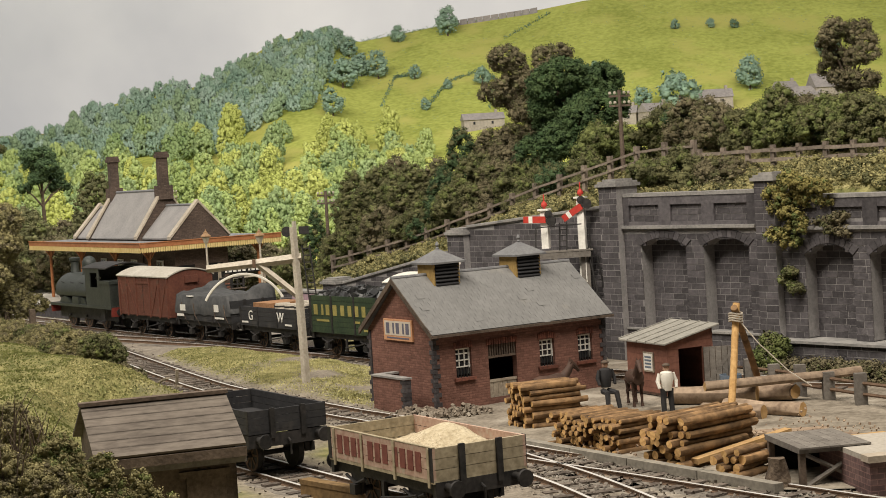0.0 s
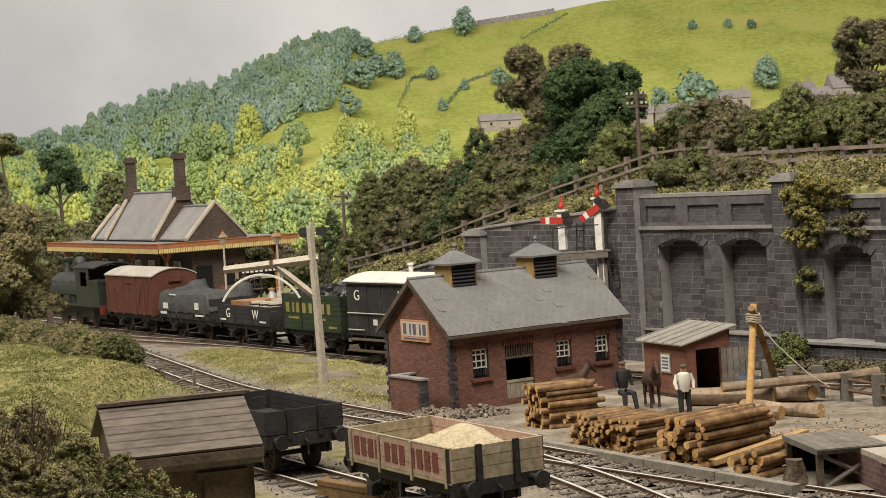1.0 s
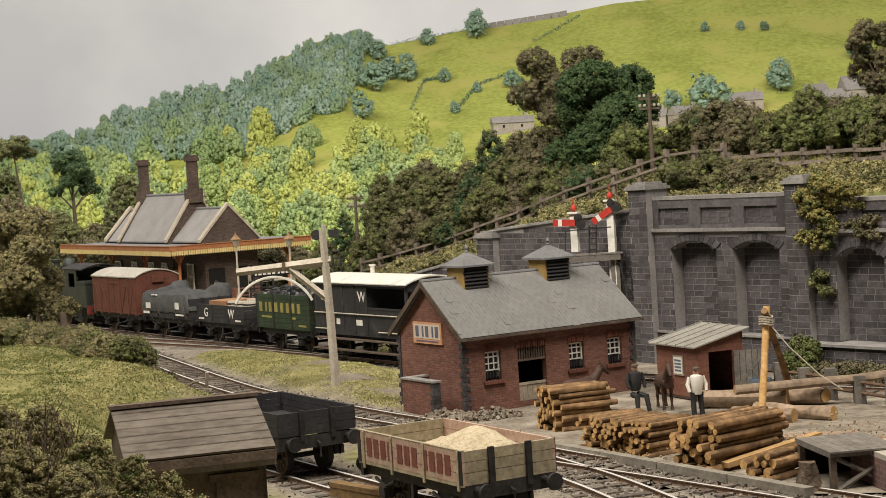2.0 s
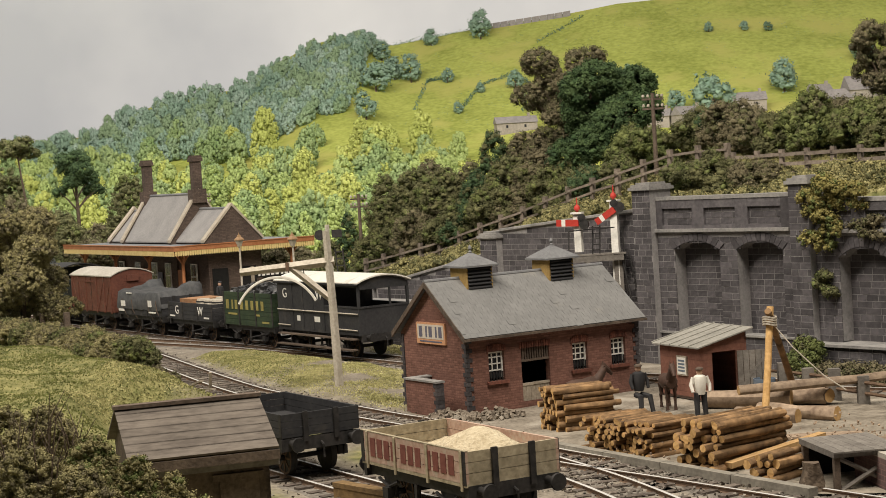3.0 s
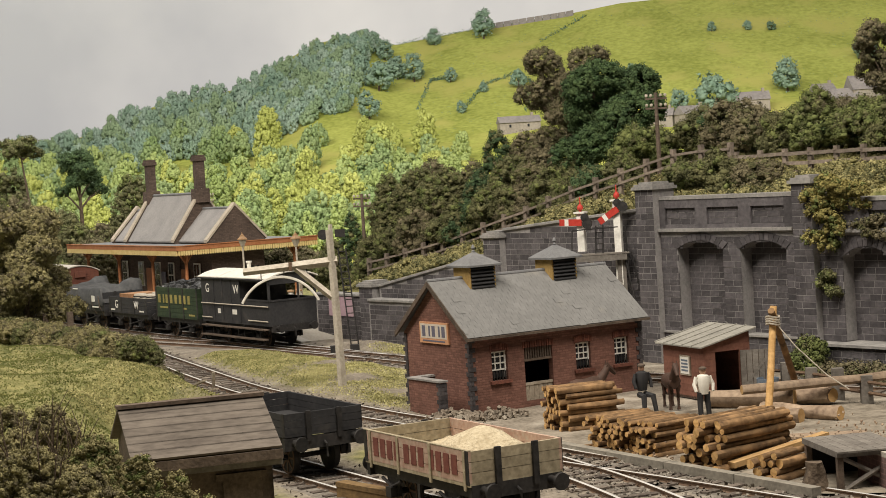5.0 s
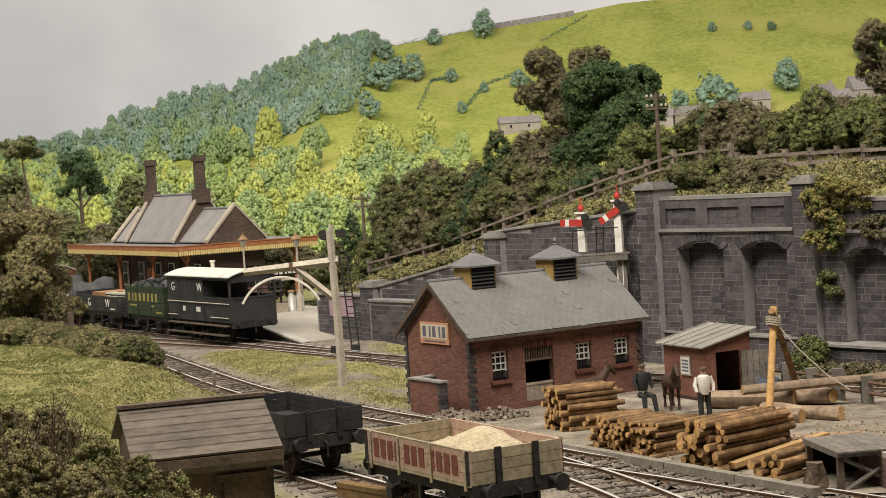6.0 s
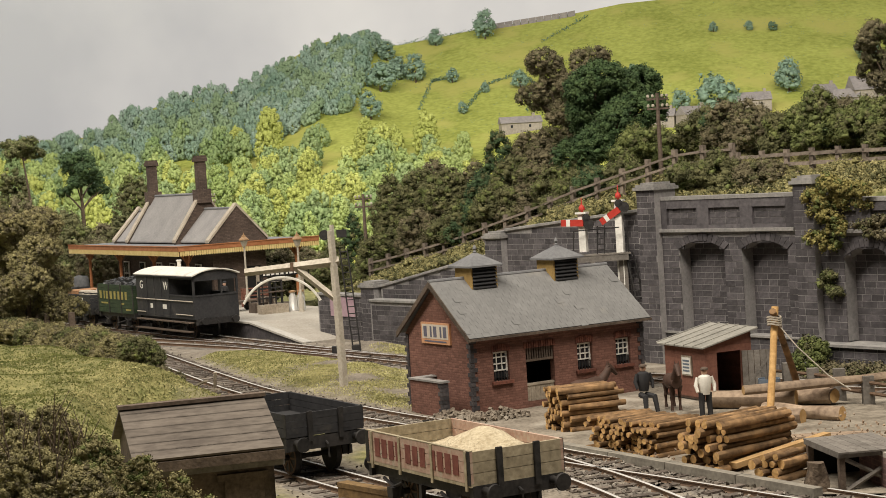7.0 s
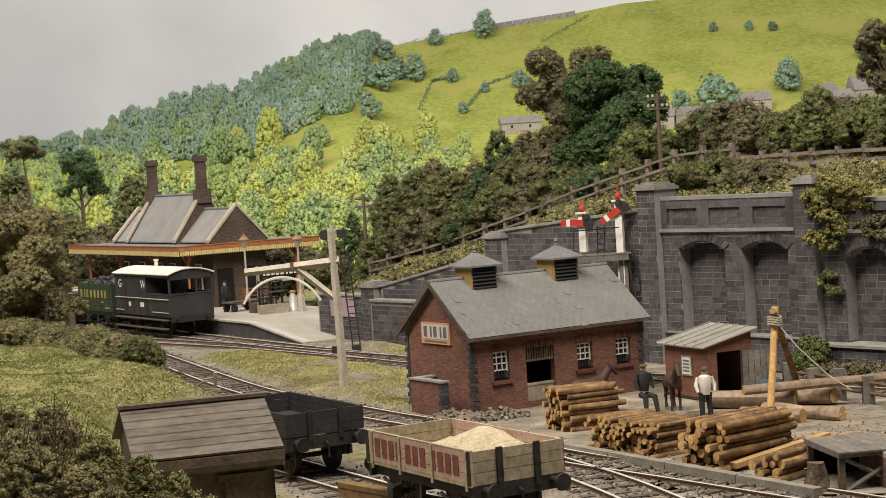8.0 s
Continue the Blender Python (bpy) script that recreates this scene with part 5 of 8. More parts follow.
    part("step", boxes((2.4, 3.0, -1.25, -1.0, 0.45, 0.52), (2.42, 2.98, -1.02, -0.98, 0.45, 1.2)), M["black"], t)
    part("crew_backplate", boxes((2.8, 2.9, -1.1, 1.1, 1.34, 2.6)), M["black"], t)
    bm = bmesh.new()
    for x in (1.2, 1.45):
        lathe(bm, [(0.03, 2.7), (0.09, 2.75), (0.09, 2.85), (0.02, 2.9)], 10, (x, -0.6))
    part("gauge", bm, M["white"], t)
    MOVERS.append((t, 13.2, None))


M["crate"] = mat("crate_wood", (0.26, 0.13, 0.06), (0.38, 0.21, 0.11), 0.4, 8, 0.85, 0.3)
brake_van()
box_van()
tarpaulin_wagon()
low_wagon()
coal_wagon()
locomotive()


def standing_wagons():
    t = thing("dropside_wagon", 0.13, 39.36, 0, 119.6 - 180, "faded red three-plank wagon loaded with sawdust", "wagon")
    L, W = 4.83, 2.38
    underframe(t, L, 2.7, False)
    z0, z1 = 1.12, 1.83
    open_body(t, L, W, z0, z1, 3, M["wagred"], M["wagwood"], ribs=0)
    part("top_rim", boxes((-L / 2, L / 2, -W / 2 - 0.005, -W / 2 + 0.075, z1, z1 + 0.02)), M["wagwood"], t, "bare wood rim")
    for x in (-2.1, -0.75, 0.75, 2.25):
        part("side_strap", boxes((x - 0.045, x + 0.045, -W / 2 - 0.03, -W / 2, z0 - 0.15, z1)), M["wagwood"], t)
    x = -1.95
    for i, w in enumerate((0.34, 0.34, 0.34, 0.34, 0, 0.34, 0.34, 0.34, 0, 0.34, 0.34, 0.34, 0.34)):
        if w and x < 2.1:
            part("letter_bar", boxes((x, x + w - 0.1, -W / 2 - 0.012, -W / 2 - 0.001, 1.27, 1.7)), M["sign_dark"], t, "dark red painted bar")
        x += w if w else 0.12
    bm = bmesh.new()
    n = 26
    g = []
    for i in range(n + 1):
        row = []
        for j in range(n + 1):
            x, y = -L / 2 + 0.08 + (L - 0.16) * i / n, -W / 2 + 0.08 + (W - 0.16) * j / n
            r = math.hypot((x - 1.0) / 1.75, y / 1.25)
            z = 1.36 + 0.74 * max(0, 1 - r ** 1.5) + 0.06 * noise.noise((x * 2.4, y * 2.4, 2)) + 0.03 * noise.noise((x * 7, y * 7, 5))
            row.append(bm.verts.new((x, y, z)))
        g.append(row)
    for i in range(n):
        for j in range(n):
            bm.faces.new((g[i][j], g[i + 1][j], g[i + 1][j + 1], g[i][j + 1]))
    solo("sawdust_heap", bm, M["sawdust"], P(0.13, 39.36, 0, 119.6 - 180), "pale heap of sawdust in the wagon", "sawdust", kind="stuff", smooth="all")
    t = thing("grey_open_wagon", -4.52, 47.58, 0, 119.6 - 180, "empty black-grey open wagon standing in the siding", "wagon")
    underframe(t, 4.6, 2.7, False)
    open_body(t, 4.6, 2.25, 1.18, 1.74, 3, M["vangrey"], M["vangrey"], ribs=0)


M["sign_dark"] = mat("dark_red_lettering", (0.15, 0.05, 0.04), (0.22, 0.08, 0.06), 0.3, 9, 0.8, 0.2)
standing_wagons()


# ---------------------------------------------------------------- station
M["platform"] = mat("platform_gravel", (0.30, 0.27, 0.225), (0.42, 0.385, 0.33), 1.5, 9, 0.95, 0.5)
M["platform_edge"] = mat("platform_edge_slab", (0.36, 0.34, 0.30), (0.50, 0.47, 0.42), 0.8, 9, 0.9, 0.4)
M["fascia"] = mat("fascia_brown", (0.30, 0.115, 0.045), (0.42, 0.18, 0.08), 0.8, 9, 0.6, 0.1)
M["cream"] = mat("cream_valance", (0.55, 0.40, 0.15), (0.66, 0.52, 0.24), 0.6, 9, 0.7, 0.1)
M["stbrick"] = brick_mat("station_brick", (0.07, 0.05, 0.04), (0.12, 0.086, 0.068), (0.75, 0.75, 0.75), 0.24, 0.085)
M["roofgrey"] = mat("station_roof", (0.20, 0.19, 0.185), (0.28, 0.265, 0.25), 1.2, 8, 0.8, 0.2)
M["pstone"] = mat("pale_coping", (0.32, 0.27, 0.21), (0.45, 0.39, 0.31), 0.6, 9, 0.9, 0.3)
M["cabin"] = mat("grey_planks", (0.13, 0.115, 0.10), (0.22, 0.20, 0.175), 0.5, 10, 0.9, 0.4, vary="object", amount=0.15)
M["pink"] = mat("poster_pink", (0.33, 0.22, 0.26), (0.42, 0.3, 0.33), 0.8, 6, 0.8, 0)
MN = Vector((0.847, 0.532, 0))


def on_main(s, n, z=0):
    p = main_line(s)[0] + MN * n
    return (p.x, p.y, z)


def platform():
    t = thing("platform", 0, 0, 0, 0, "pale gravel station platform with a ramped end", "platform", kind="structure")
    bm = bmesh.new()
    rows = [(-3.5, -0.08), (2.4, 0.66), (52, 0.66)]
    rings = []
    for s, z in rows:
        rings.append([bm.verts.new(on_main(s, n, zz)) for n, zz in ((1.68, -0.3), (1.68, z), (8.6, z), (8.6, -0.3))])
    for a, b in zip(rings, rings[1:]):
        for j in range(3):
            bm.faces.new((a[j], a[j + 1], b[j + 1], b[j]))
    bm.faces.new(rings[0][::-1])
    bm.faces.new(rings[-1])
    bmesh.ops.recalc_face_normals(bm, faces=bm.faces)
    part("surface", bm, M["platform"], t)
    bm = bmesh.new()
    for (s0, z0), (s1, z1) in zip(rows, rows[1:]):
        a, b = on_main(s0, 1.6, -0.3), on_main(s1, 1.6, -0.3)
        prism(bm, [(a[0], a[1], -0.3), (b[0], b[1], -0.3), (b[0], b[1], z1 - 0.06), (a[0], a[1], z0 - 0.06)], tuple(MN * 0.07))
    part("face_wall", bm, M["stone_i"], t, "dark stone platform face")
    for (s0, z0), (s1, z1) in zip(rows, rows[1:]):
        k = int((s1 - s0) / 0.9)
        for i in range(min(k, 40)):
            sa, sb = s0 + (s1 - s0) * i / k, s0 + (s1 - s0) * (i + 0.97) / k
            za, zb = z0 + (z1 - z0) * i / k, z0 + (z1 - z0) * (i + 1) / k
            a, b = on_main(sa, 1.5, za), on_main(sb, 1.5, zb)
            bm = bmesh.new()
            prism(bm, [(a[0], a[1], za - 0.06), (b[0], b[1], zb - 0.06), (b[0], b[1], zb + 0.03), (a[0], a[1], za + 0.03)], tuple(MN * 0.5))
            part("edge_slab", bm, M["platform_edge"], t)


platform()


def station():
    t = thing("station_building", -15.22, 100.3, 0.6, 30, "small stone station building with steep roofs and a wide canopy", "station")
    zc = 3.7
    VL, UL = 20.0, 9.0
    part("canopy_deck", boxes((0.05, UL - 0.05, 0.05, VL - 0.05, zc - 0.05, zc + 0.06)), M["lead"], t, "flat grey canopy roof")
    for nm, b in (("front", (-0.05, 0.06, -0.05, VL)), ("side", (0.06, UL, -0.05, 0.06))):
        part("fascia", boxes((*b, zc - 0.16, zc + 0.09)), M["fascia"], t, "orange-brown fascia board", bevel=0.015)
        part("cornice", boxes((b[0] - 0.04, b[1], b[2] - 0.04 if nm == "side" else b[2], b[3], zc + 0.09, zc + 0.14)), M["fascia"], t)
    for i in range(70):
        v = i * VL / 70
        part("valance_board", boxes((-0.04, 0.02, v + 0.01, v + VL / 70 - 0.01, zc - 0.45, zc - 0.16)), M["cream"], t)
    for i in range(60):
        u = 0.05 + i * (UL - 0.05) / 60
        bm = bmesh.new()
        w = (UL - 0.05) / 60
        prism(bm, [(u + 0.012, -0.03, zc - 0.16), (u + w - 0.012, -0.03, zc - 0.16), (u + w - 0.012, -0.03, zc - 0.4), (u + w / 2, -0.03, zc - 0.47), (u + 0.012, -0.03, zc - 0.4)], (0, 0.05, 0))
        part("valance_board", bm, M["cream"], t)
    # body: main block and two lower wings
    part("main_block", boxes((2.4, 6.0, 5.8, 14.3, 0, 3.9)), M["stbrick"], t)
    part("wing_block", boxes((2.5, 5.9, 1.0, 5.8, 0, 3.9)), M["stbrick"], t)
    part("wing_block", boxes((2.5, 5.9, 14.3, 17.5, 0, 3.9)), M["stbrick"], t)

    def gable_roof(v0, v1, ua, ub, ze, zr, nm):
        um = (ua + ub) / 2
        for a, b in ((ua, um), (ub, um)):
            bm = bmesh.new()
            prism(bm, [(a, v0, ze), (b, v0, zr), (b, v0, zr + 0.08), (a, v0, ze + 0.08)], (0, v1 - v0, 0))
            part("roof_slope", bm, M["roofgrey"], t, "smooth grey roof slope")
        bm = bmesh.new()
        rod(bm, (um, v0, zr + 0.06), (um, v1, zr + 0.06), 0.09, seg=8)
        part("ridge", bm, M["lead"], t, smooth=True)

    def gable(v, ua, ub, ze, zr, th=0.35):
        um = (ua + ub) / 2
        bm = bmesh.new()
        prism(bm, [(ua - 0.1, v, ze - 0.4), (ub + 0.1, v, ze - 0.4), (ub + 0.1, v, ze), (um, v, zr + 0.15), (ua - 0.1, v, ze)], (0, th, 0))
        part("gable", bm, M["stbrick"], t)
        for a in (ua - 0.18, ub + 0.18):
            bm = bmesh.new()
            prism(bm, [(a, v - 0.06, ze + 0.0), (um, v - 0.06, zr + 0.15), (um, v - 0.06, zr + 0.33), (a, v - 0.06, ze + 0.18)], (0, th + 0.12, 0))
            part("gable_coping", bm, M["pstone"], t, "pale stone gable coping")

    gable_roof(5.8, 14.3, 2.2, 6.0, 3.85, 6.7, "main")
    gable_roof(1.2, 5.8, 2.4, 5.9, 3.85, 5.75, "wing")
    gable_roof(14.3, 17.2, 2.4, 5.9, 3.85, 5.75, "wing")
    for v in (5.7, 14.1):
        gable(v, 2.2, 6.0, 3.85, 6.75)
        c = part("chimney", boxes((3.83, 4.37, v - 0.05, v + 0.5, 6.3, 9.0)), M["stbrick"], t, "tall brick chimney stack", bevel=0.02)
        part("chimney_base", boxes((3.65, 4.55, v - 0.2, v + 0.65, 6.2, 7.05)), M["stbrick"], c, bevel=0.12)
        part("chimney_cap", boxes((3.74, 4.46, v - 0.14, v + 0.59, 8.75, 8.98)), M["stbrick"], c, bevel=0.03)
        part("chimney_cap", boxes((3.79, 4.41, v - 0.09, v + 0.54, 8.98, 9.12)), M["stbrick"], c, bevel=0.03)
    for v in (0.9, 17.2):
        gable(v, 2.4, 5.9, 3.85, 5.8)
    # doors, windows and posts under the canopy
    for v in (3.0, 7.2, 9.5, 12.5, 15.5):
        w = part("window", boxes((2.33, 2.42, v - 0.45, v + 0.45, 1.0, 2.6)), M["white"], t, "arched window with white frame")
        for a in (-0.2, 0.2):
            for b in (1.1, 1.85):
                part("pane", boxes((2.315, 2.33, v + a - 0.17, v + a + 0.17, b, b + 0.68)), M["glass"], w)
    for v in (5.0, 11.0):
        part("door", boxes((2.32, 2.42, v - 0.5, v + 0.5, 0.03, 2.2)), M["fascia"], t, "red-brown panelled door")
    part("poster", boxes((2.3, 2.34, 8.1, 8.8, 1.0, 2.0)), M["signblue"], t, "blue framed poster")
    # solid near-black panels stand in for the shade inside two doorways
    for x in (3.2, 5.0):
        part("side_opening", boxes((x - 0.5, x + 0.5, 0.93, 1.0, 0.03, 2.3)), M["dark"], t, "near-black panel for the shaded doorway in the end wall")
    for u, v in ((0.9, 1.0), (0.9, 6.5), (0.9, 12.5), (0.9, 18.5), (7.8, 0.8)):
        bm = bmesh.new()
        rod(bm, (u, v, 0.03), (u, v, 3.65), 0.11, 0.09, 10)
        c = part("canopy_post", bm, M["fascia"], t, "brown iron canopy post", smooth=True)
        for du, dv in ((0, 0.8), (0, -0.8), (0.8, 0), (-0.8, 0)):
            bm = bmesh.new()
            tube(bm, [(u, v, 2.7), (u + du * 0.35, v + dv * 0.35, 3.15), (u + du, v + dv, 3.6)], 0.06, 6)
            part("bracket", bm, M["fascia"], c)


station()


# ---------------------------------------------------------------- yard
M["shedwood"] = mat("brown_boards", (0.15, 0.065, 0.045), (0.23, 0.105, 0.075), 0.5, 9, 0.85, 0.3, vary="object", amount=0.12)
M["shedroof"] = mat("felt_roof", (0.21, 0.20, 0.175), (0.33, 0.315, 0.275), 0.8, 9, 0.9, 0.3, vary="object", amount=0.1)
M["skin"] = mat("figure_flesh", (0.45, 0.28, 0.2), None, 0.5, 9, 0.7, 0)
M["cloth"] = mat("figure_black", (0.02, 0.02, 0.022), (0.035, 0.033, 0.033), 0.4, 9, 0.8, 0)
M["horse"] = mat("horse_brown", (0.05, 0.03, 0.022), (0.09, 0.05, 0.035), 0.4, 9, 0.7, 0)
M["concrete"] = mat("yard_edge", (0.16, 0.145, 0.12), (0.28, 0.255, 0.21), 0.6, 9, 0.9, 0.4)
M["lampglass"] = mat("lamp_glass", (0.30, 0.27, 0.21), (0.42, 0.38, 0.30), 1, 5, 0.15, 0)
M["copper"] = mat("lamp_copper", (0.24, 0.14, 0.07), (0.34, 0.21, 0.11), 0.5, 9, 0.45, 0.1)
M["bluegrey"] = mat("tub_blue", (0.10, 0.13, 0.17), (0.16, 0.19, 0.23), 0.4, 9, 0.6, 0.2)


def yard_hut():
    t = thing("wooden_store", 8.2, 55.77, -0.1, 25, "small red-brown boarded store with sloping plank roof", "shed")
    L, D = 1.8, 2.4
    part("floor", boxes((0, L, 0, D, 0, 0.08)), M["darkwood"], t)
    for i in range(8):
        z = 0.02 + i * 0.215
        part("side_board", boxes((0, 0.06, 0, D, z, z + 0.21)), M["shedwood"], t)
        part("back_board", boxes((0.06, L, D - 0.06, D, z, z + 0.21)), M["shedwood"], t)
        if z < 1.4:
            part("front_board", boxes((0.06, 0.45, 0, 0.06, z, z + 0.21)), M["shedwood"], t)
            part("front_board", boxes((1.38, L, 0, 0.06, z, z + 0.21)), M["shedwood"], t)
        else:
            part("front_board", boxes((0.06, L, 0, 0.06, z, z + 0.21)), M["shedwood"], t)
        part("side_board", boxes((L - 0.06, L, 0.06, D - 0.06, z, z + 0.21)), M["shedwood"], t)
    bm = bmesh.new()
    prism(bm, [(0, 0.0, 1.74), (L, 0.0, 1.74), (L, 0.0, 2.14)], (0, 0.06, 0))
    part("gable_board", bm, M["shedwood"], t)
    bm = bmesh.new()
    prism(bm, [(0, D - 0.06, 1.74), (L, D - 0.06, 1.74), (L, D - 0.06, 2.14)], (0, 0.06, 0))
    part("gable_board", bm, M["shedwood"], t)
    part("gap_board", boxes((L - 0.06, L, 0, D, 1.74, 2.12)), M["shedwood"], t)
    n = 5
    for i in range(n):
        y0, y1 = -0.18 + (D + 0.36) * i / n, -0.18 + (D + 0.36) * (i + 0.96) / n
        bm = bmesh.new()
        prism(bm, [(-0.2, y0, 1.7), (L + 0.18, y0, 2.18), (L + 0.18, y0, 2.24), (-0.2, y0, 1.76)], (0, y1 - y0, 0))
        part("roof_plank", bm, M["shedroof"], t, bevel=0.01)
        bm = bmesh.new()
        prism(bm, [(-0.2, y1 - 0.02, 1.76), (L + 0.18, y1 - 0.02, 2.24), (L + 0.18, y1 - 0.02, 2.27), (-0.2, y1 - 0.02, 1.79)], (0, 0.06, 0))
        part("roof_batten", bm, M["shedroof"], t)
    bm = boxes((0, 0.98, -0.03, 0.03, 0.05, 1.5))
    d = part("door", bm, M["darkwood"], t, "open grey-brown plank door", P(1.4, -0.02, 0, -32))
    for i in range(5):
        part("plank", boxes((i * 0.195 + 0.01, i * 0.195 + 0.185, -0.045, -0.03, 0.05, 1.5)), M["cabin"], d)
    bm = bmesh.new()
    prism(bm, [(0.05, -0.05, 0.3), (0.15, -0.05, 0.3), (0.95, -0.05, 1.3), (0.85, -0.05, 1.3)], (0, 0.02, 0))
    part("brace", bm, M["cabin"], d)
    s = part("notice_board", boxes((-0.05, -0.0, 0.75, 1.35, 0.75, 1.4)), M["wood"], t, "white framed notice")
    part("notice_sheet", boxes((-0.06, -0.05, 0.8, 1.3, 0.8, 1.35)), M["white"], s)
    for i in range(4):
        part("text_bar", boxes((-0.066, -0.06, 0.86, 1.24, 0.88 + i * 0.11, 0.94 + i * 0.11)), M["bluegrey"], s)


yard_hut()
LOG_MESHES = []


def log_mesh(L, r, seed, side, end):
    rng = np.random.default_rng(seed)
    bm = bmesh.new()
    n, seg = 5, 9
    rings = []
    for i in range(n):
        x = L * i / (n - 1)
        oy, oz = rng.normal(size=2) * r * 0.07
        rings.append([bm.verts.new((x, oy + r * rng.uniform(0.86, 1.08) * math.cos(k * 2 * math.pi / seg), oz + r * rng.uniform(0.86, 1.08) * math.sin(k * 2 * math.pi / seg))) for k in range(seg)])
    for a, b in zip(rings, rings[1:]):
        for k in range(seg):
            bm.faces.new((a[k], b[k], b[(k + 1) % seg], a[(k + 1) % seg]))
    bm.faces.new(rings[0]).material_index = 1
    bm.faces.new(rings[-1][::-1]).material_index = 1
    bmesh.ops.recalc_face_normals(bm, faces=bm.faces)
    me = mesh_of("log", bm, [side, end], smooth=True)
    return me


def log_pile(x, y, yaw, L, width, rows, r, label, seed, uneven=0.25):
    """Logs laid along local x, ends at x = 0 towards the front; stacked in rows across local y."""
    t = thing("log_pile", x, y, -0.12, yaw, label, "log pile", "log piles in the yard")
    rng = np.random.default_rng(seed)
    kinds = [log_mesh(L, r * s, seed * 10 + i, M["logside"], M["logend"]) for i, s in enumerate((0.8, 0.95, 1.0, 1.12))]
    for j in range(rows):
        k = int(width / (2 * r)) - (j % 2) - (1 if j == rows - 1 else 0)
        for i in range(k):
            ob = new("log", kinds[rng.integers(0, 4)])
            ob.parent = t
            ob.matrix_basis = P(rng.uniform(-uneven, uneven) * 0.4, -width / 2 + r + (i + 0.5 * (j % 2)) * 2 * r + rng.normal() * 0.015, r + j * r * 1.74, rng.uniform(-1.5, 1.5), rng.uniform(0, 360), 0)
    return t


log_pile(3.02, 51.6, 18, 1.8, 1.7, 8, 0.095, "stack of long orange-brown logs beside the goods shed", 1, 0.5)
log_pile(4.45, 46.65, 33.5, 1.65, 2.9, 7, 0.078, "low stack of thin tan logs with cut ends showing", 2, 0.6)
log_pile(6.15, 43.4, 38, 2.6, 1.55, 7, 0.105, "stack of thick golden brown logs with sawn ends", 3, 0.7)
log_pile(7.35, 41.2, 44, 1.3, 0.85, 4, 0.105, "small heap of short golden logs by the dock", 4, 0.6)


def loose_log(a, b, r, m, end, label, seed):
    a, b = Vector(a), Vector(b)
    d = b - a
    ob = new("felled_log", log_mesh(d.length, r, seed, m, end))
    ob.matrix_world = Matrix.Translation(a * S) @ d.to_track_quat("X", "Z").to_matrix().to_4x4()
    tagged(ob, label, "log", "pale felled logs")


PL, PE = M["palelog"], M["plank"]
loose_log((8.0, 54.0, 0.2), (10.5, 52.9, 0.22), 0.30, PL, PE, "thick pale felled log lying in the yard", 31)
loose_log((9.1, 53.6, 0.15), (11.6, 53.2, 0.2), 0.27, PL, PE, "thick pale felled log lying in the yard", 32)
loose_log((8.5, 51.2, 0.1), (10.1, 50.0, 0.1), 0.24, PL, PE, "pale barkless log with a sawn end", 33)
loose_log((9.3, 51.8, 0.12), (11.2, 49.9, 0.14), 0.22, PL, PE, "pale barkless log with a sawn end", 34)
loose_log((8.8, 52.4, 0.62), (13.8, 53.2, 0.72), 0.15, PL, PE, "long thin pale pole resting on the logs", 35)
loose_log((10.6, 54.6, 0.2), (11.7, 53.0, 0.2), 0.23, PL, PE, "short pale log with a sawn face", 36)


def plank(a, b, w, h, m, label, roll=0):
    a, b = Vector(a), Vector(b)
    L = (b - a).length
    bm = boxes((0, L, -w / 2, w / 2, -h / 2, h / 2))
    ob = new("plank", mesh_of("plank", bm, m, bevel=0.01))
    ob.matrix_world = Matrix.Translation(a * S) @ (b - a).to_track_quat("X", "Z").to_matrix().to_4x4()
    tagged(ob, label, "plank", "loose planks in the yard")


plank((6.85, 42.9, 0.08), (9.6, 44.6, 0.42), 0.26, 0.14, M["plank"], "long sawn orange plank leaning on the logs")
plank((9.6, 46.4, 0.0), (11.6, 45.4, 0.05), 0.5, 0.1, M["palelog"], "pale sawn slab lying on the ground")
plank((10.3, 45.2, 0.0), (12.0, 44.3, 0.05), 0.4, 0.1, M["palelog"], "pale sawn slab lying on the ground")
plank((10.8, 44.6, 0.1), (12.2, 44.9, 0.12), 0.25, 0.12, M["plank"], "short brown offcut on the ground")
plank((8.9, 47.3, -0.02), (11.2, 47.0, 0.0), 0.6, 0.06, M["palelog"], "pale sawn slab lying on the ground")


def tripod():
    t = thing("lifting_tripod", 9.55, 51.4, -0.1, 0, "rough timber lifting tripod lashed at the top", "tripod")
    top = Vector((0.15, 0.1, 3.0))
    for i, foot in enumerate(((-0.25, -0.4, 0), (1.55, 3.6, 0))):
        d = (top - Vector(foot))
        e = top + d.normalized() * (0.3 if i < 2 else 0.1)
        bm = bmesh.new()
        tube(bm, [foot, Vector(foot) + d * 0.5 + Vector((0.02, 0.03, 0)), e], [0.115, 0.105, 0.105], 9)
        part("leg", bm, M["logend"] if i == 0 else M["logside"], t, smooth=True)
    bm = bmesh.new()
    for i in range(4):
        z = 2.78 + i * 0.07
        tube(bm, [(0.13 + 0.2 * math.cos(a), 0.07 + 0.2 * math.sin(a), z + 0.03 * math.sin(a * 2)) for a in np.linspace(0, 6.28, 12)], 0.03, 5)
    part("lashing", bm, M["postwood"], t, "pale rope lashing")
    bm = bmesh.new()
    tube(bm, [(0.2, 0, 2.8), (0.7, -0.3, 2.1), (1.5, -0.6, 1.25), (2.1, -0.8, 0.8)], 0.018, 5)
    part("rope", bm, M["postwood"], t, "slack pale rope")


tripod()


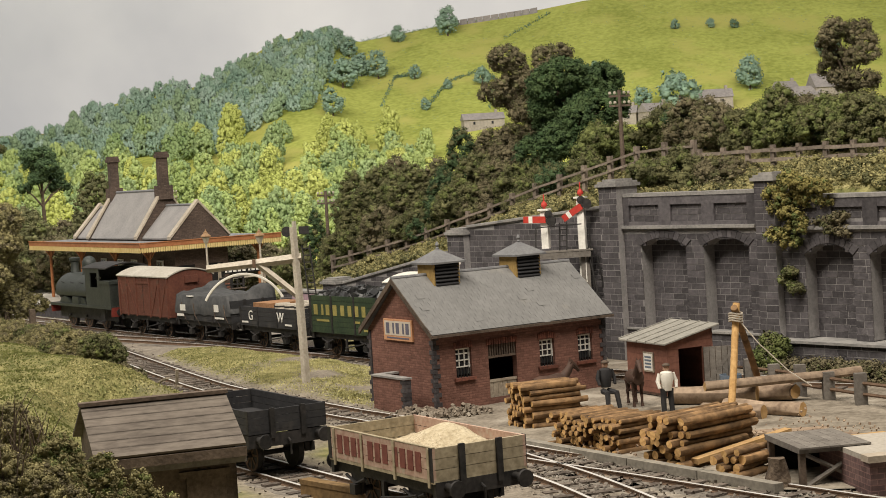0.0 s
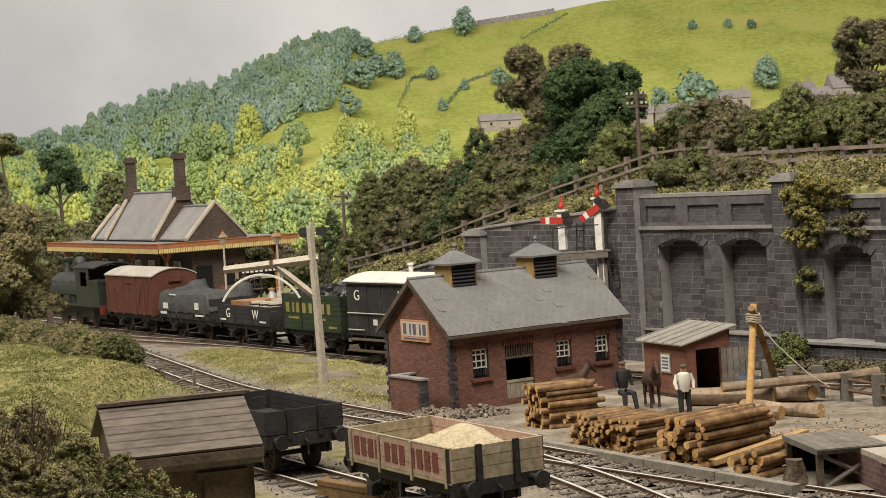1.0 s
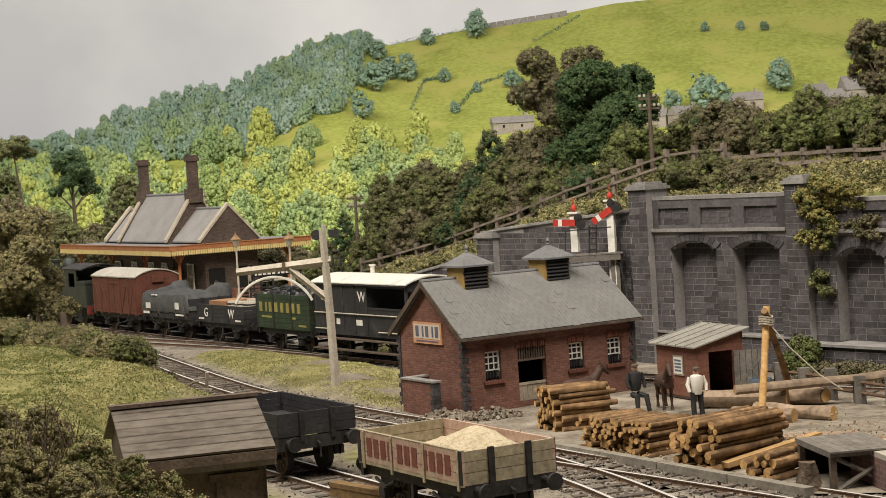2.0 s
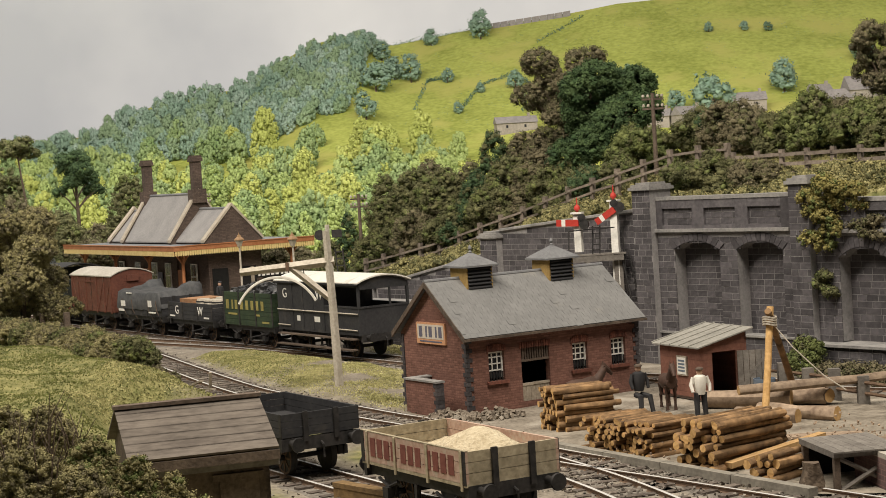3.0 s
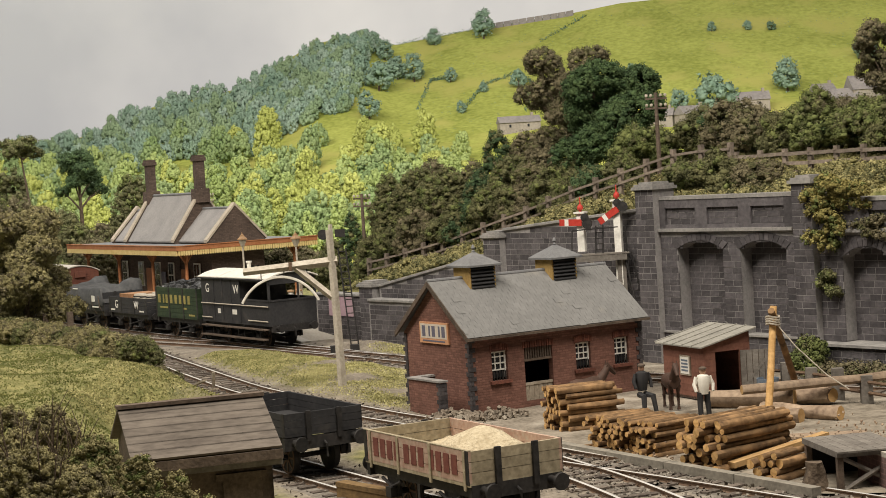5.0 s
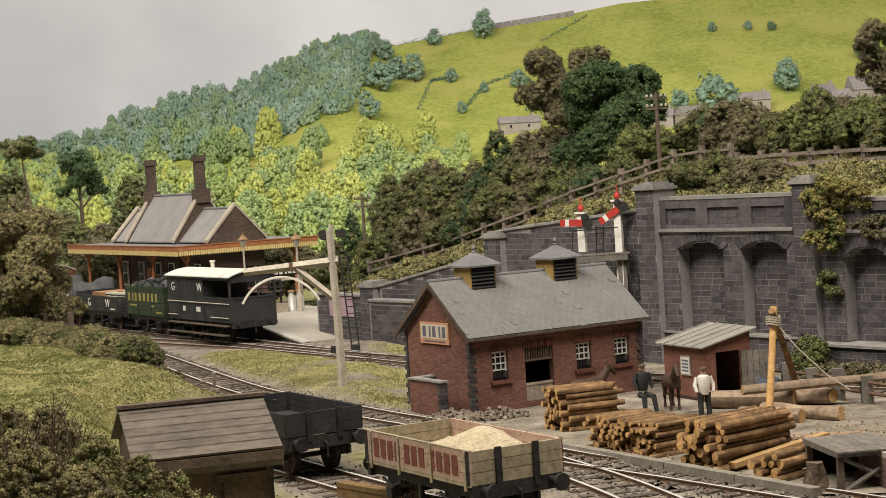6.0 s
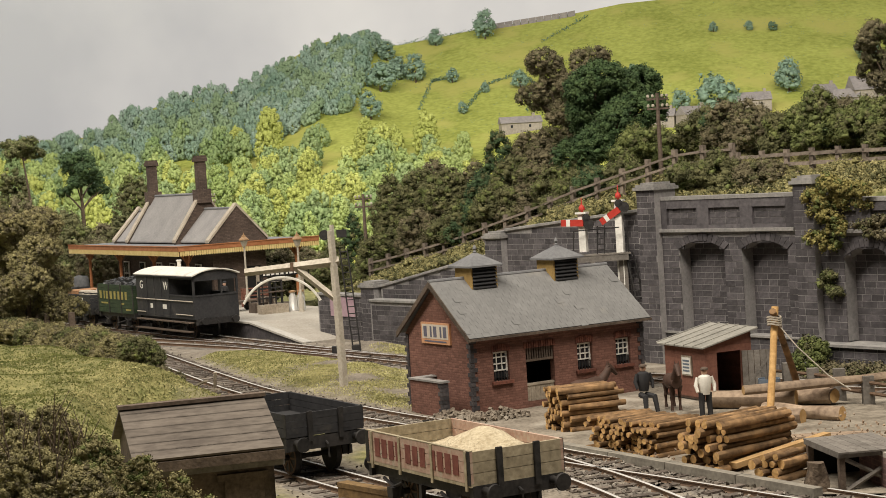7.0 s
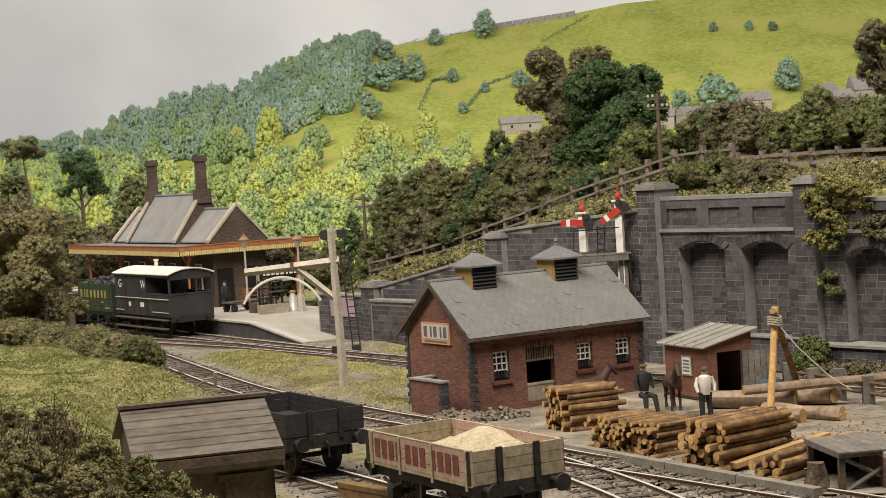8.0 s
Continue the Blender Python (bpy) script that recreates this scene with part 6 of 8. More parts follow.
def tub(x, y):
    t = thing("water_tub", x, y, -0.12, 0, "blue-grey round tub standing on the ground", "tub")
    bm = bmesh.new()
    lathe(bm, [(0.3, 0), (0.36, 0.3), (0.36, 0.62), (0.33, 0.62), (0.32, 0.5)], 16)
    part("body", bm, M["bluegrey"], t, smooth=True)
    bm = bmesh.new()
    lathe(bm, [(0.365, 0.1), (0.38, 0.1), (0.38, 0.16), (0.365, 0.16)], 16)
    part("hoop", bm, M["black"], t)


tub(10.25, 55.9)


def post_fence():
    t = thing("sleeper_fence", 0, 0, 0, 0, "low fence of old sleeper posts and rails", "fence")
    pts = [(10.3, 57.6), (11.0, 56.6), (11.6, 55.6), (12.15, 54.3), (12.7, 52.9), (13.3, 51.4), (14, 50)]
    for i, (x, y) in enumerate(pts):
        part("post", boxes((x - 0.17, x + 0.17, y - 0.14, y + 0.14, -0.3, 0.78 + 0.1 * (i % 2))), M["cabin"], t, "square weathered post", bevel=0.02)
    for (xa, ya), (xb, yb) in zip(pts, pts[1:]):
        for z in (0.25, 0.58):
            bm = bmesh.new()
            tube(bm, [(xa, ya, z), (xb, yb, z)], 0.055, 6)
            part("rail", bm, M["rail"], t)


post_fence()


def dock():
    t = thing("timber_dock", 8.75, 39.6, -0.14, 8, "dark timber loading stage with cross bracing", "dock")
    part("deck", boxes((0, 1.75, 0.0, 2.3, 0.82, 0.92)), M["cabin"], t, "grey plank deck", bevel=0.01)
    for i in range(7):
        part("deck_plank", boxes((0.0 + i * 0.25, 0.24 + i * 0.25, -0.05, 2.32, 0.92, 0.96)), M["cabin"], t, bevel=0.008)
    for x in (0.03, 1.6):
        for y in (0.05, 2.1):
            part("post", boxes((x, x + 0.14, y, y + 0.14, -0.1, 0.82)), M["darkwood"], t)
    for a, b in ((0.15, 1.6), (1.6, 0.15)):
        bm = bmesh.new()
        tube(bm, [(a, 0.1 + 0.04 * (a > 1), 0.02), (b, 0.1 + 0.04 * (a > 1), 0.8)], 0.06, 6)
        part("brace", bm, M["cabin"], t, "weathered diagonal brace")
    # added near-black sheet stands in for the shade under the deck
    part("back_panel", boxes((0.1, 1.7, 2.2, 2.3, -0.1, 0.82)), M["dark"], t)
    d = thing("brick_dock", 10.0, 38.2, -0.14, 8, "purple brick loading dock with pale stone edge", "dock")
    part("wall", boxes((0, 2.6, 0, 3.0, -0.1, 0.78)), M["dockbrick"], d)
    part("edge_stone", boxes((-0.06, 2.6, -0.08, 0.35, 0.78, 0.93)), M["pstone"], d, "pale stone edging", bevel=0.02)
    part("surface", boxes((0, 2.6, 0.35, 3.0, 0.78, 0.9)), M["platform"], d)
    s = thing("bark_heap", 8.3, 39.9, -0.14, 0, "rough brown stump and bark heap beside the dock", "stump")
    bm = bmesh.new()
    lathe(bm, [(0.3, 0), (0.27, 0.25), (0.22, 0.5), (0.2, 0.72)], 11)
    for v in bm.verts:
        v.co += Vector((noise.noise(v.co * 5), noise.noise(v.co * 5 + Vector((3, 0, 0))), 0)) * 0.12
    part("stump", bm, M["bark"], s, smooth=True)


M["dockbrick"] = brick_mat("dock_brick", (0.10, 0.06, 0.06), (0.17, 0.11, 0.10), (1.5, 1.4, 1.35), 0.34, 0.13)
dock()


def yard_edge():
    pts = [Vector(p) for p in ((1.6, 51.3, 0), (2.9, 48.1, 0), (5.4, 43.9, 0), (8.2, 39.25, 0))]
    t = thing("yard_kerb", 0, 0, 0, 0, "grey timber kerb along the yard's edge", "kerb", kind="structure")
    for a, b in zip(pts, pts[1:]):
        d = (b - a)
        n = max(1, round(d.length / 2.2))
        for i in range(n):
            p, q = a + d * (i / n), a + d * ((i + 0.985) / n)
            ob = part("kerb_beam", boxes((0, (q - p).length, -0.14, 0.14, -0.12, 0.1)), M["concrete"], t, bevel=0.02)
            ob.matrix_basis = P(p.x, p.y, 0, math.degrees(math.atan2(d.y, d.x)))
    f = thing("yard_floor", 0, 0, 0, 0, "pale trodden sawdust and earth of the timber yard", "yard", kind="structure")
    bm = bmesh.new()
    ring = [(2.3, 51.5), (3.1, 48.2), (5.5, 44.1), (8.3, 39.4), (14, 38), (16, 47), (12.0, 54), (9.8, 56), (7.0, 53.5)]
    vs = [bm.verts.new((x, y, -0.075)) for x, y in ring]
    bm.faces.new(vs)
    part("surface", bm, M["yardfloor"], f)


M["yardfloor"] = mat("yard_floor", (0.145, 0.123, 0.093), (0.31, 0.27, 0.215), 0.9, 7, 0.95, 0.7, dirt=(0.11, 0.09, 0.068), dirt_size=1.1, dirt_at=0.56, bump_depth=0.05)
yard_edge()


def figurine(x, y, rz, coat, legs, cap, label, sit=False, h=1.72, z=-0.1):
    """A painted miniature figure, one plain mesh."""
    bm = bmesh.new()
    k = h / 1.72
    for s in (-1, 1):
        if sit:
            tube(bm, [(0.1 * s, 0, 0.62 * k), (0.16 * s, -0.42, 0.6 * k), (0.2 * s, -0.5, 0.05)], [0.1, 0.09, 0.07], 7, 1)
        else:
            tube(bm, [(0.1 * s, 0, 0.82 * k), (0.12 * s, 0, 0.42 * k), (0.13 * s, -0.03, 0)], [0.11, 0.09, 0.08], 7, 1)
        tube(bm, [(0.2 * s, 0, 1.36 * k), (0.29 * s, -0.02, 1.1 * k), (0.27 * s, -0.12, 0.86 * k)], [0.075, 0.065, 0.05], 7, 0)
    lathe(bm, [(0.15, 0.76 * k), (0.18, 0.95 * k), (0.22, 1.25 * k), (0.18, 1.4 * k), (0.07, 1.46 * k)], 10, (0, 0), 0)
    lathe(bm, [(0.06, 1.44 * k), (0.1, 1.52 * k), (0.1, 1.6 * k), (0.07, 1.66 * k)], 10, (0, 0), 2)
    lathe(bm, [(0.13, 1.63 * k), (0.12, 1.68 * k), (0.05, 1.72 * k)], 10, (0, -0.02), 3)
    solo("figurine", bm, [coat, legs, M["skin"], cap], P(x, y, z, rz), label, "figurine", smooth=True)


figurine(6.0, 54.2, 20, M["cloth"], M["cloth"], M["darkwood"], "painted miniature figure in black coat and flat cap", True, 1.52)
figurine(7.68, 52.6, 10, M["vanroof"], M["cloth"], M["darkwood"], "painted miniature figure in white shirt and braces", h=1.5)
figurine(-12.45, 98.2, 60, M["cloth"], M["cloth"], M["cloth"], "painted miniature figure in dark uniform on the platform", h=1.75, z=0.66)


def horse(x, y, rz, label, k=0.86):
    bm = bmesh.new()
    tube(bm, [(0.72, 0, 1.05), (0.4, 0, 1.02), (0, 0, 0.98), (-0.4, 0, 1.04), (-0.72, 0, 1.0)], [0.16, 0.27, 0.29, 0.3, 0.18], 10)
    tube(bm, [(-0.55, 0, 1.12), (-0.8, 0, 1.4), (-0.95, 0, 1.62)], [0.2, 0.15, 0.12], 9)
    tube(bm, [(-0.88, 0, 1.68), (-1.08, 0, 1.5), (-1.25, 0, 1.32)], [0.12, 0.1, 0.06], 8)
    for s in (-1, 1):
        tube(bm, [(-0.9, 0.06 * s, 1.7), (-0.9, 0.07 * s, 1.84)], [0.04, 0.01], 5)
        for xx in (-0.5, 0.52):
            tube(bm, [(xx, 0.15 * s, 0.9), (xx + 0.03, 0.15 * s, 0.45), (xx, 0.15 * s, 0.0)], [0.12, 0.065, 0.07], 7)
    tube(bm, [(0.8, 0, 1.1), (0.95, 0, 0.8), (0.93, 0, 0.4)], [0.07, 0.09, 0.04], 6)
    bmesh.ops.scale(bm, vec=(k, k, k), verts=bm.verts)
    solo("horse_figurine", bm, M["horse"], P(x, y, -0.1, rz), label, "horse figurine", smooth=True)


horse(6.95, 54.6, 95, "dark brown model horse standing in harness")
horse(4.3, 54.7, 205, "brown model horse beside the goods shed wall")


# ---------------------------------------------------------------- foreground hut
def lineside_hut():
    t = thing("lineside_hut", -3.72, 37.2, -0.14, 17, "dark timber lineside hut with weathered plank roof", "hut")
    L, D = 3.2, 3.7
    for y in (0.25, D - 0.35):
        part("wall", boxes((-L + 0.15, -0.15, y, y + 0.1, 0, 2.3)), M["darkwood"], t)
    for x in (-L + 0.15, -0.25):
        bm = bmesh.new()
        prism(bm, [(x, 0.25, 0), (x, D - 0.25, 0), (x, D - 0.25, 2.25), (x, D / 2, 3.1), (x, 0.25, 2.25)], (0.1, 0, 0))
        part("end_wall", bm, M["darkwood"], t)
    part("door", boxes((-1.25, -0.4, 0.2, 0.25, 0.05, 1.62)), M["darkwood"], t, "dark brown hut door", bevel=0.02)
    part("door_lintel", boxes((-1.4, -0.3, 0.17, 0.26, 1.62, 1.76)), M["darkwood"], t)
    slope = math.atan2(0.9, D / 2)
    run = math.hypot(0.9, D / 2) + 0.12
    n = 7
    for side in (0, 1):
        base = Matrix.Translation((0, -0.1 if side == 0 else D + 0.1, 2.25)) @ (Matrix.Rotation(slope, 4, "X") if side == 0 else Matrix.Rotation(math.pi, 4, "Z") @ Matrix.Rotation(slope, 4, "X"))
        for i in range(n):
            bm = bmesh.new()
            a, b = run * i / n, run * (i + 1) / n + 0.05
            xs = (-L, 0.02) if side == 0 else (-0.02, L)
            box(bm, xs[0], xs[1], a, b, 0.0, 0.05, 0, base @ Matrix.Rotation(radians(-1.6), 4, "X"))
            part("roof_board", bm, M["roofboard"], t, bevel=0.01)
    bm = bmesh.new()
    box(bm, -L - 0.03, 0.05, D / 2 - 0.14, D / 2 + 0.14, 3.17, 3.25)
    part("ridge_board", bm, M["darkwood"], t, bevel=0.02)
    part("eave_board", boxes((-L, 0.03, -0.14, -0.06, 2.02, 2.22)), M["darkwood"], t, bevel=0.015)
    part("eave_board", boxes((-L + 0.1, 0.03, -0.04, 0.06, 1.88, 2.04)), M["cabin"], t, bevel=0.015)


M["rusty"] = mat("rusty_baulk", (0.12, 0.075, 0.035), (0.22, 0.14, 0.06), 0.5, 8, 0.85, 0.4)
M["roofboard"] = mat("roof_boards", (0.085, 0.07, 0.058), (0.165, 0.14, 0.115), 0.5, 9, 0.9, 0.5, stretch=(0.4, 1, 1), vary="object", amount=0.12)
lineside_hut()
solo("timber_baulk", boxes((0, 4.3, -0.15, 0.15, 0.0, 0.42), (0, 4.3, -0.17, -0.15, 0.3, 0.42)), M["rusty"], P(-2.85, 43.0, -0.14, -52), "rusty brown baulk lying beside the siding", "baulk", bevel=0.02)


# ---------------------------------------------------------------- loading gauge, signals, poles and lamps
def loading_gauge():
    t = thing("loading_gauge", -3.95, 64.0, -0.1, 0, "weathered timber loading gauge with hanging iron arc", "loading gauge")
    bm = bmesh.new()
    tube(bm, [(0, 0, -0.2), (-0.05, 0, 3.0), (-0.14, 0, 6.0)], [0.165, 0.15, 0.13], 4)
    part("post", bm, M["postwood"], t, "tall square grey post")
    bm = bmesh.new()
    tube(bm, [(-3.4, 0.1, 4.64), (-1.6, 0.1, 4.74), (0.1, 0.1, 4.85)], [0.14, 0.16, 0.18], 4)
    part("arm", bm, M["postwood"], t, "long horizontal timber arm")
    bm = bmesh.new()
    tube(bm, [(-0.05, 0.1, 3.4), (-1.45, 0.1, 4.66)], 0.13, 4)
    part("strut", bm, M["postwood"], t)
    part("arm_strap", boxes((-1.7, -1.58, -0.08, 0.28, 4.58, 4.9)), M["rail"], t)
    for x in (-2.75, -1.9, -1.05):
        bm = bmesh.new()
        rod(bm, (x, 0.1, 4.2 + 0.12 * (x == -1.9)), (x, 0.1, 4.66), 0.02, seg=5)
        part("hanger", bm, M["black"], t)
    for k, (a0, a1) in enumerate(((2.62, 2.0), (2.0, 1.14), (1.14, 0.5))):
        bm = bmesh.new()
        tube(bm, [(-2.1 + 1.62 * math.cos(a), 0.1, 2.58 + 1.80 * math.sin(a)) for a in np.linspace(a0, a1, 12)], 0.052, 5)
        part("gauge_arc", bm, M["vanroof"], t, "pale curved iron gauge bar")


loading_gauge()


def signal_post(x, y, z0, h, arm_angle, name, label, white_h):
    t = thing(name, x, y, z0, WALL_YAW + 30, label, "signal", "signals")
    part("post", boxes((-0.14, 0.14, -0.14, 0.14, 0, h)), M["white"], t, "white painted square post", bevel=0.02)
    part("post_cap", boxes((-0.22, 0.22, -0.22, 0.22, h, h + 0.07)), M["white"], t, bevel=0.02)
    bm = bmesh.new()
    lathe(bm, [(0.05, h + 0.07), (0.05, h + 0.12), (0.12, h + 0.17), (0.13, h + 0.23), (0.09, h + 0.32), (0.03, h + 0.37), (0.02, h + 0.62), (0.0, h + 0.66)], 12)
    part("finial", bm, [M["red"]], t, "red ball and spike finial", smooth=True)
    a = part("arm", boxes((-0.82, 0.1, -0.03, 0.03, -0.13, 0.13)), M["red"], t, "red signal arm with white stripe", P(0.0, -0.2, h - 0.35, 0, 0, arm_angle))
    part("stripe", boxes((-0.6, -0.44, -0.034, -0.03, -0.13, 0.13)), M["white"], a)
    bm = bmesh.new()
    rod(bm, (0.32, -0.04, -0.05), (0.32, 0.04, -0.05), 0.2, seg=14)
    rod(bm, (0.22, -0.04, 0.2), (0.22, 0.04, 0.2), 0.16, seg=14)
    part("spectacle", bm, M["black"], a, "black round spectacle", smooth=True)
    return t


def bracket_signal():
    signal_post(5.55, 68.5, 4.3, 1.5, 2, "stop_signal", "white signal post with level red arm", 1.2)
    signal_post(7.0, 68.5, 2.9, 3.3, -32, "lowered_signal", "taller white signal post with lowered red arm", 2)
    t = thing("signal_bracket", 7.05, 68.5, -0.1, 0, "weathered timber signal bracket with landing and ladder", "signal bracket")
    part("main_post", boxes((-0.17, 0.17, -0.17, 0.17, 0, 4.3)), M["cabin"], t)
    part("landing", boxes((-2.0, 0.3, -0.35, 0.35, 4.24, 4.3)), M["cabin"], t, "grey plank landing")
    for y in (-0.3, 0.3):
        part("beam", boxes((-1.9, 0.2, y - 0.06, y + 0.06, 4.0, 4.22)), M["cabin"], t)
        bm = bmesh.new()
        tube(bm, [(-1.3, y, 4.05), (-0.05, y, 3.0)], 0.07, 5)
        part("brace", bm, M["cabin"], t)
    bm = bmesh.new()
    tube(bm, [(-1.9, -0.33, 5.25), (-0.1, -0.33, 5.3)], 0.025, 5)
    tube(bm, [(-1.95, -0.33, 4.3), (-1.9, -0.33, 5.25)], 0.025, 5)
    part("handrail", bm, M["black"], t)
    bm = bmesh.new()
    for x in (-1.0, -0.72):
        tube(bm, [(x, -0.2, 4.3), (x + 0.06, -0.2, 5.4)], 0.03, 5)
    for i in range(5):
        tube(bm, [(-1.0, -0.2, 4.45 + i * 0.22), (-0.7, -0.2, 4.45 + i * 0.22)], 0.02, 5)
    part("short_ladder", bm, M["black"], t)
    bm = bmesh.new()
    tube(bm, [(0.35, -0.3, 0), (0.2, -0.25, 5.3)], 0.03, 5)
    part("drop_rod", bm, M["black"], t)
    bm = bmesh.new()
    for x in (0.45, 0.75):
        tube(bm, [(x + 0.35, -0.7, 0), (x - 0.35, -0.2, 4.3)], 0.03, 5)
    for i in range(14):
        f = i / 14
        tube(bm, [(0.8 - 0.7 * f, -0.7 + 0.5 * f, 4.3 * f), (1.1 - 0.7 * f, -0.7 + 0.5 * f, 4.3 * f)], 0.02, 5)
    part("long_ladder", bm, M["black"], t)


bracket_signal()


def platform_signal():
    t = thing("platform_signal", -4.5, 79.3, -0.1, 0, "slim pale signal post with black iron ladder", "signal")
    bm = bmesh.new()
    tube(bm, [(-0.45, 0, 0), (-0.5, 0, 5.8)], [0.12, 0.1], 4)
    part("post", bm, M["postwood"], t)
    bm = bmesh.new()
    for x in (0, 0.34):
        tube(bm, [(x + 0.15, -0.5, 0.05), (x - 0.2, -0.1, 4.7)], 0.035, 5)
    for i in range(15):
        f = (i + 0.5) / 15
        tube(bm, [(0.15 - 0.35 * f, -0.5 + 0.4 * f, 4.7 * f), (0.49 - 0.35 * f, -0.5 + 0.4 * f, 4.7 * f)], 0.025, 5)
    part("ladder", bm, M["black"], t, "black iron ladder")
    part("lamp_case", boxes((-0.3, 0.15, -0.1, 0.1, 5.2, 5.55)), M["black"], t, bevel=0.03)
    bm = bmesh.new()
    rod(bm, (-0.85, -0.12, 5.35), (-0.85, 0.0, 5.35), 0.24, seg=14)
    part("balance_disc", bm, M["black"], t)
    for x in (-0.6, 0.3):
        part("base_block", boxes((x - 0.2, x + 0.2, -0.7, -0.3, 0, 0.3)), M["black"], t, bevel=0.05)


platform_signal()


def telegraph_pole(x, y, z, h, label):
    t = thing("telegraph_pole", x, y, z, WALL_YAW + 60, label, "telegraph pole", "telegraph poles")
    bm = bmesh.new()
    rod(bm, (0, 0, -0.5), (0, 0, h), 0.11, 0.075, 8)
    part("pole", bm, M["darkwood"], t, smooth=True)
    for zz in (h - 0.25, h - 0.65):
        part("cross_arm", boxes((-0.45, 0.45, -0.04, 0.04, zz - 0.04, zz + 0.04)), M["darkwood"], t)
        for xx in (-0.4, -0.2, 0.2, 0.4):
            bm = bmesh.new()
            lathe(bm, [(0.02, zz + 0.06), (0.06, zz + 0.1), (0.06, zz + 0.18), (0.02, zz + 0.2)], 8, (xx, 0))
            part("insulator", bm, M["postwood"], t)


telegraph_pole(-3.95, 90.0, 2.3, 4.6, "dark telegraph pole with two cross arms")
telegraph_pole(9.25, 72.3, 6.6, 3.9, "dark telegraph pole standing on the bank")
telegraph_pole(-16.4, 124.0, 2.0, 5.3, "small dark telegraph pole behind the station")


def platform_lamp(x, y):
    t = thing("platform_lamp", x, y, 0.62, 0, "platform lamp post with copper lantern", "lamp")
    bm = bmesh.new()
    lathe(bm, [(0.16, 0), (0.14, 0.8), (0.08, 0.9), (0.06, 1.3), (0.055, 3.55), (0.1, 3.6)], 10)
    part("column", bm, M["postwood"], t, smooth=True)
    bm = bmesh.new()
    lathe(bm, [(0.11, 3.62), (0.24, 3.98)], 4)
    part("lantern_glass", bm, M["lampglass"], t, "pale glass lantern")
    bm = bmesh.new()
    lathe(bm, [(0.30, 3.98), (0.29, 4.03), (0.13, 4.18), (0.10, 4.26), (0.04, 4.3), (0.02, 4.42)], 4)
    part("lantern_roof", bm, M["copper"], t, "copper lantern roof")


platform_lamp(-11.3, 99.2)
platform_lamp(-7.9, 94.8)


def platform_things():
    t = thing("luggage_trolley", -11.6, 98.2, 0.65, 40, "low dark luggage trolley on the platform", "trolley")
    part("deck", boxes((-1.0, 1.0, -0.45, 0.45, 0.5, 0.58)), M["darkwood"], t)
    for x in (-0.7, 0.7):
        for y in (-0.4, 0.4):
            bm = bmesh.new()
            rod(bm, (x, y - 0.04, 0.22), (x, y + 0.04, 0.22), 0.22, seg=12)
            part("wheel", bm, M["black"], t, smooth=True)
            part("leg", boxes((x - 0.05, x + 0.05, y - 0.04, y + 0.04, 0.3, 0.5)), M["black"], t)
    s = thing("station_sign", -9.3, 98.3, 0.65, 33, "station name board on two posts", "sign")
    for x in (-1.4, 1.4):
        part("post", boxes((x - 0.07, x + 0.07, -0.07, 0.07, 0, 2.5)), M["wood"], s)
    part("board", boxes((-1.3, 1.3, -0.05, 0.05, 1.85, 2.3)), M["dark"], s, "dark name board")
    for i in range(8):
        part("letter_bar", boxes((-1.15 + i * 0.29, -0.95 + i * 0.29, -0.065, -0.05, 1.93, 2.22)), M["white"], s, "white bar")
    part("lower_rail", boxes((-1.3, 1.3, -0.05, 0.05, 1.55, 1.65)), M["postwood"], s)
    for k, (x, y) in enumerate(((-8.43, 95.7), (-8.0, 95.9))):
        c = thing("milk_churn", x, y, 0.65, 0, "pale metal milk churn on the platform", "churn", "milk churns")
        bm = bmesh.new()
        lathe(bm, [(0.27, 0), (0.27, 0.1), (0.24, 0.14), (0.22, 0.75), (0.14, 0.95), (0.15, 1.05)], 14)
        part("body", bm, M["churn"], c, smooth=True)
        bm = bmesh.new()
        lathe(bm, [(0.2, 1.04), (0.2, 1.12), (0.05, 1.16)], 14)
        part("lid", bm, M["copper"], c)
    b = thing("low_truck", -8.2, 95.75, 0.62, 33, "flat barrow under the milk churns", "barrow")
    part("deck", boxes((-0.8, 0.8, -0.5, 0.5, 0.0, 0.03)), M["cabin"], b)
    c = thing("planter_crate", -9.45, 95.0, 0.65, 33, "wooden crate with plants by the name board", "crate")
    part("box", boxes((-0.8, 0.8, -0.3, 0.3, 0, 0.5)), M["wood"], c, bevel=0.03)
    for i in range(4):
        bm = bmesh.new()
        tube(bm, [(-0.6 + i * 0.4, 0, 0.5), (-0.6 + i * 0.4, 0, 1.7)], 0.04, 5)
        part("stake", bm, M["black"], c)
    part("shelf", boxes((-0.7, 0.7, -0.15, 0.15, 1.15, 1.2)), M["darkwood"], c)
    for x, y, w, d, h in ((-10.3, 96.2, 0.5, 0.4, 0.55), (-10.0, 96.9, 0.42, 0.36, 0.8), (-9.1, 96.6, 0.6, 0.4, 0.45)):
        k = thing("parcel_crate", x, y, 0.66, 33, "dark brown wooden parcel crate on the platform", "crate", "parcel crates")
        part("body", boxes((-w, w, -d, d, 0, h)), M["darkwood"], k, bevel=0.02)
        for u in (-w * 0.7, w * 0.7):
            part("batten", boxes((u - 0.05, u + 0.05, -d - 0.03, -d, 0, h)), M["wood"], k)
    f = thing("luggage_rack", -9.6, 95.8, 0.66, 33, "tall black iron luggage rack on the platform", "rack")
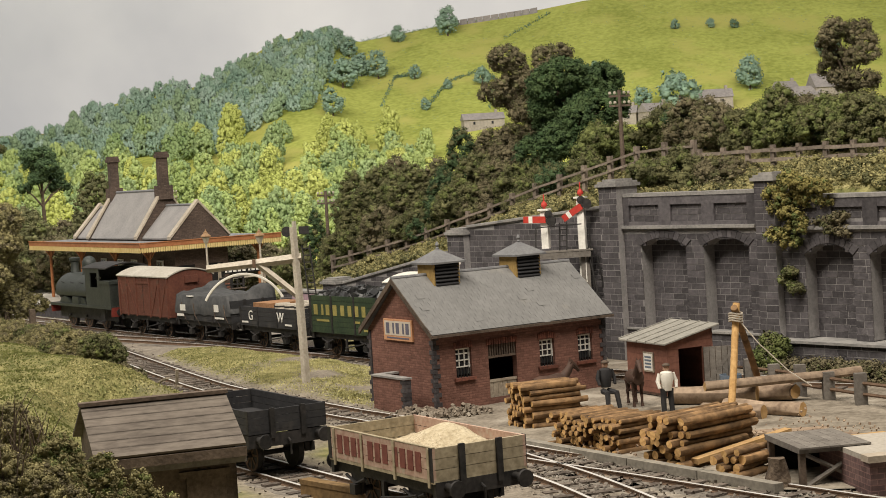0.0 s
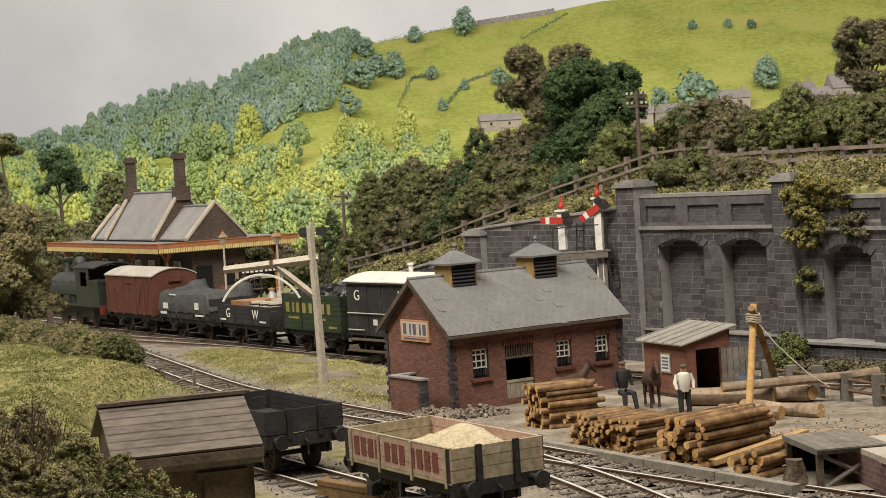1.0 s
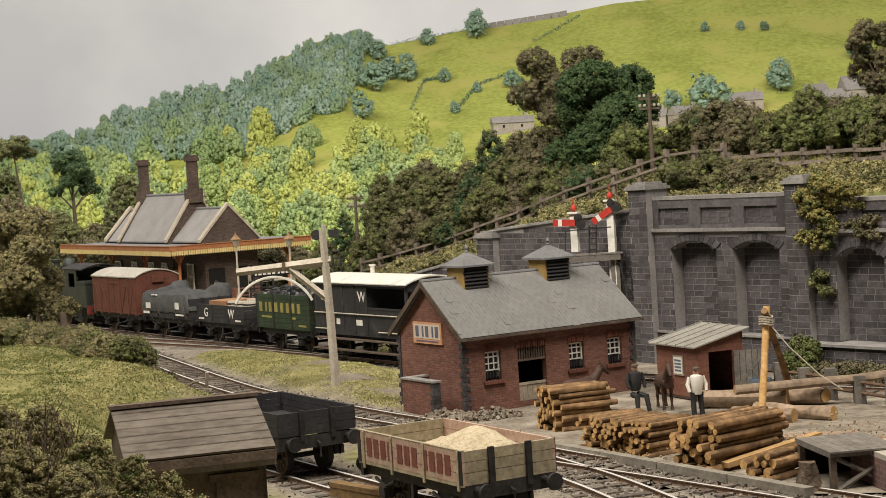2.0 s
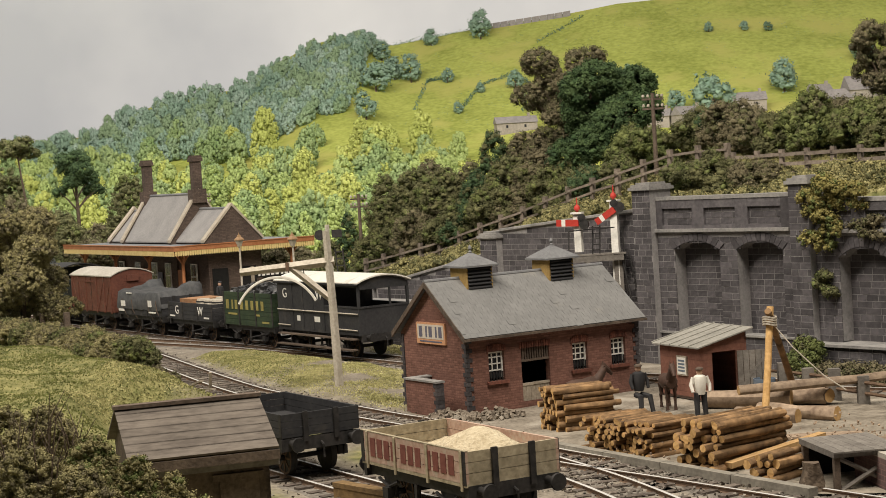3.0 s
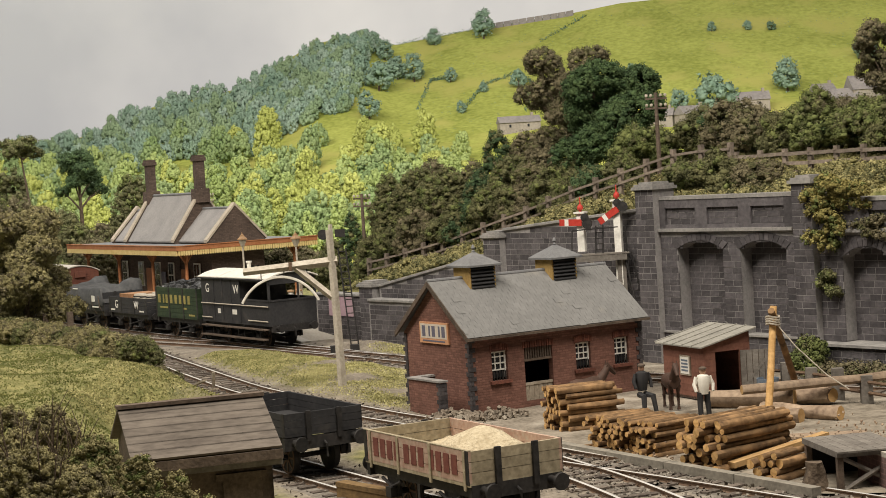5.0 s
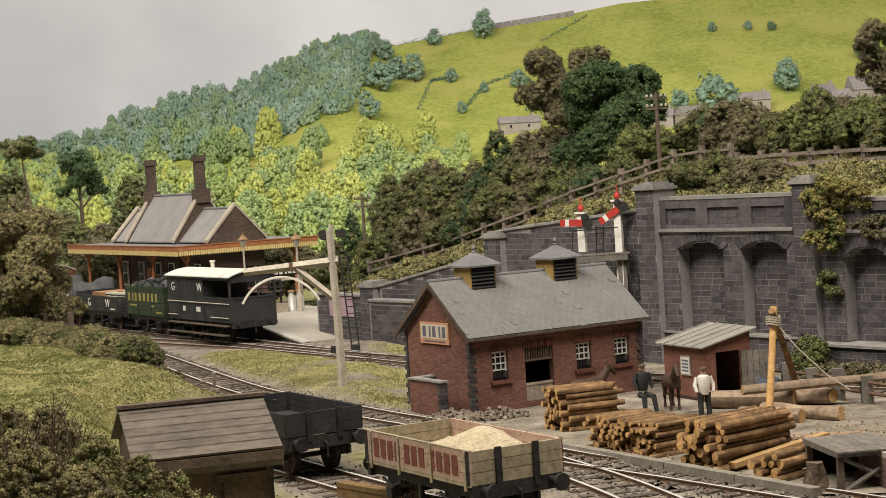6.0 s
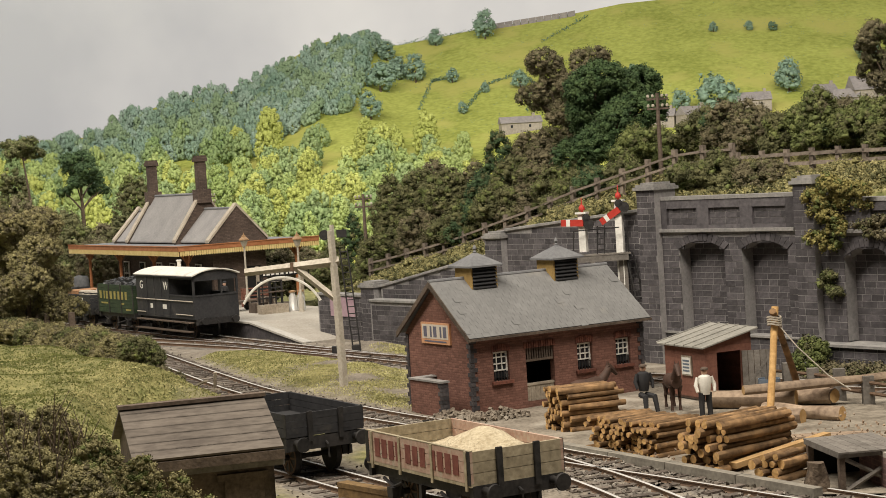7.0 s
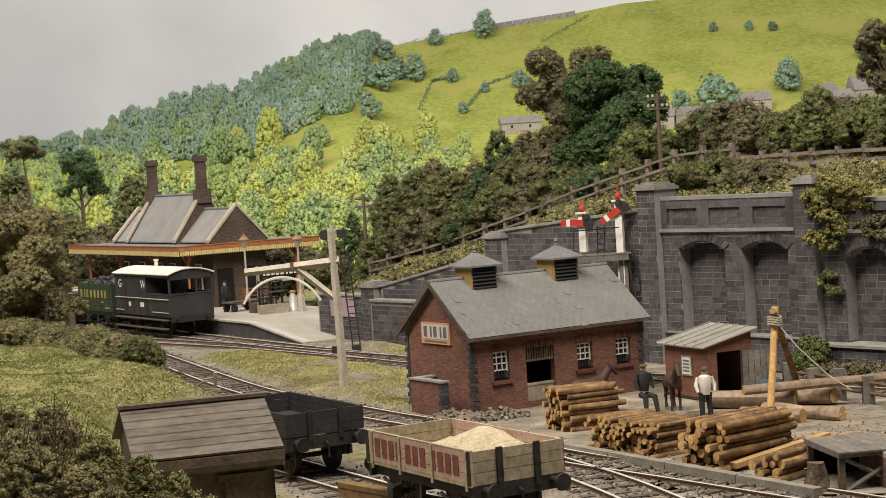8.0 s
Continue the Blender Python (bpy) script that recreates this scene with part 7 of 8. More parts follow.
    for x in (-0.75, -0.05, 0.65):
        part("upright", boxes((x - 0.05, x + 0.05, -0.05, 0.05, 0, 1.75)), M["black"], f)
    for z in (0.75, 1.3, 1.68):
        part("crossbar", boxes((-0.8, 0.7, -0.07, 0.07, z, z + 0.07)), M["black"], f)
    st = thing("wooden_steps", -11.0, 101.5, 0.65, 33, "red-brown slatted bench on the platform", "bench")
    for i in range(4):
        part("slat", boxes((-0.9, 0.9, -0.1 + i * 0.12, 0.0 + i * 0.12, 0.4 + i * 0.2, 0.47 + i * 0.2)), M["shedwood"], st)
    for x in (-0.8, 0.8):
        part("leg", boxes((x - 0.05, x + 0.05, -0.1, 0.4, 0, 1.05)), M["shedwood"], st)
    p = solo("poster_board", boxes((-23.1, -20.95, 0.04, 0.07, 1.0, 1.95)), M["pink"], P(8.02, 67.76, 0, WALL_YAW), "faded pink poster on the low wall", "poster")


M["churn"] = mat("churn_steel", (0.55, 0.54, 0.50), (0.68, 0.66, 0.62), 0.4, 9, 0.4, 0.1, metal=0.3)
platform_things()


# ---------------------------------------------------------------- fences
def bank_fence():
    prof = [(-24, 2.75), (-21.8, 3.08), (-18.3, 3.66), (-16.7, 3.93), (-12.8, 4.8), (-11.1, 5.16), (-8.05, 5.94), (-5.3, 6.5), (-1.4, 7.3), (1, 7.4), (3, 7.3)]
    t = thing("bank_fence", 8.02, 67.76, 0, WALL_YAW, "grey-brown wooden post and rail fence up the bank", "fence")
    xs = np.arange(-24, 3.1, 1.6)
    for x in xs:
        z = lerp(x, prof)
        part("post", boxes((x - 0.1, x + 0.1, 3.15, 3.33, z - 1.6, z + 0.86)), M["fencewood"], t, bevel=0.015)
    for a, b in zip(xs, xs[1:]):
        za, zb = lerp(a, prof), lerp(b, prof)
        for d in (0.16, 0.55):
            bm = bmesh.new()
            w = random.uniform(-0.02, 0.02)
            prism(bm, [(a - 0.05, 3.1, za + d + w), (b + 0.05, 3.1, zb + d), (b + 0.05, 3.1, zb + d + 0.10), (a - 0.05, 3.1, za + d + 0.10 + w)], (0, 0.05, 0))
            part("rail", bm, M["fencewood"], t)
    t = thing("field_fence", 8.02, 67.76, 0, WALL_YAW, "brown wooden three-rail field fence above the wall", "fence")
    xs = np.arange(0.2, 14, 1.3)
    for x in xs:
        part("post", boxes((x - 0.1, x + 0.1, 4.95, 5.1, 5.6, 7.85)), M["fencewood"], t, bevel=0.015)
    for a, b in zip(xs, xs[1:]):
        for z in (6.85, 7.2, 7.55):
            bm = bmesh.new()
            w = random.uniform(-0.05, 0.05)
            prism(bm, [(a - 0.05, 4.9, z), (b + 0.05, 4.9, z + w), (b + 0.05, 4.9, z + 0.14 + w), (a - 0.05, 4.9, z + 0.14)], (0, 0.05, 0))
            part("rail", bm, M["fencewood"], t)


M["fencewood"] = mat("fence_wood", (0.13, 0.105, 0.085), (0.25, 0.205, 0.165), 0.4, 9, 0.9, 0.4, vary="object", amount=0.2)
bank_fence()


# ---------------------------------------------------------------- planting
TONES = {"olive": ["leaf_olive", "leaf_mid"], "brown": ["leaf_brown", "leaf_olive"], "green": ["leaf_green", "leaf_mid"], "mid": ["leaf_mid", "leaf_olive"], "dark": ["leaf_dark", "leaf_olive"], "yellow": ["leaf_yellow", "leaf_mid"], "gold": ["leaf_straw", "leaf_mid"], "dry": ["leaf_straw", "leaf_brown"]}
WORDS = {"olive": "dull olive green bush on the grassy bank", "brown": "brownish dry bush on the grassy bank", "green": "fresh green leafy bush", "mid": "mid green leafy bush above the wall", "dark": "dark green dense bush on the bank", "yellow": "yellow flowering creeper bush", "gold": "olive bush with yellow-green leaf tips", "dry": "dry brown and straw coloured brushwood"}


def scrub(x, y, top, r, tone, seed, clump=0.19, leaf=0.07, leaves=30):
    z = height(x, y) - 0.15
    h = max(0.6, top - z)
    bush(x, y, z, r * 1.12, h, [M[n] for n in TONES[tone]], WORDS[tone], seed, clump, leaf, leaves, 8 + int(h), group="bank bushes")


scrub(3.0, 84.6, 10.1, 1.15, "dark", 11)
scrub(4.4, 84.3, 9.9, 1.31, "brown", 12)
scrub(3.5, 82.2, 8.6, 1.60, "olive", 13)
scrub(5.0, 81.8, 8.7, 1.33, "brown", 14)
scrub(6.2, 80.2, 8.3, 1.17, "olive", 15)
scrub(8.7, 77.0, 9.6, 1.05, "mid", 16)
scrub(9.8, 77.1, 9.4, 0.88, "mid", 17)
scrub(11.8, 76.1, 10.1, 1.23, "olive", 18)
scrub(13.2, 74.2, 10.2, 1.49, "brown", 19)
scrub(14.2, 71.2, 9.6, 0.93, "olive", 20)
scrub(15.3, 69.7, 10.4, 1.18, "mid", 21)
scrub(16.7, 67.9, 9.8, 1.21, "mid", 22)
scrub(17.8, 66.3, 9.8, 1.29, "olive", 23)
scrub(10.9, 68.2, 8.1, 1.00, "olive", 24)
scrub(12.2, 66.5, 7.45, 0.97, "brown", 25)
scrub(9.9, 69.3, 7.7, 0.85, "olive", 26)
scrub(-1.1, 90.0, 8.6, 1.75, "olive", 29)
scrub(0.6, 87.7, 8.3, 1.77, "olive", 30)
scrub(2.2, 83.9, 7.8, 1.63, "dark", 31)
scrub(-2.4, 90.0, 7.0, 1.46, "olive", 32)
scrub(-0.6, 86.8, 6.4, 1.55, "brown", 33)
scrub(1.1, 84.6, 6.3, 1.51, "olive", 34)
scrub(2.7, 82.6, 6.7, 1.34, "olive", 35)
scrub(-2.7, 95.5, 8.6, 1.40, "olive", 36)
scrub(-3.9, 90.5, 4.9, 1.03, "olive", 37)
scrub(-0.2, 92.1, 9.1, 1.50, "brown", 38)
scrub(1.8, 87.8, 8.5, 1.28, "brown", 39)
scrub(4.0, 80.9, 7.1, 1.18, "brown", 40)
scrub(5.3, 78.8, 7.3, 1.15, "olive", 41)
scrub(7.0, 76.5, 7.7, 0.99, "dark", 42)
scrub(8.1, 75.0, 7.9, 0.85, "olive", 43)
scrub(-5.1, 100.4, 6.2, 0.78, "dark", 44)
scrub(-6.3, 100.3, 4.7, 1.30, "olive", 45)
scrub(-9.5, 111.4, 4.4, 1.99, "brown", 46)
scrub(-11.6, 114.2, 4.6, 1.48, "olive", 47)
for i in range(14):
    x, y, _ = at_wall(-6 + 1.5 * i, 8.3 + 0.8 * (i % 2))
    scrub(x, y, 8.9 + 0.5 * (i % 3), 1.25, ("olive", "brown", "dark", "mid")[i % 4], 400 + i)
tree(6.6, 85.5, 7.0, 7.3, 7.0, 2.8, [M["leaf_brown"], M["leaf_olive"]], "tall brown-olive tree with open crown", 51, 0.18, 0.07, 30, 26, 0.16, lobe=(0.16, 0.34))
tree(8.55, 81.4, 6.9, 5.5, 5.4, 3.5, [M["leaf_green"], M["leaf_dark"]], "broad fresh green tree on the bank", 52, 0.19, 0.10, 30, 30, 0.22, lobe=(0.2, 0.34))
tree(18.1, 69.5, 7.2, 6.0, 5.2, 1.35, [M["leaf_brown"], M["leaf_olive"]], "slender brown tree above the wall", 53, 0.15, 0.07, 28, 24, 0.12)
for i, (x, y, top, r, tone) in enumerate([(-34.2, 140, 11.3, 2.2, "olive"), (-22.5, 128, 9.8, 2.2, "olive"), (-28.2, 130, 7.2, 3.0, "olive"), (-30.5, 126, 8.6, 2.6, "brown"), (-23.8, 122, 6.1, 2.0, "brown"), (-26.5, 124, 6.6, 2.2, "olive"), (-33, 128, 8.5, 3, "olive"), (-19.5, 125, 7.2, 1.8, "brown")]):
    scrub(x, y, top, r, tone, 70 + i, 0.28, 0.11, 24)
tree(-27.6, 135, 3.0, 8.7, 4.9, 1.9, [M["leaf_dark"], M["leaf_green"]], "dark green tree behind the station", 61, 0.26, 0.11, 26, 16, 0.2)
tree(-31.0, 135, 3.0, 9.3, 1.5, 2.1, [M["leaf_olive"], M["leaf_mid"]], "flat-topped olive tree on a bare trunk", 62, 0.22, 0.12, 22, 14, 0.14, 0.72, flat=0.42, slant=(-0.9, 0))
tree(-18.4, 76, 0.6, 7.2, 6.2, 2.5, [M["leaf_straw"], M["leaf_brown"]], "spreading olive brown tree on the near bank", 63, 0.13, 0.075, 26, 26, 0.14, 0.1)
tree(-21.8, 78.6, 0.6, 8.3, 7.0, 2.6, [M["leaf_straw"], M["leaf_brown"]], "spreading olive brown tree on the near bank", 64, 0.15, 0.08, 26, 22, 0.2, 0.2)
# hedge along the near bank
for i in range(13):
    f = i / 12
    x, y = -19.0 + 6.6 * f, 74.5 - 5.2 * f
    scrub(x, y, 2.6 - 0.5 * f, 1.0, "dry" if i % 3 else "olive", 90 + i, 0.12, 0.06, 28)
for i, (x, y) in enumerate(((-12.0, 68.6), (-11.4, 67.2), (-10.8, 66.3), (-12.3, 69.4))):
    scrub(x, y, height(x, y) + 0.55, 0.6, "brown", 106 + i, 0.11, 0.06, 28)
scrub(-12.5, 70.3, 1.95, 0.6, "yellow", 104, 0.14, 0.07, 24)
for i in range(5):
    x, y = -17.5 + i * 1.3, 76.0 - i * 0.95
    solo("stake", boxes((-0.12, 0.12, -0.1, 0.1, -0.3, 1.5 + 0.2 * (i % 2))), M["darkwood"], P(x, y, height(x, y), 30), "short brown wooden stake in the hedge", "stake", "hedge stakes", bevel=0.02)
for i, (x, y, top, r, tone) in enumerate([(-8.41, 33, 4.1, 0.75, "dry"), (-7.42, 32, 4.15, 0.7, "dry"), (-6.58, 27, 4.05, 0.9, "dry"), (-5.8, 28, 4.1, 0.75, "gold"), (-4.91, 27, 3.95, 0.66, "gold"), (-4.31, 27, 3.65, 0.58, "gold"), (-3.74, 26, 3.4, 0.4, "gold"), (-7.98, 29, 4.4, 0.7, "dry"), (-5.3, 26.2, 3.6, 0.7, "dry"), (-7.2, 28.6, 4.1, 0.7, "dry")]):
    scrub(x, y, top, r, tone, 110 + i, 0.062, 0.034, 30)
# twigs in the foreground brush
rng = np.random.default_rng(5)
for i in range(16):
    x, y = rng.uniform(-8.2, -6.0), rng.uniform(26.5, 31)
    bm = bmesh.new()
    z = rng.uniform(2.9, 3.5)
    a = rng.uniform(0, 6.28)
    for k in range(3):
        d = Vector((math.cos(a + k), math.sin(a + k) * 0.4, 1.5)).normalized()
        tube(bm, [(0, 0, -1.2), d * 0.45, d * 0.95 + Vector((0.1 * k - 0.1, 0, 0))], [0.02, 0.012, 0.005], 5)
    solo("bare_twig", bm, M["bark"], P(x, y, z), "bare brown twig standing in the brush", "twig", "bare twigs")
# creepers on the wall and a shrub at its foot
def creeper(lx, ly, z0, z1, r, tone, seed, label):
    g = np.random.default_rng(seed)
    bl = [(g.uniform(-r, r), g.uniform(-0.15, 0.1), z0 + (z1 - z0) * k / 9, r * g.uniform(0.4, 0.8), 0.22, (z1 - z0) / 9) for k in range(10)]
    ob = new("creeper", clump_mesh("creeper", g, bl, 0.12, 0.085, 22, [M[m] for m in TONES[tone]], 0.3))
    ob.matrix_world = P(*at_wall(lx, ly), WALL_YAW)
    tagged(ob, label, "creeper", "wall creepers")


creeper(9.15, -0.25, 4.4, 6.6, 0.55, "yellow", 131, "yellow-green creeper hanging down the wall")
creeper(10.0, 0.0, 5.7, 6.5, 0.7, "yellow", 132, "yellow-green creeper spilling over the parapet")
creeper(11.0, -0.05, 4.7, 5.3, 0.5, "brown", 133, "brown dry creeper over the arch")
creeper(9.15, -0.1, 2.7, 3.4, 0.3, "olive", 134, "small olive creeper tuft on the wall")
x, y, _ = at_wall(9.05, -1.3)
scrub(x, y, 1.45, 0.6, "mid", 135, 0.14, 0.08, 24)
for i in range(6):
    x, y, _ = at_wall(9.8 + i * 0.9, -1.3)
    scrub(x, y, 0.55, 0.55, "brown", 140 + i, 0.13, 0.07, 22)


M["dry"] = mat("dry_blade", (0.20, 0.185, 0.075), (0.40, 0.36, 0.17), 1.6, 1.5, 0.9, 0, vary="island", amount=0.25)


def grass_field(name, n, seed, area, size, label):
    """Tufts of short blades; area: a test of x, y that also gives the density."""
    g = np.random.default_rng(seed)
    pts = []
    x0, x1, y0, y1, test = area
    while len(pts) < n:
        x, y = g.uniform(x0, x1), g.uniform(y0, y1)
        if g.random() < test(x, y):
            pts.append((x, y, height(x, y) + size * 0.25))
    c = np.array(pts)
    nn = g.normal(size=(n, 3)) * np.array((1, 1, 0.35))
    nn /= np.linalg.norm(nn, axis=1)[:, None]
    ob = new(name, scatter_mesh(name, c, nn, g.uniform(0.5, 1.5, n) * size, M[{"bank_grass": "moss", "slope_grass": "dry"}.get(name, "blade")], 0.45, seed))
    tagged(ob, label, "grass", kind="stuff")


grass_field("verge_grass", 52000, 1, (-12, -1, 54, 82, grassiness), 0.075, "short dry yellow-green grass between the tracks")
grass_field("bank_grass", 70000, 2, (-24, -4, 44, 82, lambda x, y: grassiness(x, y) if x < -6 else 0), 0.08, "mossy green grass of the near bank")
grass_field("slope_grass", 36000, 3, (-10, 20, 58, 100, lambda x, y: 1.0 if 0.9 < wall_xy(x, y)[1] < 8.5 and wall_xy(x, y)[0] > -27 else 0.0), 0.15, "rough dry grass on the bank behind the wall")


def bank_tussocks():
    """Low rough tufts and small plants over the slope behind the wall."""
    g = np.random.default_rng(88)
    lobes = []
    for _ in range(560):
        lx, ly = g.uniform(-26, 14), 1.1 + 4.2 * g.random() ** 1.3
        x, y, _ = at_wall(lx, ly)
        q = g.uniform(0.12, 0.34) * (1.25 if lx > 0.5 else 1.0)
        lobes.append((x, y, height(x, y) + q * 0.15, q * 1.3, q * 1.3, q * 0.8))
    me = clump_mesh("bank_tussocks", g, lobes, 0.13, 0.08, 14, [M["tussock"], M["leaf_olive"]], 0.35, level=1, low=-0.1)
    tagged(new("bank_tussocks", me), "rough olive and straw tussocks on the bank behind the wall", "grass", kind="stuff")


M["tussock"] = leaf_mat("tussock", (0.18, 0.165, 0.07), (0.34, 0.305, 0.14))
bank_tussocks()


# ---------------------------------------------------------------- far woods of the backdrop
def far_leaf(name, a, b):
    return mat(name, a, b, 6, 0.9, 0.95, 0, vary="island", amount=0.10, spec=0.1)


# far_blue and far_haze carry the printed backdrop's distance haze in their leaf colour
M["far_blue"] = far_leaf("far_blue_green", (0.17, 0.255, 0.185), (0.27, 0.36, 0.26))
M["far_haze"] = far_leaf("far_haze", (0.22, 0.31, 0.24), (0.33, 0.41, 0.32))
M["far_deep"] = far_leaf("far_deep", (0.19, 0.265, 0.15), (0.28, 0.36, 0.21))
M["far_fresh"] = far_leaf("far_fresh", (0.28, 0.355, 0.12), (0.39, 0.455, 0.17))
M["far_green"] = far_leaf("far_green", (0.20, 0.28, 0.115), (0.31, 0.38, 0.17))
M["far_lime"] = far_leaf("far_lime", (0.34, 0.375, 0.095), (0.46, 0.485, 0.145))
M["far_dark"] = far_leaf("far_dark", (0.11, 0.17, 0.11), (0.18, 0.26, 0.16))


def far_wood(name, n, seed, place, size, tall, mats, label, clump=0.42, leaves=7, leaf=0.2):
    """Trees with egg-shaped crowns of clumps, from the back of the hill to its foot."""
    g = np.random.default_rng(seed)
    tones = [[] for _ in mats]
    for _ in range(n):
        b, e = place(g)
        p = hill_at(b, e)
        w = size * g.uniform(0.65, 1.3)
        h = w * tall * g.uniform(0.8, 1.25)
        k = g.integers(0, len(mats))
        tones[k].append((p.x, p.y, p.z + h * 0.62, w * 0.92, w * 0.75, h * 0.62))
        tones[k].append((p.x + g.uniform(-0.2, 0.2) * w, p.y - 0.1, p.z + h * 1.12, w * 0.6, w * 0.55, h * 0.48))
    for m, lobes in zip(mats, tones):
        parts = [clump_of(name, g, [a, b], size * clump, leaf, leaves) for a, b in zip(lobes[::2], lobes[1::2])]
        me = join_arrays(name, parts, M[m])
        tagged(new(name, me), label, "woodland", kind="stuff")


def clump_of(name, g, lobes, cr, leaf, leaves):
    """Arrays (core vertices, core faces, leaf corners) of one far crown."""
    v, f = ICO[1]
    c, o = [], []
    for x, y, z, a, b, h in lobes:
        m = max(7, int(4 * math.pi * (a * b + b * h + a * h) / 3 / (cr * cr * 3.0)))
        d = g.normal(size=(m, 3))
        d /= np.linalg.norm(d, axis=1)[:, None]
        d[:, 1] = -np.abs(d[:, 1]) * np.sign(g.random(m) - 0.12)
        c.append(np.array((x, y, z)) + d * np.array((a, b, h)) * g.uniform(0.75, 1.0, (m, 1)))
        o.append(d)
    c, o = np.concatenate(c), np.concatenate(o)
    n = len(c)
    s = cr * g.uniform(0.7, 1.25, n)
    body = v[None] * (1 + g.uniform(-0.4, 0.15, (n, len(v), 1))) * (s[:, None, None] * np.array((0.75, 0.7, 1.2))) + c[:, None]
    d = g.normal(size=(n, leaves, 3)) + o[:, None] * 0.8
    d /= np.linalg.norm(d, axis=2)[:, :, None]
    lc = (c[:, None] + d * s[:, None, None] * np.array((0.95, 0.85, 1.2)) * g.uniform(0.85, 1.2, (n, leaves, 1))).reshape(-1, 3)
    nn = (d + g.normal(size=d.shape) * 0.2).reshape(-1, 3)
    u = np.cross(nn, g.normal(size=nn.shape))
    u /= np.linalg.norm(u, axis=1)[:, None] + 1e-9
    w = np.cross(nn, u)
    w /= np.linalg.norm(w, axis=1)[:, None] + 1e-9
    q = (g.uniform(0.6, 1.4, len(lc)) * leaf * 0.5)[:, None]
    quads = np.stack([lc - u * q, lc - w * q, lc + u * q, lc + w * q], 1).reshape(-1, 3)
    return body.reshape(-1, 3), (f[None] + (np.arange(n) * len(v))[:, None, None]).reshape(-1, 3), quads


def join_arrays(name, parts, m):
    base, vs, fs = 0, [], []
    for b, f, _ in parts:
        vs.append(b)
        fs.append(f + base)
        base += len(b)
    quads = np.concatenate([p[2] for p in parts])
    faces = np.concatenate(fs)
    co = np.concatenate(vs + [quads]) * S
    nq = len(quads) // 4
    me = bpy.data.meshes.new(name)
    me.vertices.add(len(co))
    me.vertices.foreach_set("co", co.ravel().astype(np.float32))
    me.loops.add(3 * len(faces) + 4 * nq)
    me.loops.foreach_set("vertex_index", np.concatenate([faces.ravel(), base + np.arange(4 * nq)]).astype(np.int32))
    me.polygons.add(len(faces) + nq)
    me.polygons.foreach_set("loop_start", np.concatenate([np.arange(len(faces)) * 3, 3 * len(faces) + np.arange(nq) * 4]).astype(np.int32))
    me.materials.append(m)
    me.update(calc_edges=True)
    return me


def ridge_place(g):
    b = g.uniform(-0.30, -0.085)
    top = lerp(b, SKYLINE)
    return b, top - 0.0062 - g.uniform(0, 1) ** 1.4 * 0.030


def hump_place(g):
    b = g.uniform(-0.105, -0.030)
    top = lerp(b, SKYLINE)
    return b, top - 0.0062 - g.uniform(0, 1) * 0.036 * (1 - smooth(-0.05, -0.03, b))


def valley_place(g):
    while True:
        b = g.uniform(-0.29, 0.02)
        hi = lerp(b, [(-0.3, 0.012), (-0.2, 0.018), (-0.12, 0.036), (-0.08, 0.036), (-0.05, 0.03), (-0.03, 0.03), (0.02, 0.012)])
        e = g.uniform(-0.05, hi - 0.012)
        if not (-0.145 < b < -0.105 and -0.004 < e < 0.006) and not (-0.06 < b < -0.045 and 0.0 < e < 0.02):
            return b, e


def lime_place(g):
    b = g.uniform(-0.052, 0.02)
    return b, g.uniform(-0.04, lerp(b, [(-0.052, 0.004), (-0.03, 0.018), (-0.005, 0.012), (0.02, 0.008)]))


def poplar_place(g):
    return g.uniform(-0.15, -0.05), g.uniform(-0.045, -0.016)


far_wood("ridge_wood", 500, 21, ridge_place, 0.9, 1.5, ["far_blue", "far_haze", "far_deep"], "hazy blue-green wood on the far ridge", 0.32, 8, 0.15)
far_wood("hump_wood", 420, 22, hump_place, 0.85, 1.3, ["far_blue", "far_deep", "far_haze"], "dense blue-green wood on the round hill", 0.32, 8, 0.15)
far_wood("valley_wood", 210, 23, valley_place, 1.45, 1.9, ["far_green", "far_fresh", "far_green", "far_lime"], "light green trees in the valley", 0.20, 10, 0.17)
far_wood("lime_wood", 46, 24, lime_place, 1.25, 2.0, ["far_lime", "far_fresh"], "yellow-green young trees in the valley", 0.17, 12, 0.15)
far_wood("poplar_wood", 46, 25, poplar_place, 1.15, 2.4, ["far_green", "far_fresh", "far_lime"], "tall light green poplars in the valley", 0.20, 10, 0.17)


def far_tree(b, e, w, tall, m, seed):
    p = hill_at(b, e - w * 0.004)
    p.z -= 0.1
    t = thing("far_tree", p.x, p.y, p.z, 0, "small blue-green tree on the far pasture", "tree", "far trees")
    g = np.random.default_rng(seed)
    bm = bmesh.new()
    rod(bm, (0, 0, -0.4), (0, 0, w * tall * 0.8), w * 0.1, w * 0.05, 6)
    part("trunk", bm, M["bark"], t)
    bl = [(0, 0, w * tall * 0.85, w * 0.85, w * 0.85, w * tall * 0.6), (g.uniform(-0.2, 0.2) * w, 0, w * tall * 1.4, w * 0.55, w * 0.55, w * tall * 0.45)]
    ob = new("crown", clump_mesh("crown", g, bl, w * 0.3, w * 0.17, 12, [M[m]], 0.0, level=1, low=-0.9))
    ob.parent = t


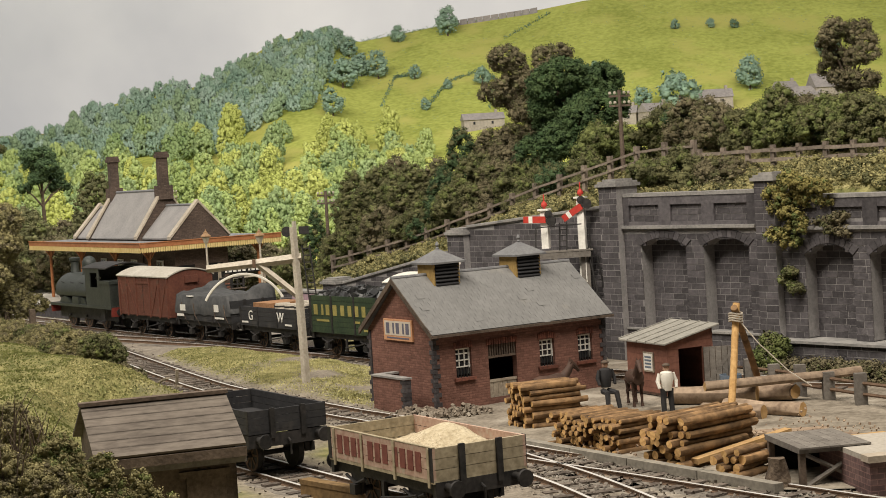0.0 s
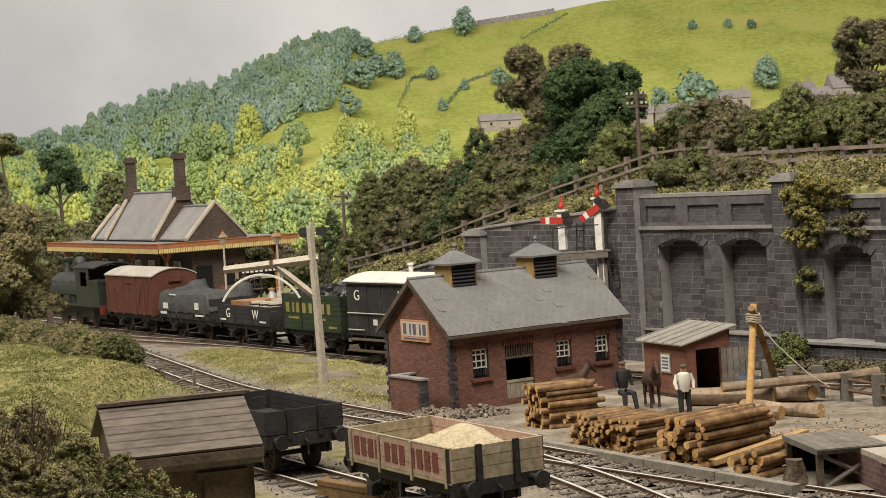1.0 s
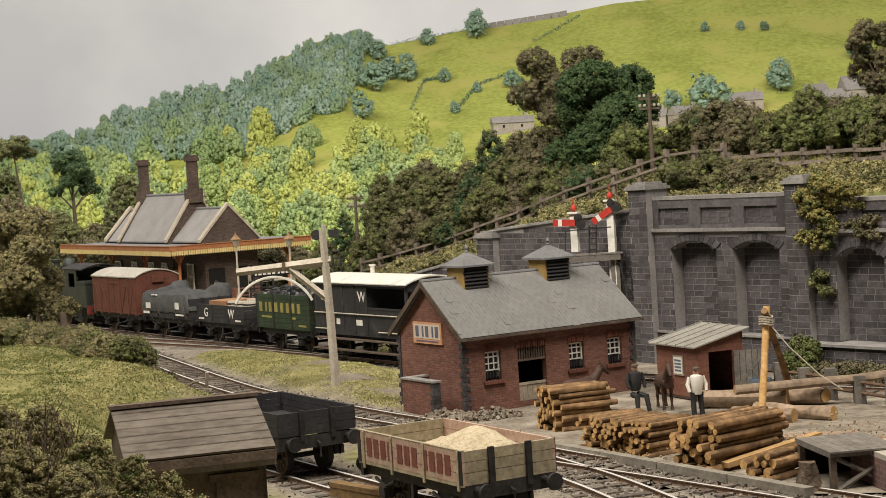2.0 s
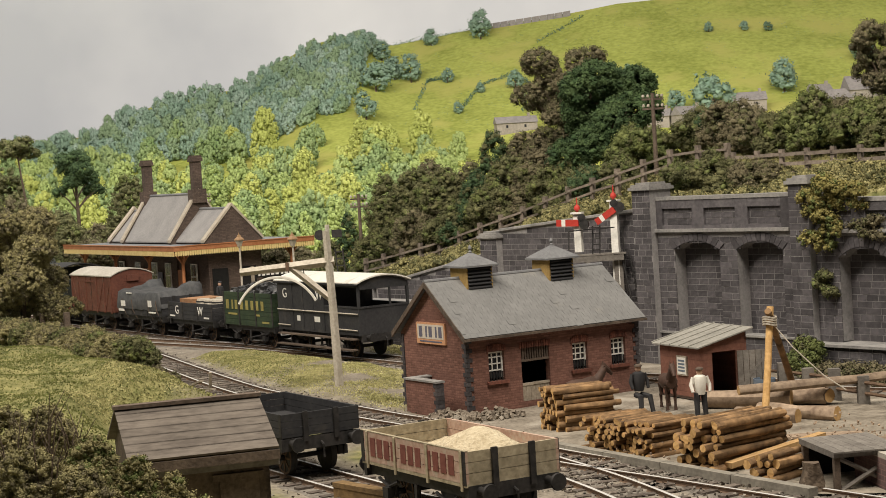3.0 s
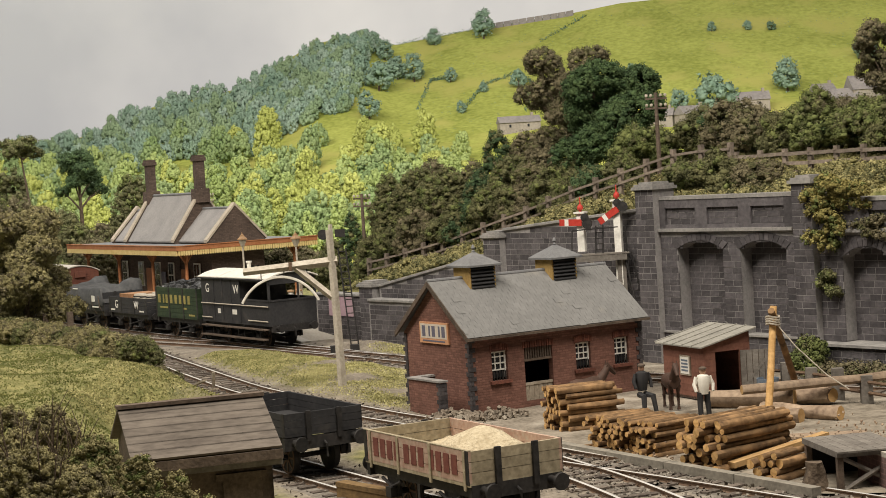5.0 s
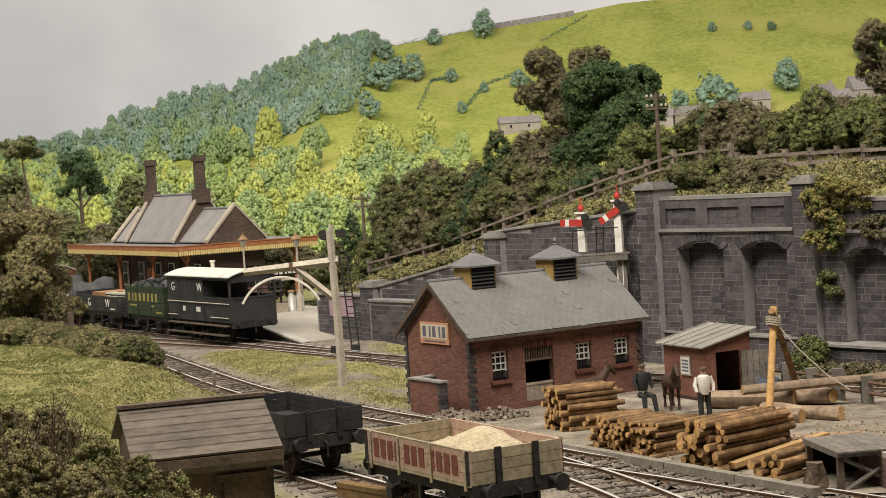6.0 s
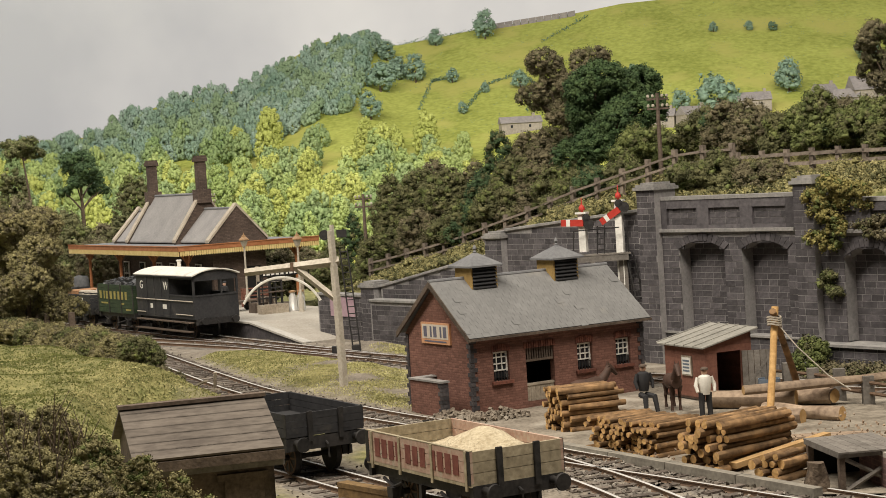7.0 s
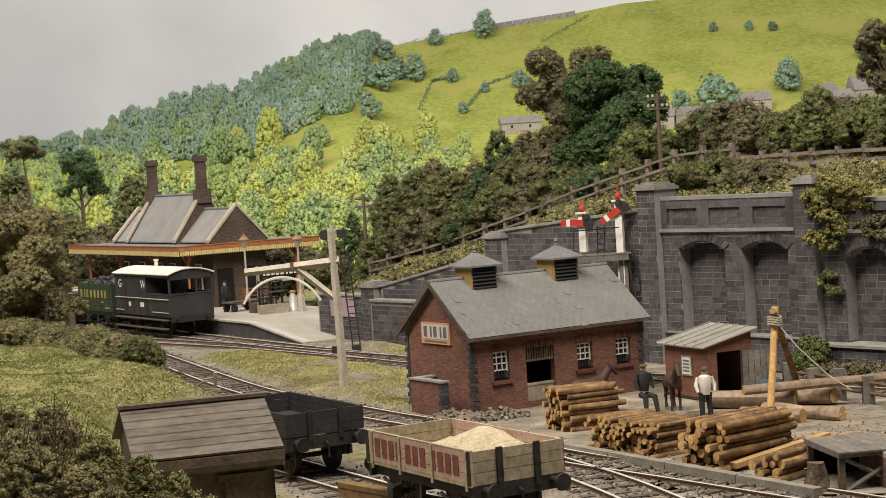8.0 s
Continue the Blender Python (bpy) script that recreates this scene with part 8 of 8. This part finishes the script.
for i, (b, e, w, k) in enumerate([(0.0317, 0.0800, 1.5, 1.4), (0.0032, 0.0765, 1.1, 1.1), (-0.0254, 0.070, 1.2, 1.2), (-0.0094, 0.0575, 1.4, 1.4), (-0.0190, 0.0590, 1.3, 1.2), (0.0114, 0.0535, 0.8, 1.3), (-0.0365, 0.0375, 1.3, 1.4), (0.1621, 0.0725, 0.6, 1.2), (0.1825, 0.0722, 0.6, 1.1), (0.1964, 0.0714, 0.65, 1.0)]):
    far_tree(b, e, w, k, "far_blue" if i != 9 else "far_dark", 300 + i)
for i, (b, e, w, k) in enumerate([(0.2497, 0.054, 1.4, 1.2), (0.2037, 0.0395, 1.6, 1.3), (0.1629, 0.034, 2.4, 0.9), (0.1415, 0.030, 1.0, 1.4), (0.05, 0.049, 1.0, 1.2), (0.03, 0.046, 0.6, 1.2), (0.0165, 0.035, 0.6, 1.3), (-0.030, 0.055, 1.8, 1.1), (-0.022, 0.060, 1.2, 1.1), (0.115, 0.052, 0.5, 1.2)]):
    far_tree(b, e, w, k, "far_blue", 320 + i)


def hedge_line(seed, *ways):
    g = np.random.default_rng(seed)
    cs = []
    for (b0, e0), (b1, e1) in zip(ways, ways[1:]):
        for f in np.linspace(0, 1, 26):
            p = hill_at(b0 + (b1 - b0) * f, e0 + (e1 - e0) * f)
            q = np.array(p) + g.normal(size=(10, 3)) * np.array((0.15, 0.2, 0.16))
            q[:, 2] += 0.12
            cs.append(q)
    c = np.concatenate(cs)
    n = g.normal(size=c.shape)
    n /= np.linalg.norm(n, axis=1)[:, None]
    ob = new("far_hedge", scatter_mesh("far_hedge", c, n, g.uniform(0.6, 1.4, len(c)) * 0.2, M["far_dark"], 0.8, seed))
    tagged(ob, "thin dark field hedge on the far pasture", "hedge", kind="stuff")


hedge_line(1, (-0.0086, 0.036), (-0.0002, 0.0517), (0.008, 0.0525))
hedge_line(2, (0.0190, 0.0355), (0.030, 0.0475), (0.0502, 0.0534), (0.058, 0.0465), (0.0530, 0.0315))
hedge_line(3, (0.0641, 0.0703), (0.0908, 0.0832))
hedge_line(4, (-0.0180, 0.0735), (0.0281, 0.0795), (0.0789, 0.0843))


def far_house(b, e, w, d, h, rz, label):
    p = hill_at(b, e)
    t = thing("far_house", p.x, p.y - 1, p.z - 0.3, rz, label, "house", "far village houses")
    part("wall", boxes((-w, w, -d, d, -0.6, h)), M["farwall"], t)
    bm = bmesh.new()
    prism(bm, [(-w - 0.1, -d - 0.15, h), (-w - 0.1, d + 0.15, h), (-w - 0.1, 0, h + d * 1.1)], (2 * w + 0.2, 0, 0))
    part("roof", bm, M["farroof"], t, "grey-brown roof")
    part("chimney", boxes((w * 0.6, w * 0.6 + 0.3, -0.15, 0.15, h + d * 0.7, h + d * 1.1 + 0.35)), M["farwall"], t)
    for x in (-w * 0.5, w * 0.4):
        part("window", boxes((x - 0.12, x + 0.12, -d - 0.03, -d, h * 0.4, h * 0.75)), M["glass"], t)


M["farwall"] = mat("far_house_wall", (0.25, 0.215, 0.18), (0.34, 0.30, 0.25), 1, 4, 0.9, 0)
M["farroof"] = mat("far_house_roof", (0.21, 0.19, 0.18), (0.29, 0.26, 0.24), 1, 4, 0.9, 0)
for row in ((0.2227, 0.027, 1.3, 1.0, 1.1, 20), (0.2500, 0.024, 2.6, 1.5, 1.8, 8), (0.236, 0.023, 1.5, 1.0, 1.2, -30), (0.1474, 0.019, 1.8, 0.9, 1.2, 30), (0.0485, 0.022, 2.4, 0.7, 0.9, 12), (0.1821, 0.026, 1.9, 0.9, 1.0, 0), (0.130, 0.020, 1.4, 0.8, 1.0, -20)):
    far_house(*row, "small stone house of the painted village")


# ---------------------------------------------------------------- last small things
def rubble(name, x, y, r, n, seed, size, m, label):
    g = np.random.default_rng(seed)
    bm = bmesh.new()
    for _ in range(n):
        a, q = g.uniform(0, 6.28), r * math.sqrt(g.random())
        s = size * g.uniform(0.4, 1.3)
        box(bm, -s, s, -s * 0.8, s * 0.8, -s * 0.6, s * 0.6, 0, Matrix.Translation((math.cos(a) * q, math.sin(a) * q * 0.6, 0.35 * r * (1 - q / r) * g.random())) @ Euler(g.uniform(0, 3, 3)).to_matrix().to_4x4())
    solo(name, bm, m, P(x, y, -0.08), label, "rubble", kind="stuff")


rubble("rubble_heap", 0.1, 55.3, 0.9, 160, 1, 0.09, M["soil"], "heap of brown earth and rubble at the shed wall")
rubble("rubble_heap", 1.5, 55.2, 1.0, 120, 2, 0.07, M["soil"], "brown earth and chippings at the shed wall")
rubble("bark_scatter", 6.8, 46.5, 3.2, 200, 3, 0.026, M["palelog"], "pale bark chips scattered over the yard")
rubble("bark_scatter", 10.5, 46.0, 2.6, 200, 4, 0.03, M["palelog"], "pale bark chips scattered over the yard")
plank((-9.9, 66.7, 0.15), (-9.2, 65.3, 0.5), 0.16, 0.07, M["wood"], "broken grey plank leaning by the track")
plank((-9.0, 66.0, 0.0), (-8.9, 65.7, 0.75), 0.12, 0.06, M["wood"], "broken upright plank by the track")
plank((-9.4, 66.2, 0.05), (-8.7, 64.9, 0.2), 0.14, 0.06, M["wood"], "broken grey plank lying by the track")


def pasture_tufts():
    """Tussocks and small thistles over the far pasture."""
    g = np.random.default_rng(77)
    cs = []
    for _ in range(900):
        b = g.uniform(-0.02, 0.30)
        top = lerp(b, SKYLINE)
        p = hill_at(b, top - g.uniform(0.002, 0.06))
        q = np.array(p) + g.normal(size=(4, 3)) * np.array((0.12, 0.1, 0.03))
        q[:, 2] += 0.05
        cs.append(q)
    c = np.concatenate(cs)
    n = g.normal(size=c.shape)
    n /= np.linalg.norm(n, axis=1)[:, None]
    ob = new("pasture_tufts", scatter_mesh("pasture_tufts", c, n, g.uniform(0.5, 1.5, len(c)) * 0.10, M["far_deep"], 0.7, 77))
    tagged(ob, "small dark grass tufts over the far pasture", "grass", kind="stuff")


pasture_tufts()


def far_boundary():
    t = thing("far_stone_wall", 0, 0, 0, 0, "long low grey stone wall on the hill crest", "wall")
    for i in range(12):
        b = 0.030 + 0.0045 * i
        p, q = hill_point(b, 0.99), hill_point(b + 0.0042, 0.99)
        bm = bmesh.new()
        prism(bm, [(p.x, p.y, p.z - 0.1), (q.x, q.y, q.z - 0.1), (q.x, q.y, q.z + 0.75), (p.x, p.y, p.z + 0.75)], (0, 0.4, 0))
        part("wall_length", bm, M["farroof"], t)


far_boundary()


# ---------------------------------------------------------------- motion
def motions():
    times = [i * 0.25 for i in range(33)]
    for ob, s0, off in MOVERS:
        rows = []
        for t in times:
            p, a = main_line(s0 + ride(t))
            m = P(p.x, p.y, 0, a)
            if off:
                m = m @ P(*off)
            rows.append((t, m))
        walk(ob, rows)
    fine = [i * 0.1 for i in range(81)]
    for ob, x, r in WHEELSETS:
        walk(ob, [(t, P(x, 0, r) @ pose(0, 0, 0, 0, -math.degrees(ride(t) / r), 0)) for t in fine])


motions()
